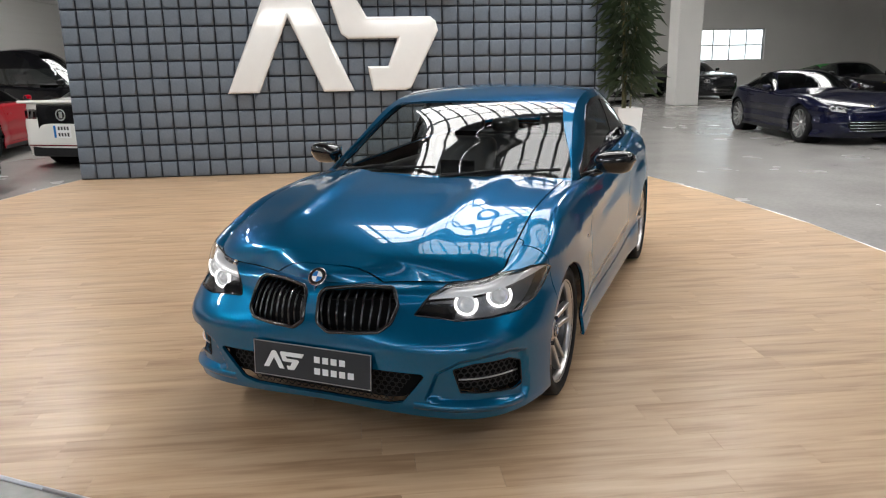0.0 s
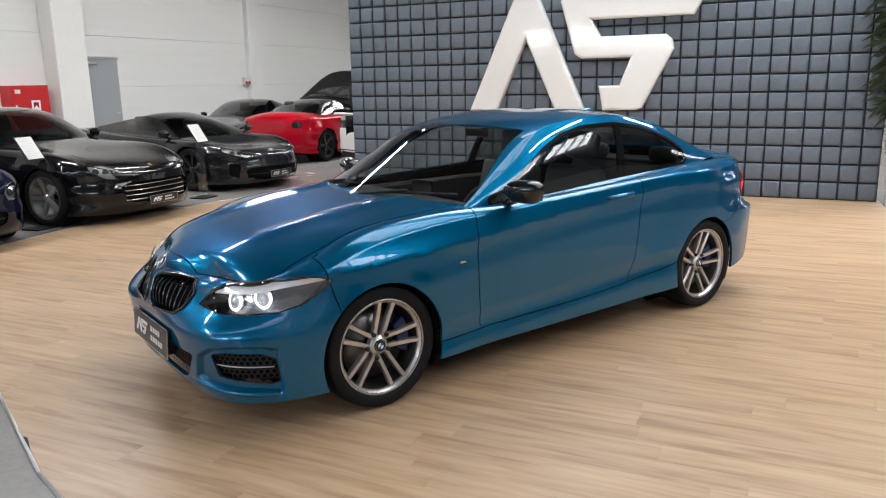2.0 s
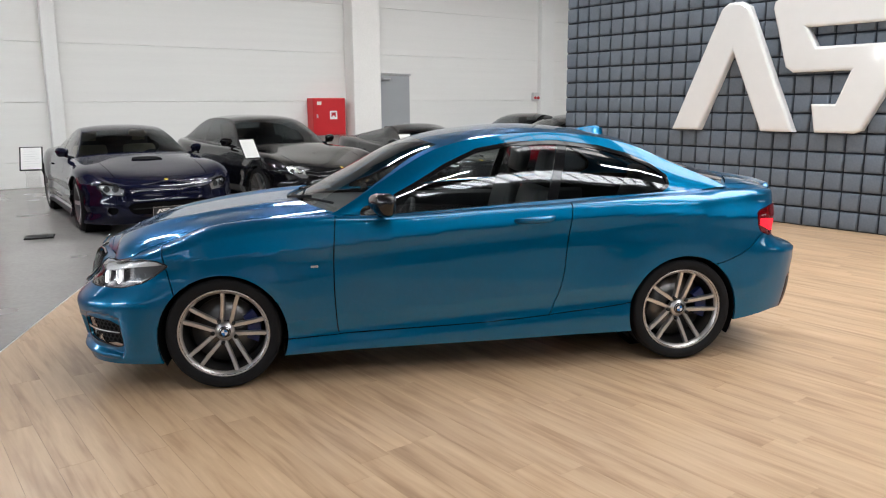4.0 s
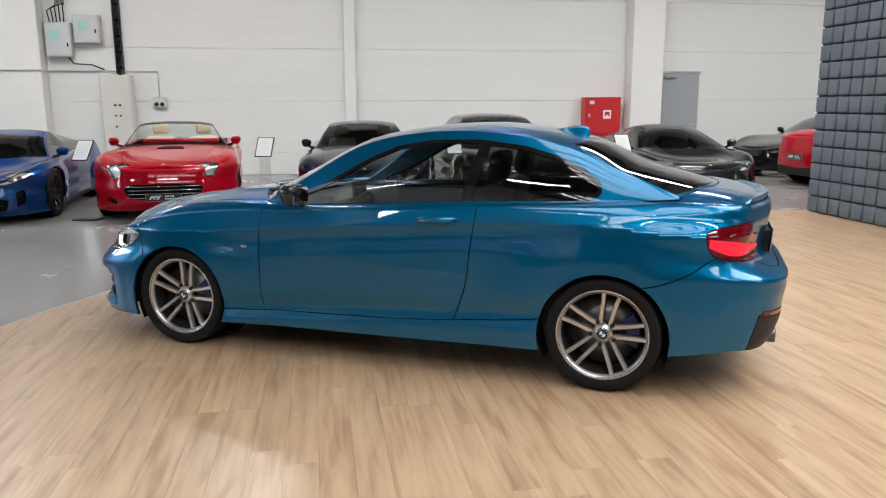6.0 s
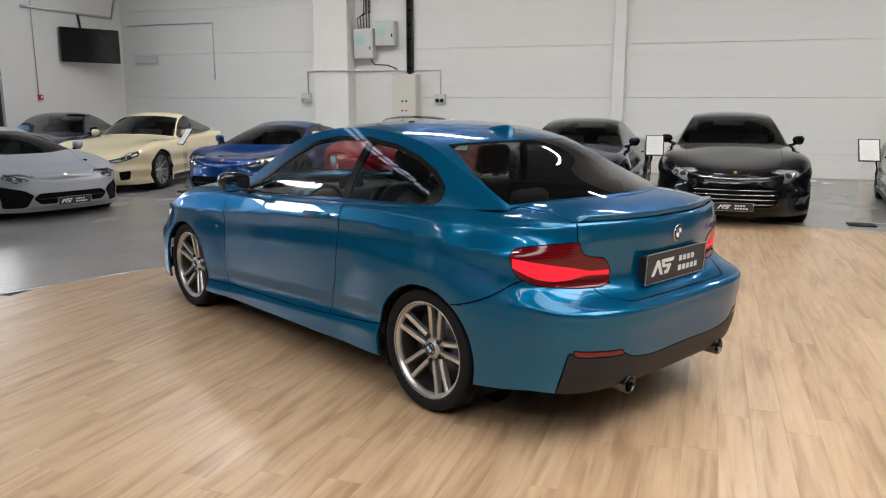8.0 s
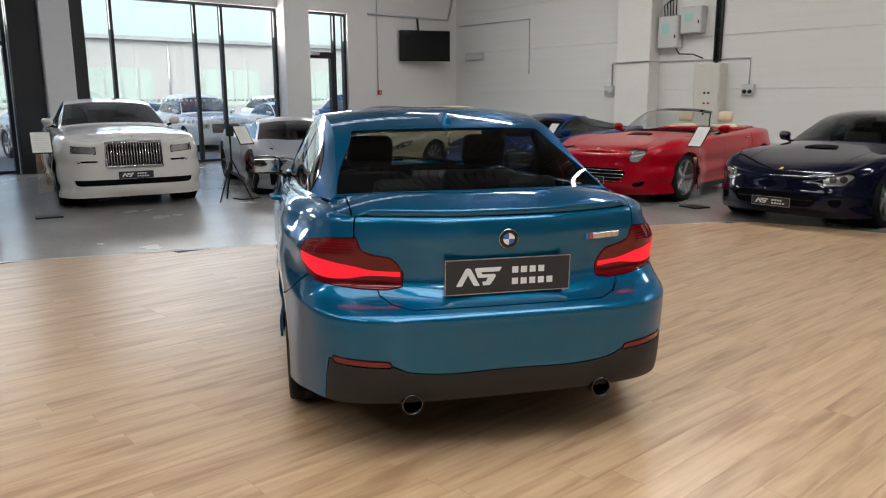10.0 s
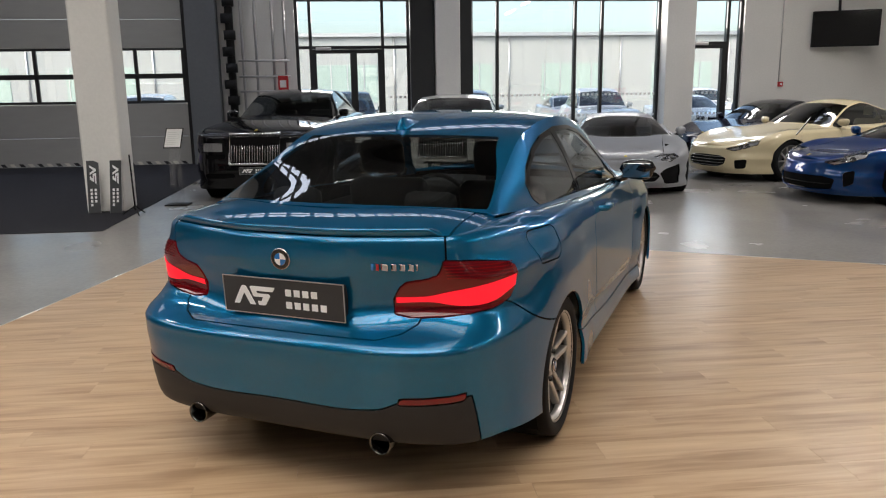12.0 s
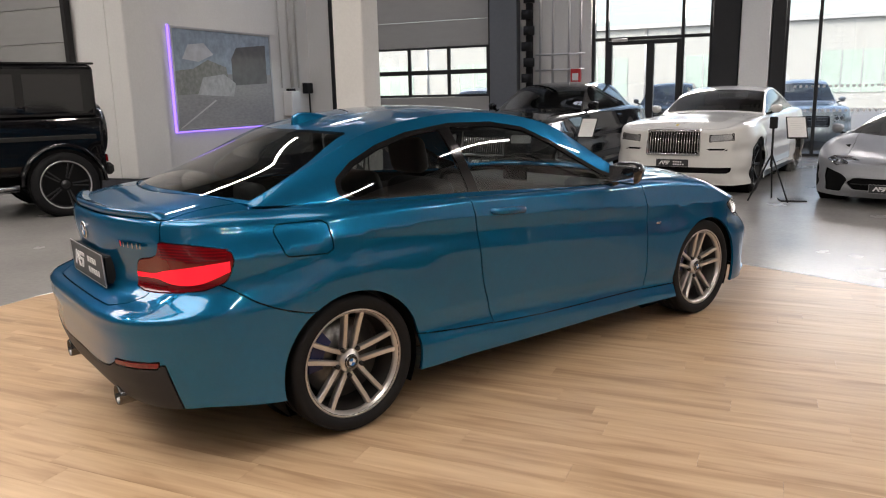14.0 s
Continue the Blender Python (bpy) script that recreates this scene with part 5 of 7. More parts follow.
    # cabin
    cabin = part("cabin_floor", boxed(-.7, .7, -.8, 1.6, .25, .30), M["dash"], car)
    for x in (.34, -.34):
        seat(cabin, pose(x, .15, .34), M["leather"])
    part("rear_bench", boxed(-.6, .6, .95, 1.4, .3, .55, .06, seg=2), M["leather"], cabin, smooth_it=True)
    part("rear_backrest", boxed(-.6, .6, -.07, .07, 0, .55, .05, seg=2), M["leather"], cabin, at=pose(0, 1.38, .45, -24), smooth_it=True)
    for x in (.33, -.33):
        part("rear_headrest", boxed(x - .12, x + .12, 1.50, 1.59, .98, 1.10, .04, seg=2), M["leather"], cabin, smooth_it=True)
    part("parcel_shelf", boxed(-.58, .58, 1.55, 1.86, .93, .985, .01), M["dash"], cabin)
    bm = boxed(-.70, .70, -.92, -.42, .62, .91, .06, seg=3)
    part("dashboard", bm, M["dash"], cabin, smooth_it=True)
    part("dash_screen", boxed(-.12, .10, -.47, -.455, .91, 1.0, .006), M["black_gloss"], cabin)
    steering_wheel(cabin, pose(.37, -.30, .80, 68))
    part("centre_console", boxed(-.1, .1, -.5, .5, .3, .58, .03), M["dash"], cabin)
    part("inner_mirror", boxed(-.11, .11, -.03, 0, 1.25, 1.30, .01), M["black_plastic"], cabin)
    for sg in (1, -1):
        part("door_card", boxed(sg * .66, sg * .72, -.7, 1.25, .3, .90, .02), M["dash"], cabin)
    return car


def _on_shell(S, q, z, lift):
    vs = np.linspace(0, 1, 300)
    pts = S.shell(np.full(300, q), vs)
    k = float(np.interp(z, pts[:, 2], vs))
    e = 1e-3
    p = S.shell(np.array([q, q + e, q - e, q, q]), np.array([k, k, k, min(k + e, 1), k - e]))
    n = np.cross(p[1] - p[2], p[3] - p[4])
    n = n / np.linalg.norm(n)
    if n @ (p[0] - np.array((0, 0, .4))) < 0:
        n = -n
    return tuple(p[0] + n * lift), tuple(n)


def _half(skin, tag, sg, axis=0):
    """The faces of one side, under the same tag."""
    h = Skin(skin.fn, [0.0, 1.0], [0.0, 1.0])
    h.p, h.xyz, h.lo, h.hi = skin.p, skin.xyz, skin.lo, skin.hi
    keep = [(f, t) for f, t in zip(skin.faces, skin.tag) if t == tag and np.mean([skin.p[i, axis] for i in f]) * sg > 0]
    h.faces, h.tag = [k[0] for k in keep], [k[1] for k in keep]
    return h


def _rounded(poly, r):
    """The outline grown by r, with round corners."""
    a = np.array(poly)
    area = sum(a[i][0] * a[(i + 1) % len(a)][1] - a[(i + 1) % len(a)][0] * a[i][1] for i in range(len(a)))
    if area < 0:
        a = a[::-1]
    out = []
    for i in range(len(a)):
        p0, p1, p2 = a[i - 1], a[i], a[(i + 1) % len(a)]
        n0 = np.array((p1[1] - p0[1], p0[0] - p1[0])) / np.linalg.norm(p1 - p0)
        n1 = np.array((p2[1] - p1[1], p1[0] - p2[0])) / np.linalg.norm(p2 - p1)
        for t in (0, .25, .5, .75, 1):
            n = n0 * (1 - t) + n1 * t
            out.append(tuple(p1 + n / np.linalg.norm(n) * r))
    return out


def _hexa(bm, on_shell, q, z, r):
    p, n = on_shell(q, z, -.02)
    m = Vector(n).to_track_quat("Z", "Y").to_matrix()
    o, i = [], []
    for k in range(6):
        a = math.pi / 3 * k
        d = Vector((math.cos(a), math.sin(a), 0))
        o.append(bm.verts.new(Vector(p) + m @ (d * r * 1.35)))
        i.append(bm.verts.new(Vector(p) + m @ (d * r * .95)))
    for k in range(6):
        bm.faces.new((o[k], o[(k + 1) % 6], i[(k + 1) % 6], i[k]))


hero()

# ---- podium, padded wall and fittings ----
PODIUM = [(-5.4, -.4), (-4.4, -.95), (-3.2, -1.55), (-2.1, -2.14), (-.95, -2.74), (.3, -3.25), (1.3, -3.66), (2.05, -3.95), (2.5, -3.2), (2.85, -1.9), (3.15, -.7), (3.42, .4), (3.45, 1.8), (3.3, 3.6), (3.0, 5.2), (2.95, 6.4), (-4.85, 6.4), (-5.1, 5.5), (-5.42, 4.2), (-5.75, 2.6), (-5.82, 1.4), (-5.68, .4)]


def podium_span(y):
    xs = []
    for (ax, ay), (bx, by) in zip(PODIUM, PODIUM[1:] + PODIUM[:1]):
        if (ay <= y < by) or (by <= y < ay):
            xs.append(ax + (bx - ax) * (y - ay) / (by - ay))
    return (min(xs), max(xs)) if len(xs) > 1 else None


podium = structure("podium", slab(bmesh.new(), PODIUM, -.0115, -.003), M["pad_back"], "low podium of oak-look vinyl planks under the coupe", "podium")
bm = bmesh.new()
for (ax, ay), (bx, by) in zip(PODIUM, PODIUM[1:] + PODIUM[:1]):
    if not (ay > 6.3 and by > 6.3):
        tube(bm, [(ax, ay, -.006), (bx, by, -.006)], .009, 6)
part("edge_trim", bm, M["silver"], podium, "thin aluminium edge strip")


def plank(bm, x0a, x1a, x0b, x1b, y0, y1):
    """One plank with chamfered edges; its ends may slant."""
    g, c = .0002, .0005
    lo = [bm.verts.new(v) for v in ((x0a + g, y0 + g, -.003), (x1a - g, y0 + g, -.003), (x1b - g, y1 - g, -.003), (x0b + g, y1 - g, -.003))]
    hi = [bm.verts.new(v) for v in ((x0a + c, y0 + c, 0), (x1a - c, y0 + c, 0), (x1b - c, y1 - c, 0), (x0b + c, y1 - c, 0))]
    bm.faces.new(hi)
    for k in range(4):
        bm.faces.new((lo[k], lo[(k + 1) % 4], hi[(k + 1) % 4], hi[k]))


rnd = random.Random(4)
PW, PL = .152, 1.28
whole = bmesh.new()
plank(whole, 0, PL, 0, PL, 0, PW)
whole_me = bpy.data.meshes.new("plank")
whole.to_mesh(whole_me)
whole.free()
whole_me.materials.append(M["wood"])
rest = bmesh.new()
singles = []
y = -3.9
while y < 6.38:
    a, b = podium_span(y + .002), podium_span(min(y + PW - .002, 6.38))
    if a and b:
        x = -7.4 + rnd.random() * PL
        while x < 4:
            x0a, x0b, x1a, x1b = max(x, a[0]), max(x, b[0]), min(x + PL, a[1]), min(x + PL, b[1])
            if x1a - x0a > .02 or x1b - x0b > .02:
                if x0a == x0b == x and x1a == x1b == x + PL and y < 5.2 and len(singles) < 300:
                    singles.append((x, y))
                elif min(x1a - x0a, x1b - x0b) > .004:
                    plank(rest, x0a, x1a, x0b, x1b, y, y + PW)
            x += PL
    y += PW
tagged(part("plank_border", rest, M["wood"], podium), kind="stuff")
for x, y in singles:
    ob = new("plank", whole_me)
    ob.parent, ob.location = podium, (x, y, 0)

# padded wall
PX0, PX1, PY, PH = -4.85, 2.92, 6.32, 4.2
pad_wall = structure("padded_wall", boxed(PX0, PX1, PY + .02, PY + .4, -.012, PH, .01), M["pad_back"], "slate-blue leather padded wall of square cushions", "wall")
NC, NR = 34, 18
pw, ph = (PX1 - PX0) / NC, PH / NR


def cushion(bm, x, z):
    rings = []
    for inset, out in ((.011, 0), (.012, .022), (.02, .034), (.036, .038)):
        rings.append([bm.verts.new((x + u, PY + .02 - out, z + v)) for u, v in ((inset, inset), (pw - inset, inset), (pw - inset, ph - inset), (inset, ph - inset))])
    for r0, r1 in zip(rings, rings[1:]):
        for k in range(4):
            f = bm.faces.new((r0[k], r0[(k + 1) % 4], r1[(k + 1) % 4], r1[k]))
            f.smooth = True
    c = bm.verts.new((x + pw / 2, PY + .02 - .041, z + ph / 2))
    for k in range(4):
        bm.faces.new((rings[-1][k], rings[-1][(k + 1) % 4], c)).smooth = True


bm = bmesh.new()
cushion(bm, 0, 0)
pad_me = bpy.data.meshes.new("cushion")
bm.to_mesh(pad_me)
bm.free()
pad_me.materials.append(M["pad"])
bm = bmesh.new()
n = 0
for r in range(NR):
    for c in range(NC):
        if n < 300:
            ob = new("cushion", pad_me)
            ob.parent, ob.location = pad_wall, (PX0 + c * pw, 0, r * ph)
            n += 1
        else:
            cushion(bm, PX0 + c * pw, r * ph)
tagged(part("upper_cushions", bm, M["pad"], pad_wall), kind="stuff")

sign = empty("wall_sign", pose(-2.67, PY - .02, 1.17, 90), "large glossy white raised chevron and stepped mark on the padded wall", "sign")
part("raised_chevron", logo_shapes(bmesh.new(), 3.25, 1.65, .11, .045, seg=4, marks=(0,)), M["gloss_white"], sign)
part("raised_step_mark", logo_shapes(bmesh.new(), 3.25, 1.65, .11, .045, seg=4, marks=(1,)), M["gloss_white"], sign)

# plant in a white tub
tub = empty("potted_plant", pose(3.14, 6.18, -.012), "tall leafy green bamboo palm in a white tapered tub", "plant")
bm = bmesh.new()
rows = [[bm.verts.new((sx * w, sy * w, z)) for sx, sy in ((-1, -1), (1, -1), (1, 1), (-1, 1))] for w, z in ((.14, 0), (.19, .86), (.17, .86), (.165, .8))]
for r0, r1 in zip(rows, rows[1:]):
    for k in range(4):
        bm.faces.new((r0[k], r0[(k + 1) % 4], r1[(k + 1) % 4], r1[k]))
bm.faces.new(rows[0][::-1]), bm.faces.new(rows[-1])
part("tub", bm, M["gloss_white"], tub, "white tapered square tub")
M["leaf"] = mat("palm_leaf", (.04, .06, .03), .5, vary=.35, grain=40)
M["stem"] = mat("bamboo_stem", (.12, .11, .05), .6, vary=.2, grain=50)
rnd = random.Random(8)
crown, stems = bmesh.new(), []
for i in range(9):
    a = rnd.random() * 6.28
    hgt = 2.2 + rnd.random() * 1.3
    lean = .12 + rnd.random() * .3
    pts = [(math.cos(a) * (.06 + lean * t * t), math.sin(a) * (.06 + lean * t * t), .8 + hgt * t) for t in np.linspace(0, 1, 7)]
    stems.append(pts)
    for k in range(150):
        t = .12 + .88 * rnd.random()
        p = Vector(pts[0]).lerp(Vector(pts[-1]), t)
        p.x, p.y = math.cos(a) * (.06 + lean * t * t), math.sin(a) * (.06 + lean * t * t)
        b = rnd.random() * 6.28
        d = Vector((math.cos(b), math.sin(b), .25 - .9 * rnd.random()))
        ln, wd = .16 + .2 * rnd.random(), .006 + .006 * rnd.random()
        start = p + Vector((math.cos(b), math.sin(b), .1)) * (.25 * rnd.random())
        sd = d.cross(Vector((0, 0, 1))).normalized() * wd
        q0, q1, q2 = start, start + d * ln * .5 + Vector((0, 0, .02)), start + d * ln + Vector((0, 0, -.07))
        vs = [crown.verts.new(v) for v in (q0, q1 + sd, q2, q1 - sd)]
        crown.faces.new(vs[:3]), crown.faces.new((vs[0], vs[2], vs[3]))
tagged(part("leaves", crown, M["leaf"], tub), "narrow dark green leaves", kind="stuff")
for pts in stems:
    part("stem", tube(bmesh.new(), pts, [.012] * 6 + [.005], 6), M["stem"], tub)


def info_stand(m):
    ob = empty("info_stand", m, "clear acrylic stand with a tilted white data sheet", "sign stand", "information stands by the cars")
    part("base", boxed(-.16, .16, -.13, .13, 0, .018, .004), M["black_plastic"], ob)
    g = part("acrylic_post", slab(bmesh.new(), [(-.1, 0), (.1, 0), (.07, .92), (-.07, .92)], -.006, .006, frame_m=pose(0, 0, .018, 90)), M["lens"], ob)
    g.visible_shadow = False
    h = part("holder", boxed(-.125, .125, -.165, .165, 0, .012, .003), M["black_plastic"], ob, at=pose(0, .02, .95, 55))
    part("data_sheet", boxed(-.11, .11, -.15, .15, .012, .0135), M["paper"], h)
    for k in range(7):
        part("print_line", boxed(-.08, .04 + .04 * (k % 2), .09 - .033 * k, .093 - .033 * k, .0135, .0142), M["faint_ink"], h)
    return ob


first = info_stand(pose(-6.2, 1.33, -.012, 0, 0, 95))
for x, y, a in ((-6.05, 3.95, 90), (-5.9, -3.85, 70), (-6.15, -1.45, 75), (-6.1, -6.45, 60), (.67, -6.59, 170), (-2.08, -6.55, 190), (3.36, -6.45, 175)):
    copy_thing(first, pose(x, y, -.012, 0, 0, a))

# tripod with a phone gimbal
tri = empty("tripod", pose(-1.8, -6.42, -.012), "black tripod with a small camera head", "tripod")
for k in range(3):
    a = 2.1 * k + .4
    part("leg", tube(bmesh.new(), [(0, 0, .62), (math.cos(a) * .28, math.sin(a) * .28, .01)], .011, 8), M["black_plastic"], tri)
part("column", tube(bmesh.new(), [(0, 0, .45), (0, 0, .98)], .014, 8), M["black_plastic"], tri)
part("head", boxed(-.05, .05, -.04, .04, .95, 1.1, .012), M["black_plastic"], tri)

# spare plates leaning on the column and a short selfie pole
for x, y, a in ((4.30, -5.78, 6), (4.02, -5.76, -4)):
    pl = empty("display_plate", pose(x, y, -.012, -12, 0, 180 + a), "dark dealer plate stood on end against the column", "plate", "plates by the column")
    number_plate(pl, pose(0, 0, .36, 90, 90, 0), .72, .16, "board")
pole = empty("selfie_pole", pose(3.72, -5.6, -.012), "black folding pole with a small tripod foot", "tripod")
part("pole", tube(bmesh.new(), [(0, 0, .06), (0, .05, .8)], [.012, .010], 8), M["black_plastic"], pole)
for k in range(3):
    a = 2.1 * k
    part("foot", tube(bmesh.new(), [(0, 0, .12), (math.cos(a) * .16, math.sin(a) * .16, .01)], .009, 6), M["black_plastic"], pole)

structure("carpet", boxed(3.75, EX, WY + .1, -4.35, -.012, -.004), M["carpet"], "dark grey entrance carpet", "carpet")
structure("carpet_step", boxed(EX - .0, CX, -6.6, -4.35, -.012, -.0045), M["carpet"], "dark grey carpet strip", "carpet")

# fittings of the panelled wall
d = structure("door_1", boxed(WX + .002, WX + .05, 7.52, 8.52, -.012, 2.26, .004), M["grey_door"], "closed grey steel door in the panel wall", "door")
part("door_frame", boxed(WX + .001, WX + .06, 7.46, 7.52, -.012, 2.32, .004), M["silver"], d)
part("door_head", boxed(WX + .001, WX + .06, 7.52, 8.56, 2.26, 2.32, .004), M["silver"], d)
part("door_closer", boxed(WX + .05, WX + .11, 7.62, 7.9, 2.14, 2.2, .006), M["silver"], d)
part("door_handle", tube(bmesh.new(), [(WX + .05, 8.42, 1.05), (WX + .1, 8.42, 1.05), (WX + .1, 8.28, 1.05)], .01), M["silver"], d)

red = empty("hose_cabinet", pose(WX, 5.55, .82), "red fire hose cabinet with a white pictogram", "fire cabinet")
part("case", boxed(0, .3, 0, .88, 0, .88, .012), M["red_box"], red)
part("door", boxed(.301, .315, .03, .85, .03, .85, .004), M["red_box"], red)
part("pictogram", boxed(.316, .318, .44, .64, .38, .58), M["white_print"], red)
part("pictogram_mark", slab(bmesh.new(), [(.48, .42), (.60, .54), (.60, .42), (.48, .54)], .318, .32, frame_m=Matrix(((0, 0, 1, 0), (1, 0, 0, 0), (0, 1, 0, 0), (0, 0, 0, 1)))), M["red_box"], red)
part("lock", boxed(.316, .33, .08, .12, .42, .5, .003), M["silver"], red)
part("sticker", boxed(.316, .3175, .1, .22, .72, .8), M["beige_box"], red)


def electric_box(y0, y1, z0, z1, label, screen=True):
    ob = empty("electric_box", pose(WX, y0, z0), label, "electric box", "electric boxes on the wall")
    part("case", boxed(0, .22, 0, y1 - y0, 0, z1 - z0, .012), M["grey_box"], ob)
    part("door", boxed(.221, .235, .02, y1 - y0 - .02, .02, z1 - z0 - .02, .004), M["grey_box"], ob)
    if screen:
        part("screen", boxed(.236, .239, .1, .3, (z1 - z0) * .45, (z1 - z0) * .75, .003), mat("pale_green_display", (.35, .6, .55), .3, vary=.05, grain=50) if "pale_green_display" not in bpy.data.materials else bpy.data.materials["pale_green_display"], ob)
    part("lock", boxed(.236, .246, y1 - y0 - .08, y1 - y0 - .05, .2, .28, .002), M["black_plastic"], ob)
    return ob


electric_box(-6.25, -5.74, 2.56, 3.26, "grey wall-mounted inverter box with a small display")
electric_box(-5.68, -5.17, 2.84, 3.42, "grey wall-mounted distribution box")
cab = empty("control_cabinet", pose(WX, -5.22, .35), "tall beige control cabinet with indicator lamps", "cabinet")
part("case", boxed(0, .3, 0, .62, 0, 1.83, .012), M["beige_box"], cab)
part("door", boxed(.301, .316, .02, .6, .02, 1.81, .004), M["beige_box"], cab)
for k, (yy, zz, mt) in enumerate(((.28, 1.2, "black_plastic"), (.38, 1.2, "black_plastic"), (.28, .98, "red_box"), (.38, .98, "red_box"), (.28, .75, "black_plastic"))):
    part("button", _moved(revolve(bmesh.new(), [(0, .022), (.02, .022), (.024, 0)], 12), (.316, yy, zz)), M[mt], cab)
tray = empty("cable_tray", pose(WX, -4.92, 2.22), "black vertical cable tray", "cable tray")
for yy in (0, .13):
    part("rail", boxed(.0, .09, yy, yy + .025, 0, CEIL - 2.4, .003), M["black_frame"], tray)
for k in range(14):
    part("rung", boxed(.02, .05, .025, .13, .1 + .33 * k, .14 + .33 * k), M["black_frame"], tray)
for k in range(4):
    part("cable", tube(bmesh.new(), [(.06, .04 + .022 * k, -.05), (.06, .04 + .022 * k, CEIL - 2.4)], .009, 6), M["black_plastic"], tray)
con = empty("conduit", pose(0, 0, 0), "thin grey conduit with cables along the wall", "conduit")
part("pipe", tube(bmesh.new(), [(WX + .03, -7.63, 1.72), (WX + .03, -7.63, 2.27), (WX + .45, -7.26, 2.27), (WX + .45, -6.3, 2.27), (WX + .03, -6.25, 2.27), (WX + .03, -4.08, 2.27), (WX + .03, -4.08, 1.7)], .016, 6), M["silver"], con)
for k in range(5):
    part("cable", tube(bmesh.new(), [(WX + .1, -6.16 + .07 * k, 3.26), (WX + .1, -6.2 + .08 * k, 3.5 + .04 * k), (WX + .1, -6.02 + .04 * k, 3.62), (WX + .08, -5.9 + .04 * k, CEIL - .2)], .012, 6), M["black_plastic"], con)
part("black_cable", tube(bmesh.new(), [(WX + .1, -5.85, 2.56), (WX + .1, -5.75, 2.42), (WX + .1, -5.4, 2.4), (WX + .1, -5.15, 2.3)], .014, 6), M["black_plastic"], con)
for y, z, col in ((-7.68, 1.64, "grey_box"), (-4.08, 1.62, "black_plastic"), (13.1, 1.75, "red_box")):
    so = empty("socket_box", pose(WX, y, z), "small grey wall socket box", "socket", "socket boxes on the wall")
    part("case", boxed(0, .1, -.13, .13, -.13, .1, .01), M["grey_box"], so)
    for k in range(2):
        part("outlet", _moved(revolve(bmesh.new(), [(.1, .045), (.125, .04), (.128, 0)], 14), (0, -.06 + .12 * k, -.05)), M[col], so)

# wall by the windows: screen, alarm, shelf, pipes
tv = empty("wall_screen", pose(-11.0, -13.0, 2.5, 0, 0, -22) @ Matrix.Diagonal((1.13, 1, 1.08, 1)), "black wall screen on a bracket, switched off", "screen")
part("panel", boxed(-.66, .66, -.04, .03, 0, .78, .012), M["black_plastic"], tv)
part("glass", boxed(-.64, .64, .031, .034, .02, .76, .004), M["black_gloss"], tv)
part("bracket", tube(bmesh.new(), [(0, -.04, .5), (.1, -.22, .7), (.1, -.34, 1.1)], .03), M["black_frame"], tv)
alarm = empty("alarm_button", pose(-9.65, WY, 1.63), "small red fire alarm button", "alarm")
part("case", boxed(-.06, .06, 0, .06, -.06, .06, .008), M["red_box"], alarm)
part("button", boxed(-.025, .025, .061, .068, -.025, .025, .004), M["white_print"], alarm)
pip = empty("wall_pipe", pose(0, 0, 0), "grey conduits running down the wall", "conduit")
part("pipe", tube(bmesh.new(), [(-9.6, WY + .03, 1.7), (-9.6, WY + .03, 4.2)], .012, 6), M["silver"], pip)
part("pipe", tube(bmesh.new(), [(-9.3, WY + .03, 3.72), (-12.2, WY + .03, 3.72), (-12.4, WY + .03, 4.4)], .03, 8), M["silver"], pip)
part("pipe", tube(bmesh.new(), [(WX + .03, -13.2, 3.55), (WX + .03, -10.4, 3.55), (WX + .03, -10.4, 2.1)], .014, 6), M["silver"], pip)
part("pipe_box", boxed(WX + .001, WX + .1, -12.9, -12.2, 2.55, 2.75, .01), M["grey_box"], pip)
pm = empty("pipe_manifold", pose(0, 0, 0), "grey heating pipes and black valves in the corner of the wall", "pipes")
for k, x in enumerate((2.35, 2.62, 3.0, 3.3)):
    part("pipe", tube(bmesh.new(), [(x, WY + .12, -.012), (x, WY + .12, CEIL - .3)], .03, 8), M["silver"], pm)
for z in (1.62, 1.95, 2.3):
    part("cross_pipe", tube(bmesh.new(), [(2.25, WY + .16, z), (3.4, WY + .16, z)], .022, 8), M["silver"], pm)
part("cable_bundle", tube(bmesh.new(), [(3.56, WY + .12, -.012), (3.56, WY + .12, CEIL - .3)], .09, 8), M["black_plastic"], pm)
for k in range(12):
    part("valve", _moved(revolve(bmesh.new(), [(-.1, .05), (-.1, .13), (.1, .13), (.1, .05)], 14, "z", closed=True), (3.55 + .05 * (k % 2), WY + .2, .7 + .36 * k)), M["black_plastic"], pm)
ext = empty("extinguisher_box", pose(2.42, WY + .25, 1.62), "small red fire extinguisher box on the wall", "fire box")
part("case", boxed(-.11, .11, -.1, .05, 0, .34, .01), M["red_box"], ext)
part("label_plate", boxed(-.07, .07, .051, .054, .08, .24), M["white_print"], ext)

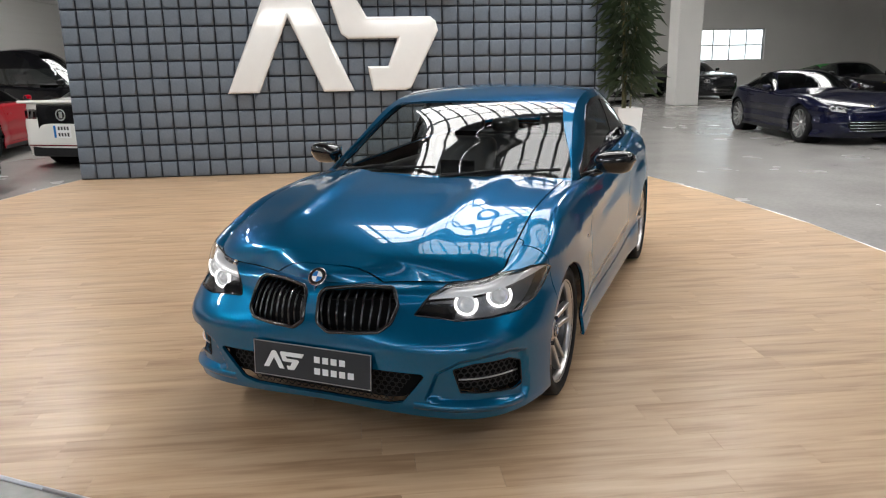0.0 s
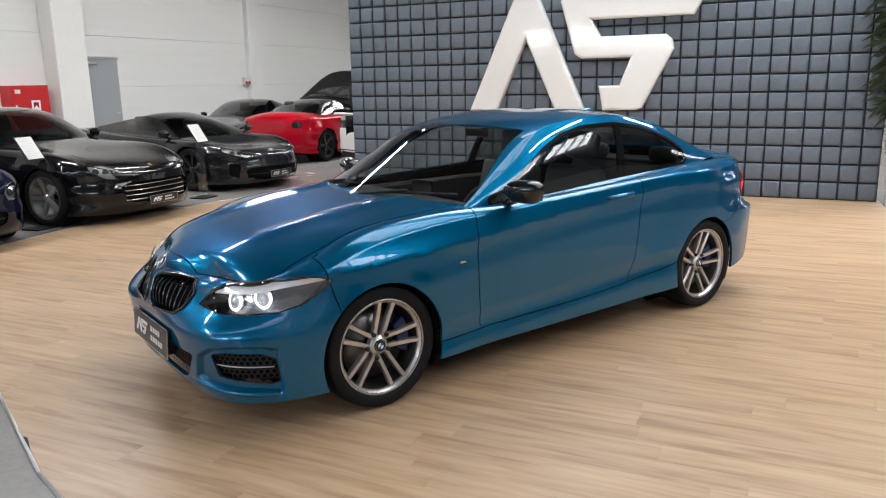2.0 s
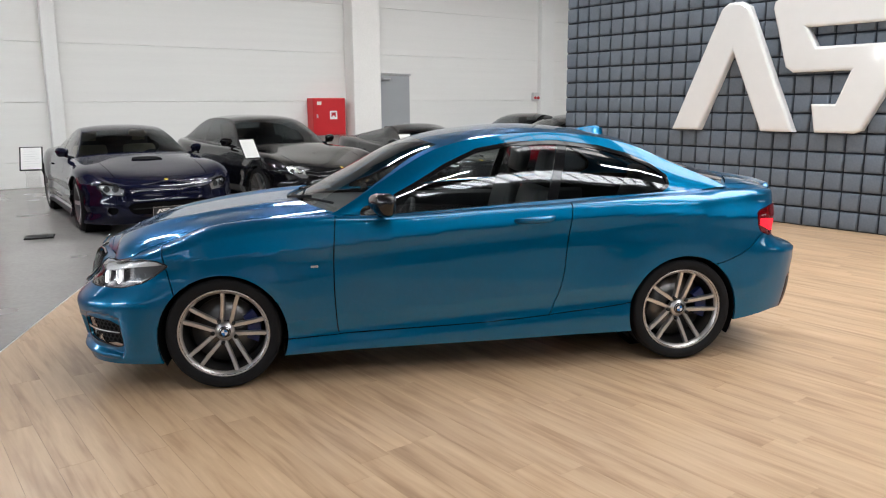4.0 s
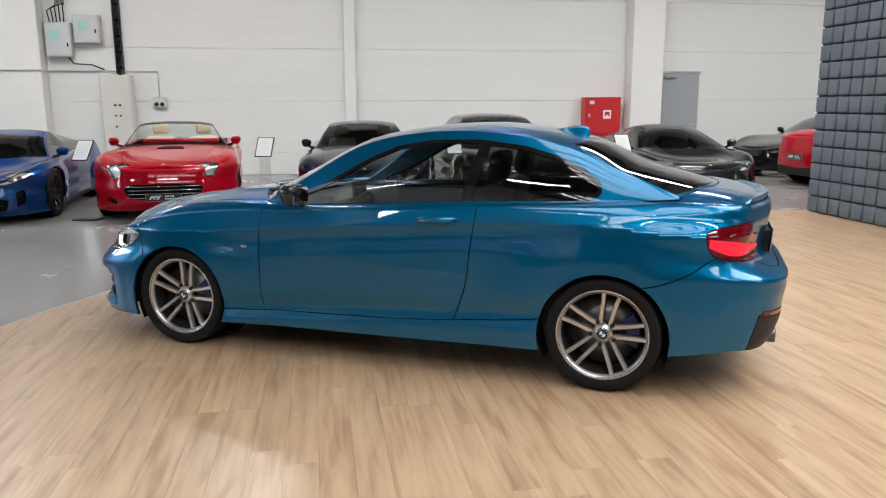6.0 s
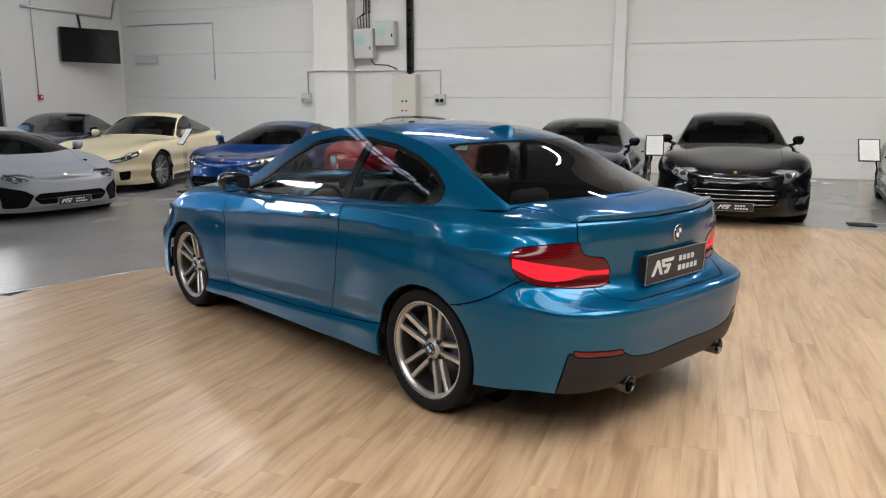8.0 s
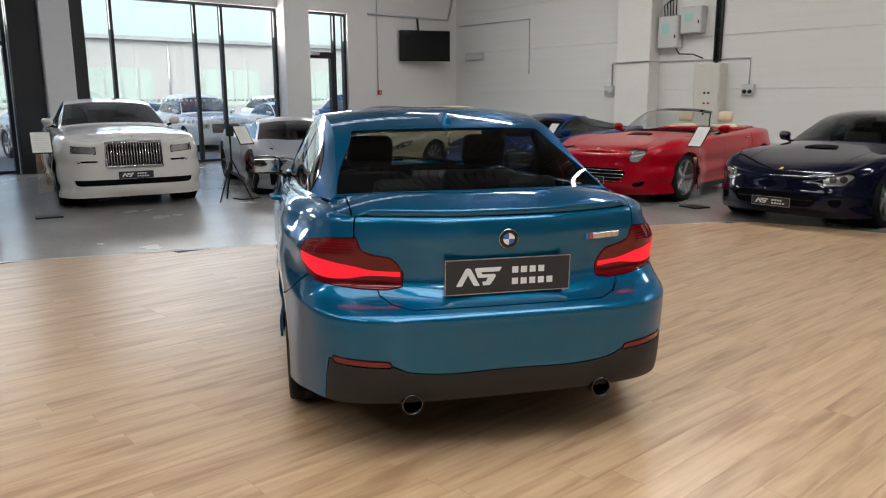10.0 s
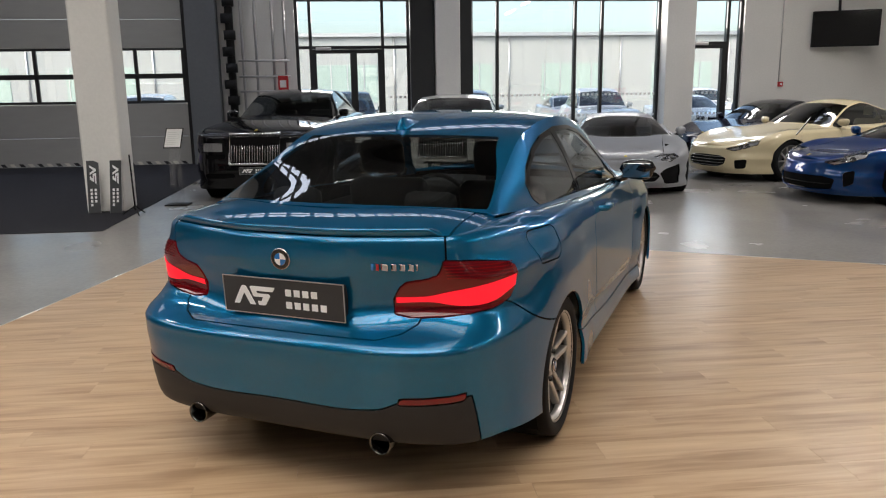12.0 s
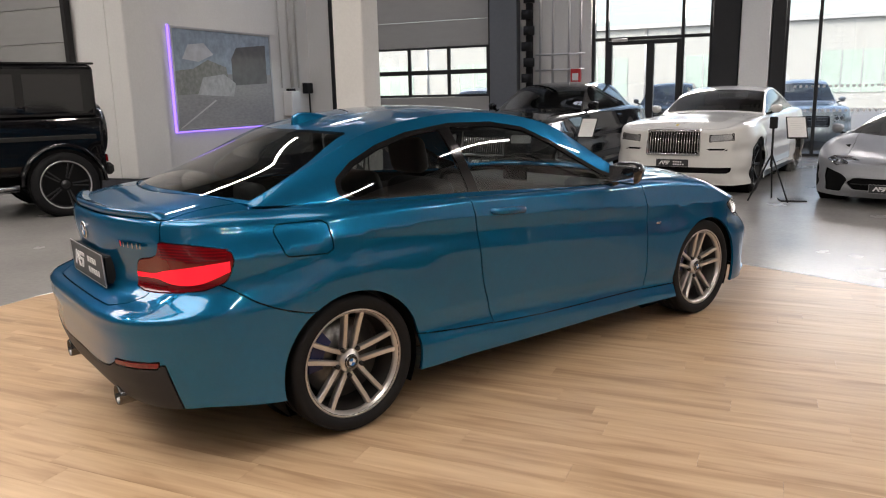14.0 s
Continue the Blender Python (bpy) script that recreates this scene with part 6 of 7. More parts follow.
# picture wall
pic = empty("framed_picture", pose(EX, -8.19, .81), "large framed grey photograph of a road with a lit violet edge", "picture")
F = Matrix(((0, 0, -1, 0), (-1, 0, 0, 0), (0, 1, 0, 0), (0, 0, 0, 1)))
part("canvas", slab(bmesh.new(), [(0, 0), (3.42, 0), (3.42, 2.16), (0, 2.16)], .02, .06, frame_m=F), mat("photo_road", (.34, .34, .345), .3, coat=.4, vary=.25, grain=9, stretch=(.3, 1, 3)), pic, "grey road photograph")
photo = [("photo_sky", [(.05, 1.2), (3.37, 1.2), (3.37, 2.11), (.05, 2.11)], (.3, .37, .45), .4, 7), ("photo_cloud", [(.3, 1.5), (.8, 1.45), (1.3, 1.62), (1.0, 1.85), (.5, 1.8)], (.55, .57, .6), .3, 5),
         ("photo_trees", [(.05, .75), (1.8, .8), (1.7, 1.35), (1.1, 1.5), (.6, 1.3), (.05, 1.25)], (.24, .25, .23), .5, 12), ("photo_truck", [(1.9, .95), (3.2, 1.0), (3.2, 1.9), (2.1, 1.8), (1.9, 1.55)], (.11, .11, .115), .4, 6),
         ("photo_car", [(.7, .75), (1.9, .7), (2.0, 1.0), (1.6, 1.2), (.9, 1.12)], (.45, .46, .47), .4, 10), ("photo_line", [(.05, .05), (.12, .05), (1.3, .62), (1.25, .64)], (.6, .6, .6), .1, 8)]
for k, (nm, outl, col, vr, gr) in enumerate(photo):
    part("print_area", slab(bmesh.new(), outl, .06 + .0006 * (k + 1), .0605 + .0006 * (k + 1), frame_m=F), mat(nm, col, .3, coat=.4, vary=vr, grain=gr), pic)
for a, b, c, e in ((0, 3.42, 0, .045), (0, 3.42, 2.115, 2.16), (0, .045, .045, 2.115), (3.375, 3.42, .045, 2.115)):
    part("frame_bar", slab(bmesh.new(), [(a, c), (b, c), (b, e), (a, e)], .0601, .075, frame_m=F), M["silver"], pic)
M["violet"] = mat("violet_led", (.3, .2, .8), .5, glow=((.28, .16, 1.0), .6))
part("led_strip", slab(bmesh.new(), [(-.03, -.02), (-.006, -.02), (-.006, 2.18), (-.03, 2.18)], .005, .05, frame_m=F), M["violet"], pic, "glowing violet light strip")
part("led_strip", slab(bmesh.new(), [(-.006, -.03), (3.44, -.03), (3.44, -.006), (-.006, -.006)], .005, .05, frame_m=F), M["violet"], pic, "glowing violet light strip")
boi = empty("wall_heater", pose(EX, -12.3, 1.0), "white wall-mounted heater box with a pipe", "heater")
part("case", boxed(-.28, 0, -.2, .2, 0, .62, .02), M["gloss_white"], boi)
part("flue", boxed(-.2, -.05, -.1, .1, .62, .68, .005), M["dark_grey_plastic"], boi)
part("pipe", tube(bmesh.new(), [(-.1, 0, 0), (-.1, 0, -.4), (-.1, -.9, -.45)], .022, 8), M["silver"], boi)
mtr = empty("meter_box", pose(EX, -13.15, 1.55), "small dark meter box", "meter")
part("case", boxed(-.16, 0, -.14, .14, 0, .28, .015), M["black_plastic"], mtr)
part("drop_cable", tube(bmesh.new(), [(-.06, -.1, 0), (-.06, -.1, -.9)], .02, 8), M["black_plastic"], mtr)
vp = empty("wall_duct", pose(0, 0, 0), "white vertical pipes on the plastered wall", "pipes")
for y, r in ((-12.0, .02), (-12.45, .05), (-12.75, .03)):
    part("pipe", tube(bmesh.new(), [(EX - .08, y, 1.7), (EX - .08, y, CEIL - .2)], r, 10), M["plaster"], vp)
structure("wall_return", boxed(EX - .45, EX, -7.5, -6.6, -.012, CEIL - .05, .02), M["plaster"], "cream wall return beside the picture", "wall")
gate2 = sectional_gate("gate_2", pose(EX + .9, -6.6 + .11, -.012), 4.2, 4.3, [], "closed dark grey sectional gate")

# ---- the other cars ----


def road_shape(lf, lr, w, yw, rw, nose, wing, belt, tail, cowl, header, peak, back, foot, roof=.54, clear=.14, nf=2.8, nr=3.4, crown=.05, hips=0.0, tumble=.12, blunt=.05):
    """A car's skin from its main dimensions; pairs are (y, z), yw the axles' places, belt the window line's ends."""
    yf, yr = yw
    bz = curve((cowl[0] + .2, belt[0]), (foot[0] - .1, belt[1]))
    mid = wing * .78

    def in_side(y, z):
        d = .02 + .22 * np.maximum(z - mid, 0) + .02 * smooth(.12, 0, np.abs(z - mid + .16)) + .03 * smooth(.12, 0, np.abs(z - clear - .14)) + .12 * np.maximum(clear + .06 - z, 0)
        for q in yw:
            d -= .035 * smooth(rw + .34, rw + .03, np.hypot(y - q, z - rw))
        return d
    f0, f1 = clear, nose
    in_front = curve((f0, .10 * blunt / .05), (f0 + .08, .02), ((f0 + f1) / 2, 0), (f1 - .04, blunt), (f1 + .3, blunt * 2))
    in_rear = curve((clear, .14), (clear + .15, .03), (.55, 0), (tail - .12, .03), (tail, .05))
    xb = w - .06 - tumble
    ws = foot[0] - cowl[0]
    mark = [(v - cowl[0]) / ws for v in (header[0], peak[0], back[0])]
    mark = [min(max(m, .12), .9) for m in mark]
    sh = [(-lf, nose), (-lf + .12, nose + .035), (yf - .1, wing), (cowl[0], belt[0] - .01), ((cowl[0] + foot[0]) / 2, (belt[0] + belt[1]) / 2), (max(foot[0] - .1, (cowl[0] + foot[0]) / 2 + .1), belt[1] + hips), (lr - .1, tail + .01), (lr, tail)]
    return Shape(
        w=w, nf=nf, nr=nr, y1=yf + .25, y2=yr - .1, lf=lf, lr=lr,
        zb_front=curve((0, clear), (w, clear)), zb_side=curve((yf - .5, clear), (0, clear + .02), (yr + .5, clear + .06)), zb_rear=curve((0, clear + .1), (w, clear + .08)),
        shoulder=curve(*sh), rim=curve((-lf, .05), (yf, .08), (0, .04), (yr, .08), (lr, .03)), rim_in=curve((-lf, .06), (yf, .13), (0, tumble * .8), (yr, .13), (lr, .02)),
        in_front=in_front, in_rear=in_rear, in_side=in_side,
        centre=curve((-lf, nose), (-lf + .15, nose + .05), (yf, (nose + cowl[1]) / 2 + crown), (cowl[0], cowl[1]), (foot[0] - .05, foot[1]), (lr - .12, max(tail, foot[1] - .06)), (lr, tail)),
        cap_power=2.4, cap_extra=lambda x, y: 0 * x,
        ey=curve((0, cowl[0] + .24), (mark[0], header[0] + .08), (mark[1], peak[0]), (mark[2], back[0] - .04), (1, foot[0] - .12)),
        ex=curve((0, xb - .03), (mark[0], roof + .03), (mark[1], roof), (mark[2], roof), (1, xb - .12)),
        ez=curve((0, belt[0] + .005), (mark[0], header[1] - .05), (mark[1], peak[1] - .045), (mark[2], back[1] - .045), (1, belt[1] + .02)),
        cy=curve((0, cowl[0]), (mark[0], header[0]), (mark[1], peak[0]), (mark[2], back[0]), (1, foot[0])),
        cz=curve((0, cowl[1] - .005), (mark[0], header[1]), (mark[1], peak[1]), (mark[2], back[1]), (1, foot[1] - .005)),
        belt_x=curve((cowl[0] + .2, xb), (foot[0] - .1, xb - .06)), belt_z=bz), mark


SPOKES = {"five": (5, False, .05), "twin": (5, True, .02), "many": (10, False, .022), "seven": (7, False, .035)}


def road_car(m, label, spec, body, lamps=None, grille=None, grille_bars=None, intakes=(), tails=None, open_top=False, rims="five", rim_mat="silver_rim", plate="front", seats=None, glass="car_glass", top=None, fine=1.0, group="", plate_z=None, scoop=False, mirrors=True, name="parked_car", round_lamps=True, tail_mat="red_lens"):
    """A parked car: lamps, grille, intakes and tails are outlines in metres round from the nose (or the tail) and height."""
    car = empty(name, m, label, "car", group)
    S, mark = road_shape(**spec)
    T = S.total
    nq = int(230 * fine)
    qv = np.linspace(-T, T, nq)
    shell = Skin(S.shell, qv, np.concatenate((np.linspace(0, .88, int(24 * fine)), np.linspace(.88, 1, 7)[1:])))
    cap = Skin(S.cap, np.concatenate(([.0004], qv[(qv > .006) & (qv < T - .004)], [T - .0004])), np.linspace(-1, 1, int(34 * fine)))
    green = Skin(S.green, np.linspace(0, 1, int(60 * fine)), np.linspace(-1, 1, 61))
    qa = lambda p: np.abs(p[:, 0])
    qr = lambda p: T - np.abs(p[:, 0])
    rw, yw, cowl, foot = spec["rw"], spec["yw"], spec["cowl"], spec["foot"]
    for y0 in yw:
        shell.cut(lambda v, p, y0=y0: np.maximum(np.hypot(v[:, 1] - y0, v[:, 2] - rw + .01) - rw - .03, .5 - np.abs(v[:, 0])), "hole")
    for tag, outl, fn in [("lamp", lamps, qa), ("grille", grille, qa), ("tail", tails, qr)] + [("intake%d" % i, o, qa) for i, o in enumerate(intakes)]:
        if outl:
            shell.cut(lambda v, p, outl=outl, fn=fn: poly_dist(fn(p), v[:, 2], outl, .006), tag)
    if lamps:
        cap.cut(lambda v, p: np.maximum(poly_dist(qa(p), v[:, 2], lamps, .006), .72 - np.abs(p[:, 1])), "lamp")
    xb = float(S.ex(0.0))
    cap.cut(lambda v, p: np.maximum.reduce((cowl[0] + .24 * (v[:, 0] / xb) ** 2 - v[:, 1], v[:, 1] - foot[0] + .12 * (v[:, 0] / .6) ** 2, np.abs(v[:, 0]) - S.belt_x(v[:, 1]))), "hole")
    if not open_top:
        green.cut(lambda v, p: np.maximum.reduce((np.abs(p[:, 1]) - .455, .02 - p[:, 0], p[:, 0] - mark[0] + .02)), "windscreen")
    clear = spec["clear"] if "clear" in spec else .14
    door_y = (cowl[0] + .40, min((cowl[0] + foot[0]) / 2 + .38, yw[1] - rw - .08))
    shell.cut(lambda v, p: np.maximum(v[:, 2] - clear - .085, np.maximum(yw[0] + rw + .02 - v[:, 1], v[:, 1] - yw[1] + rw + .02)), "sill")
    shell.cut(lambda v, p: np.maximum.reduce((door_y[0] - .05 * (v[:, 2] - .6) - v[:, 1], v[:, 1] - door_y[1] - .18 * (v[:, 2] - .6), clear + .13 - v[:, 2])), "door")
    cap.cut(lambda v, p: np.maximum.reduce((-spec["lf"] + .26 + .25 * v[:, 0] ** 2 - v[:, 1], np.abs(v[:, 0]) - .60 - .06 * (v[:, 1] - yw[0]), v[:, 1] - cowl[0] - .3)), "bonnet")
    mid = (0, 0, .45)
    gm = (0, .2, .8)
    body_pieces = [(shell, ("rest",)), (cap, ("rest",))]
    if open_top:
        green.cut(lambda v, p: mark[0] + .02 - p[:, 0], "gone")
        green.cut(lambda v, p: np.maximum.reduce((np.abs(p[:, 1]) - .425, .03 - p[:, 0], p[:, 0] - mark[0] + .045)), "windscreen")
        green.cut(lambda v, p: .5 - np.abs(p[:, 1]), "side_front")
        panel("windscreen_frame", [(green, ("rest",))], M["black_gloss"], car, "black windscreen frame", gap=.001, fold=0, outward=gm)
        part("hood_cover", boxed(-.62, .62, foot[0] - .95, foot[0] + .02, spec["belt"][1] - .06, spec["belt"][1] + .03, .03, seg=2), body, car, smooth_it=True)
    else:
        green.cut(lambda v, p: np.maximum.reduce((np.abs(p[:, 1]) - .44, mark[2] + .03 - p[:, 0], p[:, 0] - .97)), "rear_window")
        yb = (cowl[0] + foot[0]) / 2 + .25

        def dlo(v, p):
            zb = S.belt_z(v[:, 1]) + .02
            hh = S.ez(p[:, 0]) - .035 - zb
            y1 = foot[0] - .42
            rear = (np.maximum(v[:, 1] - yb + .3, 0) / (y1 - yb + .3)) ** 2.2 + (np.maximum(v[:, 2] - zb + .06, 0) / .42) ** 2.2 - 1
            return np.where(np.abs(p[:, 1]) > .5, np.maximum.reduce((zb - v[:, 2], v[:, 2] - zb - hh, rear * .3, cowl[0] + .36 - v[:, 1])), 1)
        green.cut(lambda v, p: dlo(v, p) - .012, "trim")
        green.cut(lambda v, p: np.maximum(dlo(v, p), np.where(np.abs(v[:, 1] - yb) < .03, 1, -1) * .02), "side_front", ("trim",))
        if top is None:
            body_pieces.append((green, ("rest",)))
        else:
            panel("roof", [(green, ("rest",))], top, car, "black roof", gap=.001, fold=0, outward=gm)
    panel("body", body_pieces, body, car, gap=0, fold=.012, outward=mid)
    panel("bonnet", [(cap, ("bonnet",))], body, car, gap=.006, fold=.02, outward=mid)
    part("bonnet_liner", boxed(-.55, .55, yw[0] - .3, cowl[0] + .1, .35, spec["nose"] - .06, .03), M["void"], car)
    panel("windscreen", [(green, ("windscreen",))], M[glass], car, "tinted windscreen", gap=0, fold=0, outward=gm)
    panel("rear_window", [(green, ("rear_window",))], M[glass], car, "tinted rear window", gap=0, fold=0, outward=gm)
    for sg in (1, -1):
        panel("window_trim", [(_half(green, "trim", sg, 1), ("trim",))], M["black_gloss"], car, gap=0, fold=0, lift=.002, outward=gm)
        panel("side_window", [(_half(green, "side_front", sg, 1), ("side_front",))], M[glass], car, "tinted side glass", gap=0, fold=0, outward=gm)
        if lamps:
            lens = panel("headlamp", [(_half(shell, "lamp", sg), ("lamp",)), (_half(cap, "lamp", sg, 1), ("lamp",))], M["lens"], car, "clear headlamp", gap=0, fold=.03, outward=mid)
            if lens:
                lens.visible_shadow = False
                panel("lamp_housing", [(_half(shell, "lamp", sg), ("lamp",)), (_half(cap, "lamp", sg, 1), ("lamp",))], M["lamp_silver"], lens, gap=.003, fold=0, lift=-.03, outward=mid)
                cx, cz = np.mean(lamps, 0)
                edge = [_on_shell(S, sg * q, z, .001)[0] for q, z in _rounded(lamps, .006)]
                part("lamp_rim", tube(bmesh.new(), edge + edge[:1], .006, 5, caps=False), M["black_gloss"], lens, smooth_it=True)
                for k in (-1, 1) if round_lamps else ():
                    p, n = _on_shell(S, sg * (cx + k * .06), cz, -.012)
                    part("projector", revolve(bmesh.new(), [(-.01, .04), (.006, .036), (.0, .028), (.012, 0)], 16, "z"), M["lamp_dark"], lens, at=Matrix.Translation(p) @ Vector(n).to_track_quat("Z", "Y").to_matrix().to_4x4())
        door = panel("door", [(_half(shell, "door", sg), ("door",))], body, car, gap=.006, fold=.02, outward=mid)
        if door:
            xh, yh, zh = _on_shell(S, sg * float(S.q_at(door_y[1] - .14)), spec["wing"] - .06, .012)[0]
            part("door_handle", boxed(xh - .012, xh + .012, yh - .09, yh + .09, zh - .013, zh + .013, .008), body, door)
        panel("side_sill", [(_half(shell, "sill", sg), ("sill",))], M["black_plastic"], car, gap=0, fold=.012, outward=mid)
        if tails:
            panel("tail_lamp", [(_half(shell, "tail", sg), ("tail",))], M[tail_mat], car, "smoked tail lamp" if tail_mat == "smoked" else "red tail lamp", gap=0, fold=.02, lift=.004, outward=mid)
        if mirrors:
            bx = float(S.belt_x(cowl[0] + .5))
            mirror(car, sg, (sg * bx, cowl[0] + .42, spec["belt"][0] + .0), body, M["black_gloss"], M["chrome"], .17)
        for i in range(len(intakes)):
            panel("intake", [(_half(shell, "intake%d" % i, sg), ("intake%d" % i,))], M["void"], car, gap=0, fold=0, lift=-.03, outward=mid)
        for y0 in yw:
            part("wheel_well", revolve(bmesh.new(), [(spec["w"] - .06, rw + .035), (spec["w"] - .36, rw + .035), (spec["w"] - .36, 0)], 24), M["void"], car, at=pose(0, y0, rw) @ Matrix.Diagonal((sg, 1, 1, 1)))
            quick_wheel(car, pose(sg * (spec["w"] - .145), y0, rw) @ Matrix.Diagonal((sg, 1, 1, 1)), rw, rims, rim_mat)
    if grille:
        g = panel("grille", [(shell, ("grille",))], M["void"], car, "dark front grille", gap=0, fold=.03, lift=-.03, outward=mid)
        a = np.array(grille)
        x1, z0, z1 = a[:, 0].max(), a[:, 1].min(), a[:, 1].max()
        if grille_bars == "upright":
            rim = [(x, z) for x, z in ((-x1, z0), (x1, z0), (x1, z1), (-x1, z1))]
            pts = [_on_shell(S, x, z, .012)[0] for x, z in rim]
            part("grille_rim", tube(bmesh.new(), pts + pts[:1], .022, 6, caps=False), M["chrome"], g, "polished chrome surround")
            for k in range(19):
                q = -x1 + .03 + (2 * x1 - .06) * k / 18
                part("grille_bar", tube(bmesh.new(), [_on_shell(S, q, z0, .004)[0], _on_shell(S, q, z1, .004)[0]], .008, 6), M["chrome"], g)
        elif grille_bars == "across":
            for k in range(4):
                z = z0 + (z1 - z0) * (k + .5) / 4
                part("grille_bar", tube(bmesh.new(), [_on_shell(S, q, z, -.004)[0] for q in np.linspace(-x1 * .93, x1 * .93, 9)], .006, 6), M["chrome"], g)
        else:
            part("grille_bar", tube(bmesh.new(), [_on_shell(S, q, (z0 + z1) / 2, -.01)[0] for q in np.linspace(-x1 * .9, x1 * .9, 9)], .007, 6), M["black_plastic"], g)
    if plate == "front":
        z = plate_z if plate_z else max(a[:, 1].min() + .03, .25) if grille else .32
        p, n = _on_shell(S, 0, z, .02)
        number_plate(car, Matrix.Translation(p) @ pose(0, 0, 0, 90), .46, .105)
    elif plate == "rear":
        p, n = _on_shell(S, T - .001, plate_z or .55, .02)
        number_plate(car, Matrix.Translation((0, p[1], p[2])) @ pose(0, 0, 0, 90, 0, 180), .46, .105, "rear_number_plate")
    p = S.cap(np.array([S.q_at(-spec["lf"] + .14)]), np.array([0.0]))[0]
    part("nose_badge", boxed(-.02, .02, -.028, .028, 0, .006, .003), M["badge_gold"], car, at=pose(0, -spec["lf"] + .17, float(S.centre(-spec["lf"] + .17)) + .002, 20))
    if scoop:
        y0 = (yw[0] + cowl[0]) / 2 - .05
        z = float(S.centre(y0))
        part("bonnet_scoop", slab(bmesh.new(), [(-.2, -.05), (0, -.075), (.2, -.05), (.17, .06), (.08, .10), (-.08, .10), (-.17, .06)], -.01, .014, .01, frame_m=pose(0, y0, z, 9)), M["void"], car)
    part("floor_pan", boxed(-spec["w"] + .3, spec["w"] - .3, yw[0] - .35, yw[1] + .35, spec["clear"] if "clear" in spec else .14, .3, .03), M["void"], car)
    mt = seats or M["leather"]
    bz = spec["belt"][0]
    sy = cowl[0] + (1.15 if not open_top else 1.25)
    cab = part("cabin_floor", boxed(-spec["w"] + .28, spec["w"] - .28, cowl[0] + .1, foot[0] - .1, .24, .3), M["dash"], car)
    for x in (.36, -.36):
        seat(cab, pose(x, sy, bz - .58), mt, .62)
    part("dashboard", boxed(-spec["w"] + .3, spec["w"] - .3, cowl[0] + .2, cowl[0] + .62, bz - .3, bz - .02, .05), M["dash"], cab)
    # added block behind the seats keeps the bright wall out of the windscreen
    if not open_top and name == "parked_car":
        part("rear_bulkhead", boxed(-.5, .5, sy + .44, sy + .5, .3, bz + .26, .03), M["leather"], cab)
    steering_wheel(cab, pose(.36, cowl[0] + .72, bz - .12, 68))
    return car


WHEELS = {}


def quick_wheel(parent, m, r, style, rim_mat):
    """Wheels of one kind share their meshes."""
    key = (round(r, 3), style, rim_mat)
    if key not in WHEELS:
        w = .25
        rim = r * .76
        n, twin, wide = SPOKES[style]
        tyre = revolve(bmesh.new(), [(-.11, rim), (-.125, rim + .02), (-.115, r - .012), (-.08, r), (.08, r), (.115, r - .012), (.125, rim + .02), (.11, rim * .99)], 32)
        ring = revolve(bmesh.new(), [(-.1, rim), (-.02, rim * .88), (.09, rim * .95), (.112, rim * 1.0), (.116, rim * .96), (.09, rim * .9), (-.04, rim * .84), (-.05, .03)], 32)
        spokes = bmesh.new()
        for i in range(n):
            a0 = 2 * math.pi * i / n
            for s in (-1, 1) if twin else (0,):
                rows = []
                for rr, off, xx in ((rim * .1, .4, .075), (rim * .55, .8, .09), (rim * .95, 1.2, .108)):
                    rows.append([spokes.verts.new((xx + dx, math.cos(a0) * rr - math.sin(a0) * (s * off * wide * 1.3 + dy), math.sin(a0) * rr + math.cos(a0) * (s * off * wide * 1.3 + dy))) for dy, dx in ((-wide * .5, 0), (wide * .5, 0), (wide * .4, -.03), (-wide * .4, -.03))])
                for r0, r1 in zip(rows, rows[1:]):
                    for k in range(4):
                        spokes.faces.new((r0[k], r0[(k + 1) % 4], r1[(k + 1) % 4], r1[k]))
        hub = revolve(bmesh.new(), [(.02, rim * .2), (.085, rim * .18), (.095, 0)], 16)
        out = []
        for nm, bm, mt in (("wheel", ring, M[rim_mat + "_dark"]), ("tyre", tyre, M["rubber"]), ("spokes", spokes, M[rim_mat]), ("hub", hub, M[rim_mat])):
            bmesh.ops.recalc_face_normals(bm, faces=bm.faces)
            me = bpy.data.meshes.new(nm)
            bm.to_mesh(me)
            bm.free()
            me.materials.append(mt)
            out.append((nm, me))
        WHEELS[key] = out
    root = None
    for nm, me in WHEELS[key]:
        ob = new(nm, me)
        if root is None:
            root = ob
            ob.parent, ob.matrix_basis = parent, m
        else:
            ob.parent = root
    return root


M["silver_rim"] = mat("silver_alloy", (.62, .62, .62), .28, metal=.85, vary=.05, grain=90)
M["silver_rim_dark"] = mat("silver_alloy_barrel", (.2, .2, .2), .4, metal=.85, vary=.05, grain=90)
M["black_rim"] = mat("black_alloy", (.03, .03, .032), .3, metal=.5, vary=.05, grain=90)
M["black_rim_dark"] = mat("black_alloy_barrel", (.015, .015, .016), .4, metal=.5, vary=.05, grain=90)
M["lamp_silver"] = mat("lamp_silver", (.42, .42, .43), .3, metal=.8, vary=.3, grain=60)
M["smoked"] = mat("smoked_lamp_plastic", (.012, .008, .009), .08, coat=1.0, vary=.1, grain=200)
M["badge_gold"] = mat("badge_yellow", (.55, .42, .05), .3, coat=.4)
M["cream_leather"] = mat("cream_leather", (.62, .54, .38), .5, vary=.1, grain=60)
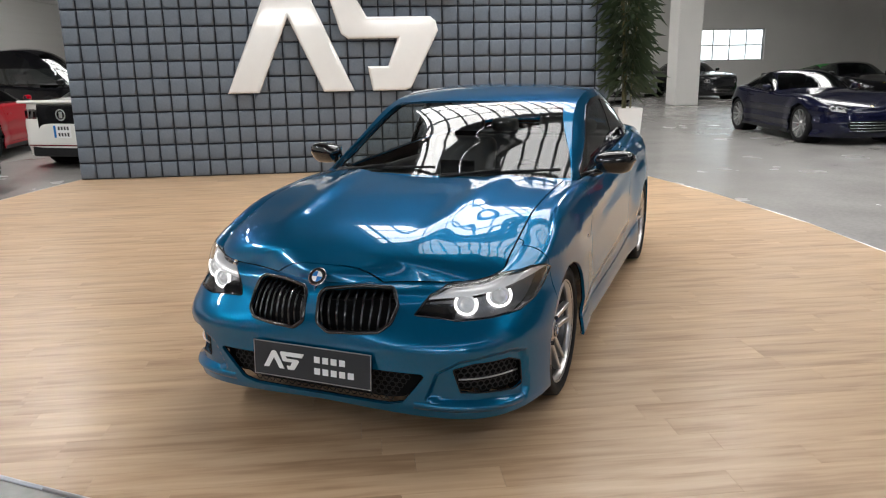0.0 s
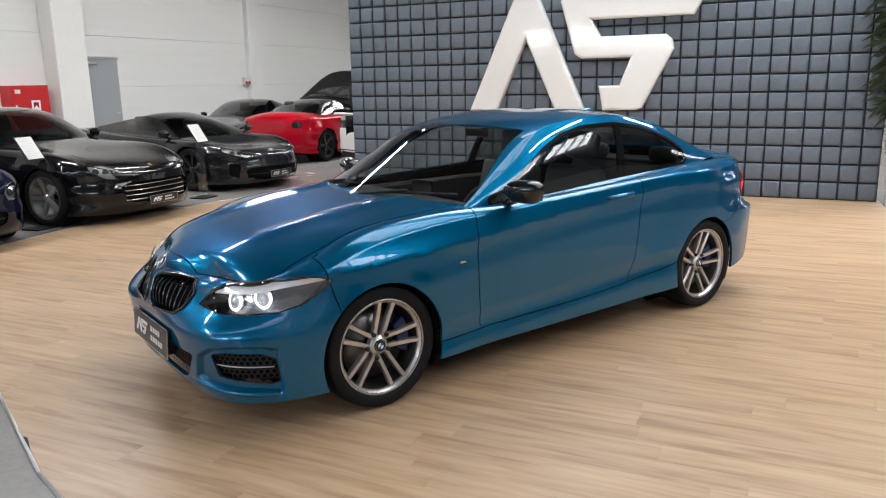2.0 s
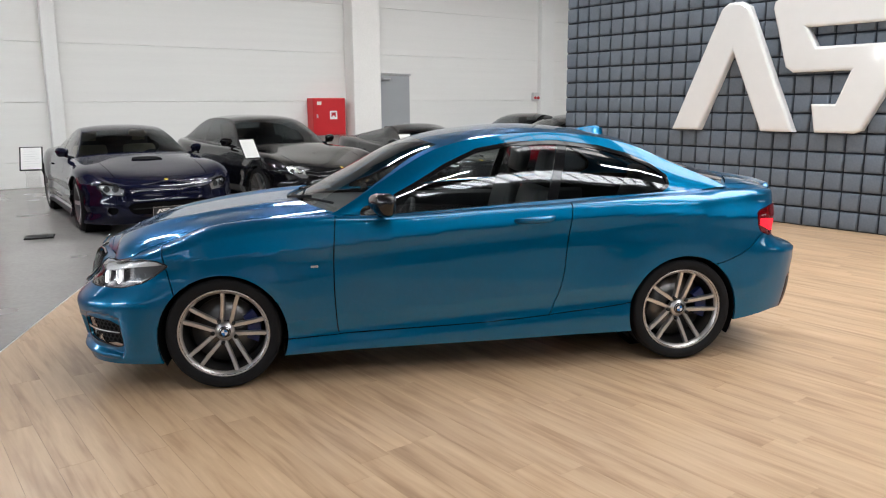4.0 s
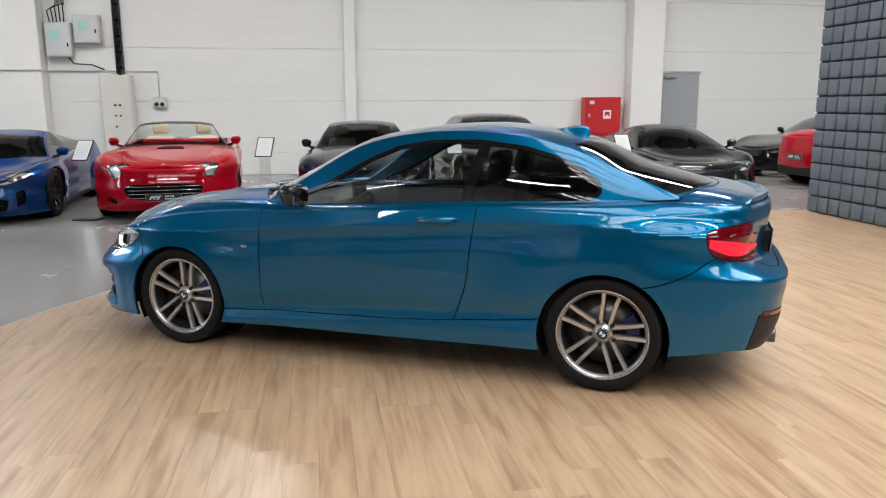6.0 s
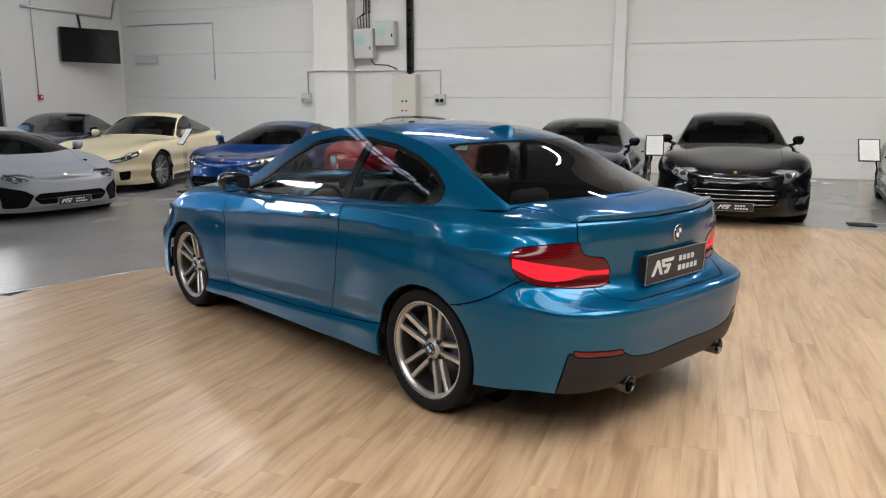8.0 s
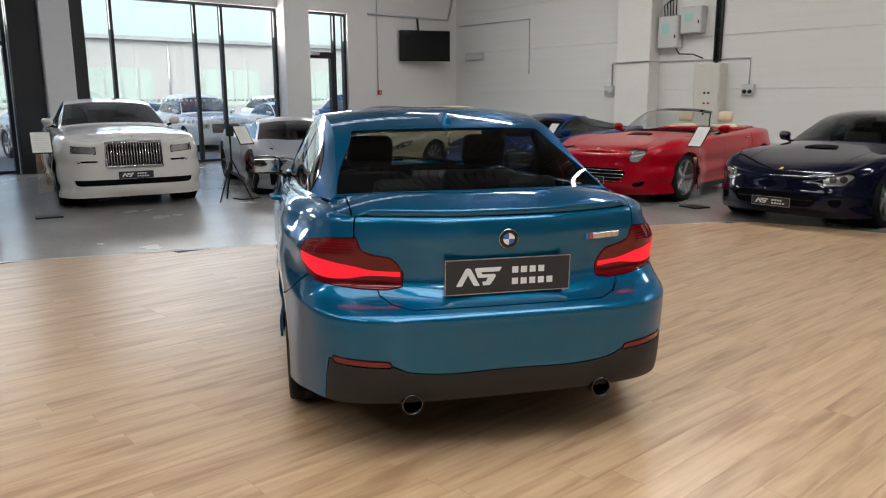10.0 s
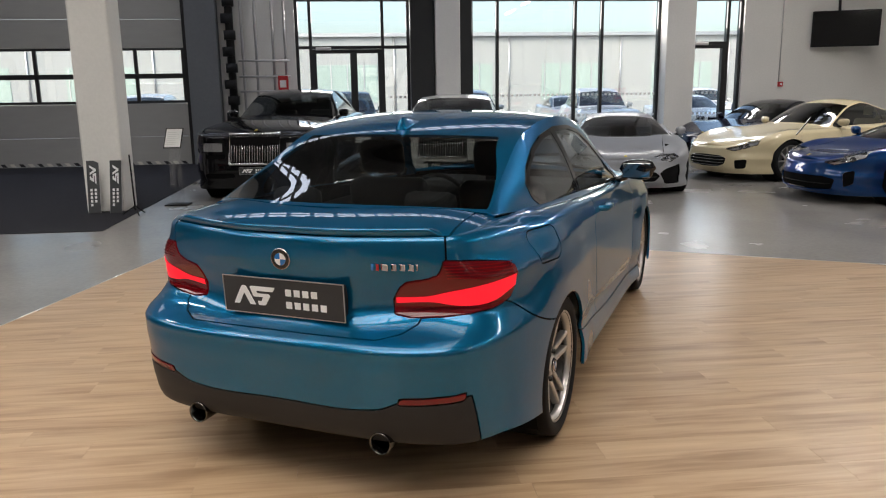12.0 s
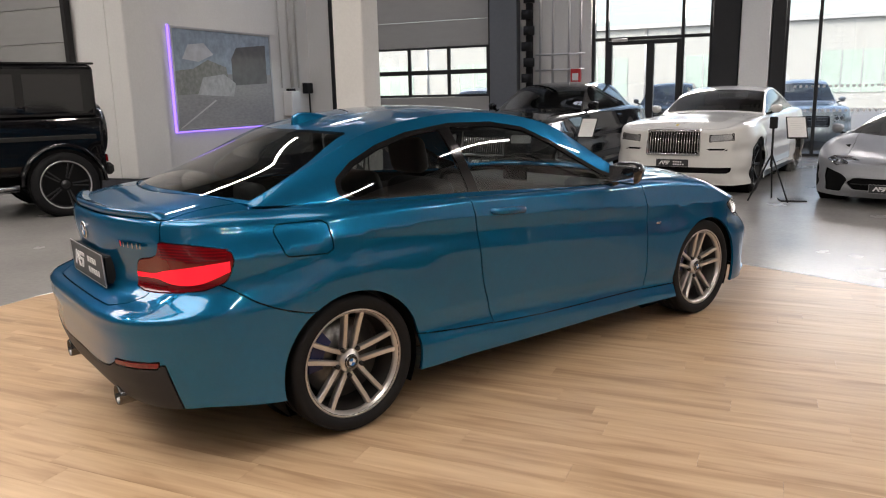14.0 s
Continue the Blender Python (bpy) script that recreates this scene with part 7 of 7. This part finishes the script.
PAINT = {"cream": paint("cream_paint", (.64, .55, .36), 0, .35, .03), "blue": paint("racing_blue_paint", (.002, .042, .165), .5, .3, .05), "red": paint("rosso_red_paint", (.38, .0015, .012), .05, .3, .04, coat=.7),
         "navy": paint("dark_navy_paint", (.005, .006, .02), .1, .15, .1, coat=.7), "black": paint("black_paint", (.005, .005, .006), .05, .14, .05, coat=.8), "graphite": paint("graphite_paint", (.026, .027, .029), .5, .22, .12, coat=.8),
         "grey": paint("matt_grey_paint", (.30, .31, .33), .2, .45, .05, coat=.12), "white": paint("white_paint", (.72, .71, .68), 0, .3, .02), "silver": paint("silver_paint", (.42, .43, .43), .5, .32, .08), "green": paint("green_paint", (.03, .25, .05), .2, .3, .08)}

GT = dict(lf=2.2, lr=2.2, w=.965, yw=(-1.3, 1.4), rw=.345, nose=.60, wing=.83, belt=(.86, .93), tail=.90, cowl=(-.72, .90), header=(.10, 1.25), peak=(.5, 1.30), back=(1.0, 1.24), foot=(1.85, .97), roof=.54)
MID = dict(lf=2.3, lr=2.25, w=.985, yw=(-1.3, 1.35), rw=.345, nose=.56, wing=.78, belt=(.80, .90), tail=.92, cowl=(-1.15, .80), header=(-.22, 1.14), peak=(.15, 1.195), back=(.6, 1.14), foot=(1.75, .93), roof=.52, clear=.12, nf=2.5, hips=.03)
SLANT = [(.46, .55), (.62, .585), (.86, .665), (1.02, .69), (.98, .63), (.80, .575), (.6, .525)]
OVAL = [(0, .44), (.35, .43), (.47, .39), (.44, .30), (.3, .25), (0, .24)]
WIDE = [(0, .36), (.45, .36), (.62, .33), (.58, .2), (.3, .17), (0, .17)]
ROW = "cars along the panelled wall"


def at_nose(x, y, heading, spec):
    """The pose of a car whose nose is at (x, y) and points along heading, in degrees from +x."""
    a = radians(heading)
    return pose(x - math.cos(a) * spec["lf"], y - math.sin(a) * spec["lf"], -.012, 0, 0, heading + 90)


CREAM = dict(GT, lf=2.3, nose=.58, cowl=(-.6, .92), header=(.22, 1.28), peak=(.6, 1.33), foot=(1.95, .98))
road_car(at_nose(-5.2, -7.87, 14, CREAM), "cream two-door grand tourer with silver multi-spoke wheels", CREAM, PAINT["cream"], SLANT, OVAL, "across", [[(.62, .36), (.82, .38), (.80, .24), (.64, .22)]], rims="many", seats=M["cream_leather"], glass="car_glass", group=ROW, plate="")
road_car(at_nose(-5.35, -5.28, 3, MID), "metallic blue mid-engined sports car with a low nose", MID, PAINT["blue"], SLANT, WIDE, None, [[(.72, .42), (.86, .45), (.85, .28), (.74, .24)]], rims="seven", rim_mat="black_rim", glass="car_glass", group=ROW, plate="")
CABRIO = dict(GT, lf=2.28, lr=2.28, w=.99, cowl=(-.46, .95), header=(.22, 1.29), peak=(.62, 1.30), belt=(.90, .95), nose=.70, wing=.89, nf=3.1)
road_car(at_nose(-5.55, -2.76, 5, CABRIO), "bright red open-top convertible with cream seats", CABRIO, PAINT["red"], [(.58, .60), (.57, .68), (.66, .79), (.80, .88), (.87, .87), (.82, .74), (.70, .60)], [(0, .50), (.40, .50), (.52, .46), (.48, .36), (.34, .31), (0, .30)], "across", [[(.62, .30), (.80, .33), (.78, .27), (.64, .25)]], open_top=True, seats=M["cream_leather"], glass="light_tint", group=ROW, scoop=True, round_lamps=False)
NAVY = dict(GT, lf=2.15, nose=.60, wing=.80, nf=3.2, cowl=(-.66, .92), header=(.15, 1.25), peak=(.55, 1.29), foot=(1.7, 1.0))
road_car(at_nose(-5.45, -.06, -3, NAVY), "dark navy grand tourer with a bonnet scoop", NAVY, PAINT["navy"], [(.56, .50), (.54, .57), (.64, .62), (.86, .65), (.90, .60), (.78, .51)], [(0, .40), (.40, .40), (.50, .37), (.46, .28), (.38, .26), (0, .26)], None, [[(.62, .34), (.76, .35), (.74, .28), (.64, .27)]], seats=M["cream_leather"], glass="car_glass", group=ROW, scoop=True)
SHOOT = dict(GT, lf=2.35, nose=.62, wing=.86, cowl=(-.7, .97), header=(.15, 1.36), peak=(.7, 1.40), back=(1.55, 1.34), foot=(2.25, 1.05), belt=(.92, .99), tail=.98, lr=2.5, yw=(-1.4, 1.55))
road_car(at_nose(-5.27, 2.38, 1, SHOOT), "glossy black shooting-brake grand tourer with a slatted grille", SHOOT, PAINT["black"], [(.60, .56), (.66, .68), (.82, .74), (.98, .76), (.90, .66), (.72, .57)], [(0, .50), (.46, .50), (.56, .46), (.50, .30), (.42, .27), (0, .27)], "across", rims="five", group=ROW, plate_z=.27)
road_car(at_nose(-5.6, 5.25, -6, MID), "dark graphite mid-engined sports car", MID, PAINT["graphite"], SLANT, WIDE, None, [[(.70, .42), (.88, .45), (.88, .26), (.74, .22)]], rims="seven", rim_mat="black_rim", group=ROW)
DARK = dict(GT, lf=2.1)
road_car(at_nose(-6.3, -10.6, 25, DARK), "dark blue sports coupe parked in the corner", DARK, PAINT["navy"], SLANT, OVAL, None, group=ROW, plate="", rims="many")
road_car(at_nose(-10.1, 8.5, -75, GT), "black classic sports car with glass roof panels", GT, PAINT["black"], SLANT, OVAL, None, group="cars behind the padded wall", plate="", glass="car_glass")
PORTO = dict(GT, tail=.93, belt=(.92, .97), foot=(1.5, 1.06), cowl=(-.8, .94), header=(.0, 1.26), peak=(.4, 1.30), back=(.85, 1.24))
a = radians(91)
porto = road_car(pose(-8.15 + math.cos(a) * 2.2, 8.3 + math.sin(a) * 2.2, -.012, 0, 0, 91 + 90), "red coupe-cabriolet with a black roof, seen from behind", PORTO, PAINT["red"], None, None, tails=[(.56, .80), (.60, .86), (.76, .86), (.80, .80), (.74, .75), (.60, .75)], plate="rear", rims="five", rim_mat="black_rim", top=M["black_gloss"], group="cars behind the padded wall", tail_mat="smoked")
MUSC = dict(GT, lf=2.3, lr=2.35, w=.94, nose=.78, wing=.92, belt=(.96, 1.03), tail=1.05, cowl=(-.75, 1.0), header=(.1, 1.36), peak=(.5, 1.41), back=(1.05, 1.35), foot=(1.8, 1.12), nr=5)
muscle = road_car(pose(-4.70, 9.85, -.012, 0, 0, 160), "white muscle coupe with a black tail panel", MUSC, PAINT["white"], None, None, tails=[(.47, .80), (.47, .94), (.90, .94), (.90, .80)], plate="", rims="five", rim_mat="black_rim", top=M["black_gloss"], group="cars behind the padded wall", tail_mat="smoked")
part("rear_diffuser", boxed(-.55, .55, 2.12, 2.19, .2, .38, .02), M["black_plastic"], porto)
part("tail_panel", boxed(-.46, .46, 2.29, 2.345, .52, 1.02, .02), M["black_gloss"], muscle, "black tail panel")
part("rear_skirt", boxed(-.62, .62, 2.26, 2.34, .2, .36, .02), M["black_plastic"], muscle)
badge = part("rear_badge", revolve(bmesh.new(), [(2.345, .095), (2.352, .09), (2.352, .078), (2.349, .074), (2.349, 0)], 24, "y"), M["black_gloss"], muscle, "round black badge with a chrome ring", at=pose(0, 0, .86))
part("badge_ring", revolve(bmesh.new(), [(2.351, .092), (2.357, .088), (2.357, .076), (2.351, .072)], 24, "y", closed=True), M["silver"], badge)
part("badge_bar", boxed(-.03, .03, 2.35, 2.355, -.05, .05, .003), M["silver"], badge)
rear_plate = part("rear_number_plate", boxed(-.16, .16, 2.345, 2.352, .50, .70, .003), M["white_print"], muscle, "two-line pale number plate with a blue end")
part("blue_end", boxed(.12, .16, 2.3525, 2.3545, .505, .695), M["blue_enamel"], rear_plate)
for z, n in ((.615, 4), (.515, 4)):
    for k in range(n):
        part("print_bar", boxed(-.12 + .055 * k, -.085 + .055 * k, 2.3525, 2.3545, z + .01, z + .065), M["ink"], rear_plate)
for sg in (1, -1):
    for k in range(3):
        part("lamp_bar", boxed(sg * .49 + sg * .11 * k - .032, sg * .49 + sg * .11 * k + .032, 2.30 - .035 * k, 2.345 - .035 * k, .815, .925, .012), M["smoked"], muscle)
part("tail_spoiler", boxed(-.80, .80, 2.16, 2.36, 1.035, 1.085, .02, seg=2), PAINT["white"], muscle, "white boot spoiler", smooth_it=True)
part("bumper_strip", boxed(-.66, .66, 2.335, 2.352, .37, .39, .004), M["reflector"], muscle, "thin red bumper strip")
part("bonnet_stripe", boxed(-.05, .05, 2.343, 2.347, .40, .48, .001), M["white_print"], muscle)
SLR = dict(GT, lf=2.2, lr=2.1, yw=(-1.35, 1.35), nose=.62, wing=.84, cowl=(-.3, .94), header=(.4, 1.24), peak=(.75, 1.28), back=(1.15, 1.22), foot=(1.8, 1.0))
road_car(pose(8.25, 9.65, -.012, 0, 0, -4), "dark navy long-nosed sports coupe with silver wheels", SLR, PAINT["navy"], [(.5, .58), (.54, .68), (.74, .74), (.84, .70), (.76, .6)], OVAL, "across", rims="many", plate="", group="cars in the far hall", glass="car_glass")
for x, y, hd, col, lb, sp in ((7.9, 20.5, -80, "silver", "silver luxury saloon with a wide grille", MUSC), (12.4, 22.0, -85, "graphite", "dark grey coupe in the far row", MUSC), (15.6, 17.6, -100, "black", "black sports coupe in the far row", GT), (19.0, 17.2, -100, "red", "bright red sports car in the far row", MID), (17.5, 21.5, -95, "green", "bright green sports car in the far row", MID), (10.2, 24.5, -90, "silver", "silver coupe against the far wall", GT)):
    road_car(at_nose(x, y, hd, sp), lb, sp, PAINT[col], SLANT if sp is not MUSC else [(.5, .6), (.5, .72), (.72, .74), (.74, .62)], OVAL, "across", plate="", fine=.75, group="cars in the far hall", rims="five")

LUX = dict(lf=2.62, lr=2.95, w=.985, yw=(-1.78, 1.72), rw=.395, nose=.98, wing=1.10, belt=(1.15, 1.18), tail=1.08, cowl=(-.95, 1.20), header=(-.08, 1.58), peak=(.6, 1.645), back=(1.45, 1.57), foot=(2.15, 1.24), roof=.62, clear=.2, nf=6.0, nr=4.0, crown=.06, tumble=.1, blunt=.03)
FRONT = "luxury cars by the windows"
road_car(at_nose(2.25, -6.48, 81, LUX), "black luxury limousine with an upright chrome grille", LUX, PAINT["black"], [(.47, .74), (.47, .86), (.80, .86), (.80, .74)], [(0, .98), (.37, .98), (.37, .56), (0, .56)], "upright", [[(.42, .64), (.42, .69), (.74, .69), (.74, .64)], [(.3, .36), (.3, .42), (.75, .42), (.75, .36)]], rims="five", plate_z=.46, round_lamps=False, group=FRONT, glass="car_glass")
WRA = dict(LUX, lf=2.45, lr=2.85, w=.97, yw=(-1.6, 1.55), rw=.385, nose=.92, wing=1.02, belt=(1.06, 1.10), tail=1.02, cowl=(-.85, 1.12), header=(.1, 1.46), peak=(.7, 1.51), back=(1.4, 1.42), foot=(2.3, 1.14), nf=4.5, clear=.16)
road_car(at_nose(-.52, -6.72, 79, WRA), "white luxury coupe with an upright chrome grille", WRA, PAINT["white"], [(.50, .76), (.50, .84), (.82, .86), (.82, .78)], [(0, .90), (.355, .90), (.365, .58), (0, .58)], "upright", [[(.45, .64), (.45, .66), (.75, .66), (.75, .64)], [(.0, .33), (.0, .40), (.8, .40), (.78, .33)]], rims="seven", rim_mat="black_rim", plate_z=.46, round_lamps=False, group=FRONT, glass="car_glass")
HUR = dict(MID, nose=.52, wing=.74, lf=2.2, header=(-.12, 1.12), peak=(.2, 1.165), nf=2.9)
road_car(at_nose(-3.12, -5.95, 74, HUR), "matt grey wedge-shaped supercar with black intakes", HUR, PAINT["grey"], [(.56, .53), (.62, .60), (.90, .64), (.88, .57), (.7, .51)], [(0, .36), (.42, .36), (.50, .30), (.42, .22), (0, .22)], None, [[(.50, .34), (.60, .40), (.92, .46), (.90, .18), (.60, .18)]], rims="five", rim_mat="black_rim", group=FRONT)

# boxy off-roader seen from its rear quarter


def off_roader(m):
    car = empty("off_roader", m, "glossy black boxy off-roader with black wheels and red calipers", "car")
    B = PAINT["black"]
    part("body", boxed(-.93, .93, -2.3, 2.0, .55, 1.28, .05, seg=3), B, car)
    part("upper_body", boxed(-.86, .86, -.85, 1.97, 1.281, 1.97, .06, seg=3), B, car)
    part("roof_rail", boxed(-.84, .84, -.8, 1.99, 1.971, 2.0, .01), M["black_gloss"], car)
    for sg in (1, -1):
        for y0, y1 in ((-.72, .12), (.2, 1.0), (1.1, 1.8)):
            part("side_window", boxed(sg * .859, sg * .866, y0, y1, 1.36, 1.85, .01), M["black_gloss"], car, "dark side window")
        part("side_strip", boxed(sg * .93, sg * .945, -2.0, 1.9, 1.0, 1.06, .006), M["black_plastic"], car)
        part("side_step", tube(bmesh.new(), [(sg * .95, -.95, .42), (sg * .95, .9, .42)], .05, 10), M["chrome"], car)
        for yw in (-1.4, 1.45):
            bm = revolve(bmesh.new(), [(0, .45), (.0, .53), (.09, .53), (.1, .49)], 32)
            bmesh.ops.delete(bm, geom=[v for v in bm.verts if v.co.z < -.06], context="VERTS")
            part("wheel_flare", bm, B, car, at=pose(sg * .9, yw, .43) @ Matrix.Diagonal((sg, 1, 1, 1)), smooth_it=True)
            part("wheel_well", disc(.46, .02), M["void"], car, at=pose(sg * .93, yw, .43, 0, sg * 90))
            wh = quick_wheel(car, pose(sg * .87, yw, .42) @ Matrix.Diagonal((sg, 1, 1, 1)), .42, "twin", "black_rim")
            part("rim_edge", revolve(bmesh.new(), [(.105, .30), (.118, .305), (.118, .318), (.105, .318)], 32, closed=True), M["silver_rim"], wh)
            part("brake_caliper", boxed(.02, .07, .08, .2, -.08, .12, .02), M["red_box"], wh)
        part("tail_lamp", boxed(sg * .72, sg * .9, 2.0, 2.03, .68, .78, .01), M["red_lens"], car)
    part("spare_wheel_cover", revolve(bmesh.new(), [(2.0, .38), (2.17, .38), (2.2, .34), (2.21, 0)], 36, "y"), M["black_gloss"], car, "round black spare wheel cover", at=pose(0, 0, 1.08))
    part("rear_window", boxed(-.68, .68, 1.965, 1.975, 1.42, 1.86, .01), M["black_gloss"], car)
    part("bumper", boxed(-.9, .9, 1.98, 2.1, .5, .66, .04), M["black_plastic"], car)
    part("chassis", boxed(-.7, .7, -2.1, 1.9, .38, .55), M["void"], car)
    return car


off_roader(pose(8.3, -2.0, -.012, 0, 0, 151.5))

# ---- outside ----
bld = empty("office_building", pose(0, -50, -.03), "long pale grey commercial building across the yard", "building")
M["cladding"] = mat("pale_grey_cladding", (.4, .415, .41), .6, vary=.05, grain=10, stretch=(6, 1, .2))
M["far_glass"] = mat("green_tinted_glazing", (.4, .5, .46), .15, vary=.15, grain=3)
part("wall", boxed(-70, 60, -12, 0, 0, 5.5, .02), M["cladding"], bld)
part("roof", boxed(-70.3, 60.3, -12.3, .3, 5.5, 5.75), M["silver"], bld)
for k in range(14):
    x = -58 + 8.2 * k
    wn = part("window", boxed(x, x + 4.6, .0, .06, 1.0, 3.6, .01), M["far_glass"], bld)
    for j in range(4):
        part("window_bar", boxed(x + 1.15 * j + .9, x + 1.15 * j + .98, .06, .09, 1.0, 3.6), M["silver"], wn)
    part("downpipe", tube(bmesh.new(), [(x - 1.2, .1, 0), (x - 1.2, .1, 5.5)], .07, 8), M["silver"], bld)
SUV = dict(lf=2.3, lr=2.35, w=.95, yw=(-1.4, 1.4), rw=.37, nose=.92, wing=1.02, belt=(1.06, 1.12), tail=1.1, cowl=(-.95, 1.1), header=(-.15, 1.58), peak=(.5, 1.66), back=(1.5, 1.58), foot=(2.15, 1.2), roof=.58, clear=.22, nf=4, nr=4)
for x, y, hd, col, sp, lb in ((-2.6, -17.5, 95, "silver", SUV, "silver estate car parked outside"), (-6.6, -19.0, 85, "white", SUV, "white sport utility car parked outside"), (-9.6, -18.5, 88, "white", MUSC, "white saloon parked outside"), (-13.0, -18.5, 92, "blue", SUV, "blue car parked outside"), (1.0, -19.0, 90, "graphite", SUV, "dark estate car parked outside"), (-17.0, -19.0, 90, "white", SUV, "white van-like car parked outside"), (-7.5, -25.0, 90, "silver", MUSC, "silver saloon in the second row outside"), (-13.5, -26.0, 90, "white", SUV, "white car in the second row outside"), (7.2, -19.5, 90, "white", SUV, "white car behind the gate window")):
    c = road_car(at_nose(x, y + 2.3, hd, sp), lb, sp, PAINT[col], [(.5, .68), (.5, .8), (.76, .82), (.76, .7)], [(0, .8), (.4, .8), (.4, .55), (0, .55)], "across", plate="", fine=.7, group="cars in the yard", glass="car_glass", rims="five")
    c.location.z = -.03
BIG = dict(SUV, lf=2.45, lr=2.5, w=1.0, rw=.39, cowl=(-1.75, 1.18), peak=(.3, 2.0), header=(-.75, 1.95), back=(1.4, 1.96), foot=(2.47, 1.34), belt=(1.16, 1.22), tail=1.2, wing=1.12, nose=1.0)
road_car(pose(-9.1, 14.9, -.012, 0, 0, 90), "large black sport utility car behind the padded wall", BIG, PAINT["black"], None, None, tails=[(.5, .9), (.5, 1.06), (.86, 1.06), (.86, .9)], plate="", group="cars behind the padded wall", rims="five")
# dashed safety film on the glass
bm = bmesh.new()
for x0, x1 in ((-6.5, -2.0), (-.4, .08), (-8.2, -7.35)):
    n = int((x1 - x0) / .11)
    for z in (.92, 1.42):
        for k in range(n):
            box(bm, x0 + .11 * k, x0 + .11 * k + .055, WY - .147, WY - .146, z, z + .055)
tagged(part("safety_film", bm, M["white_print"]), "dashed white safety marks on the window glass", "window film", kind="stuff")
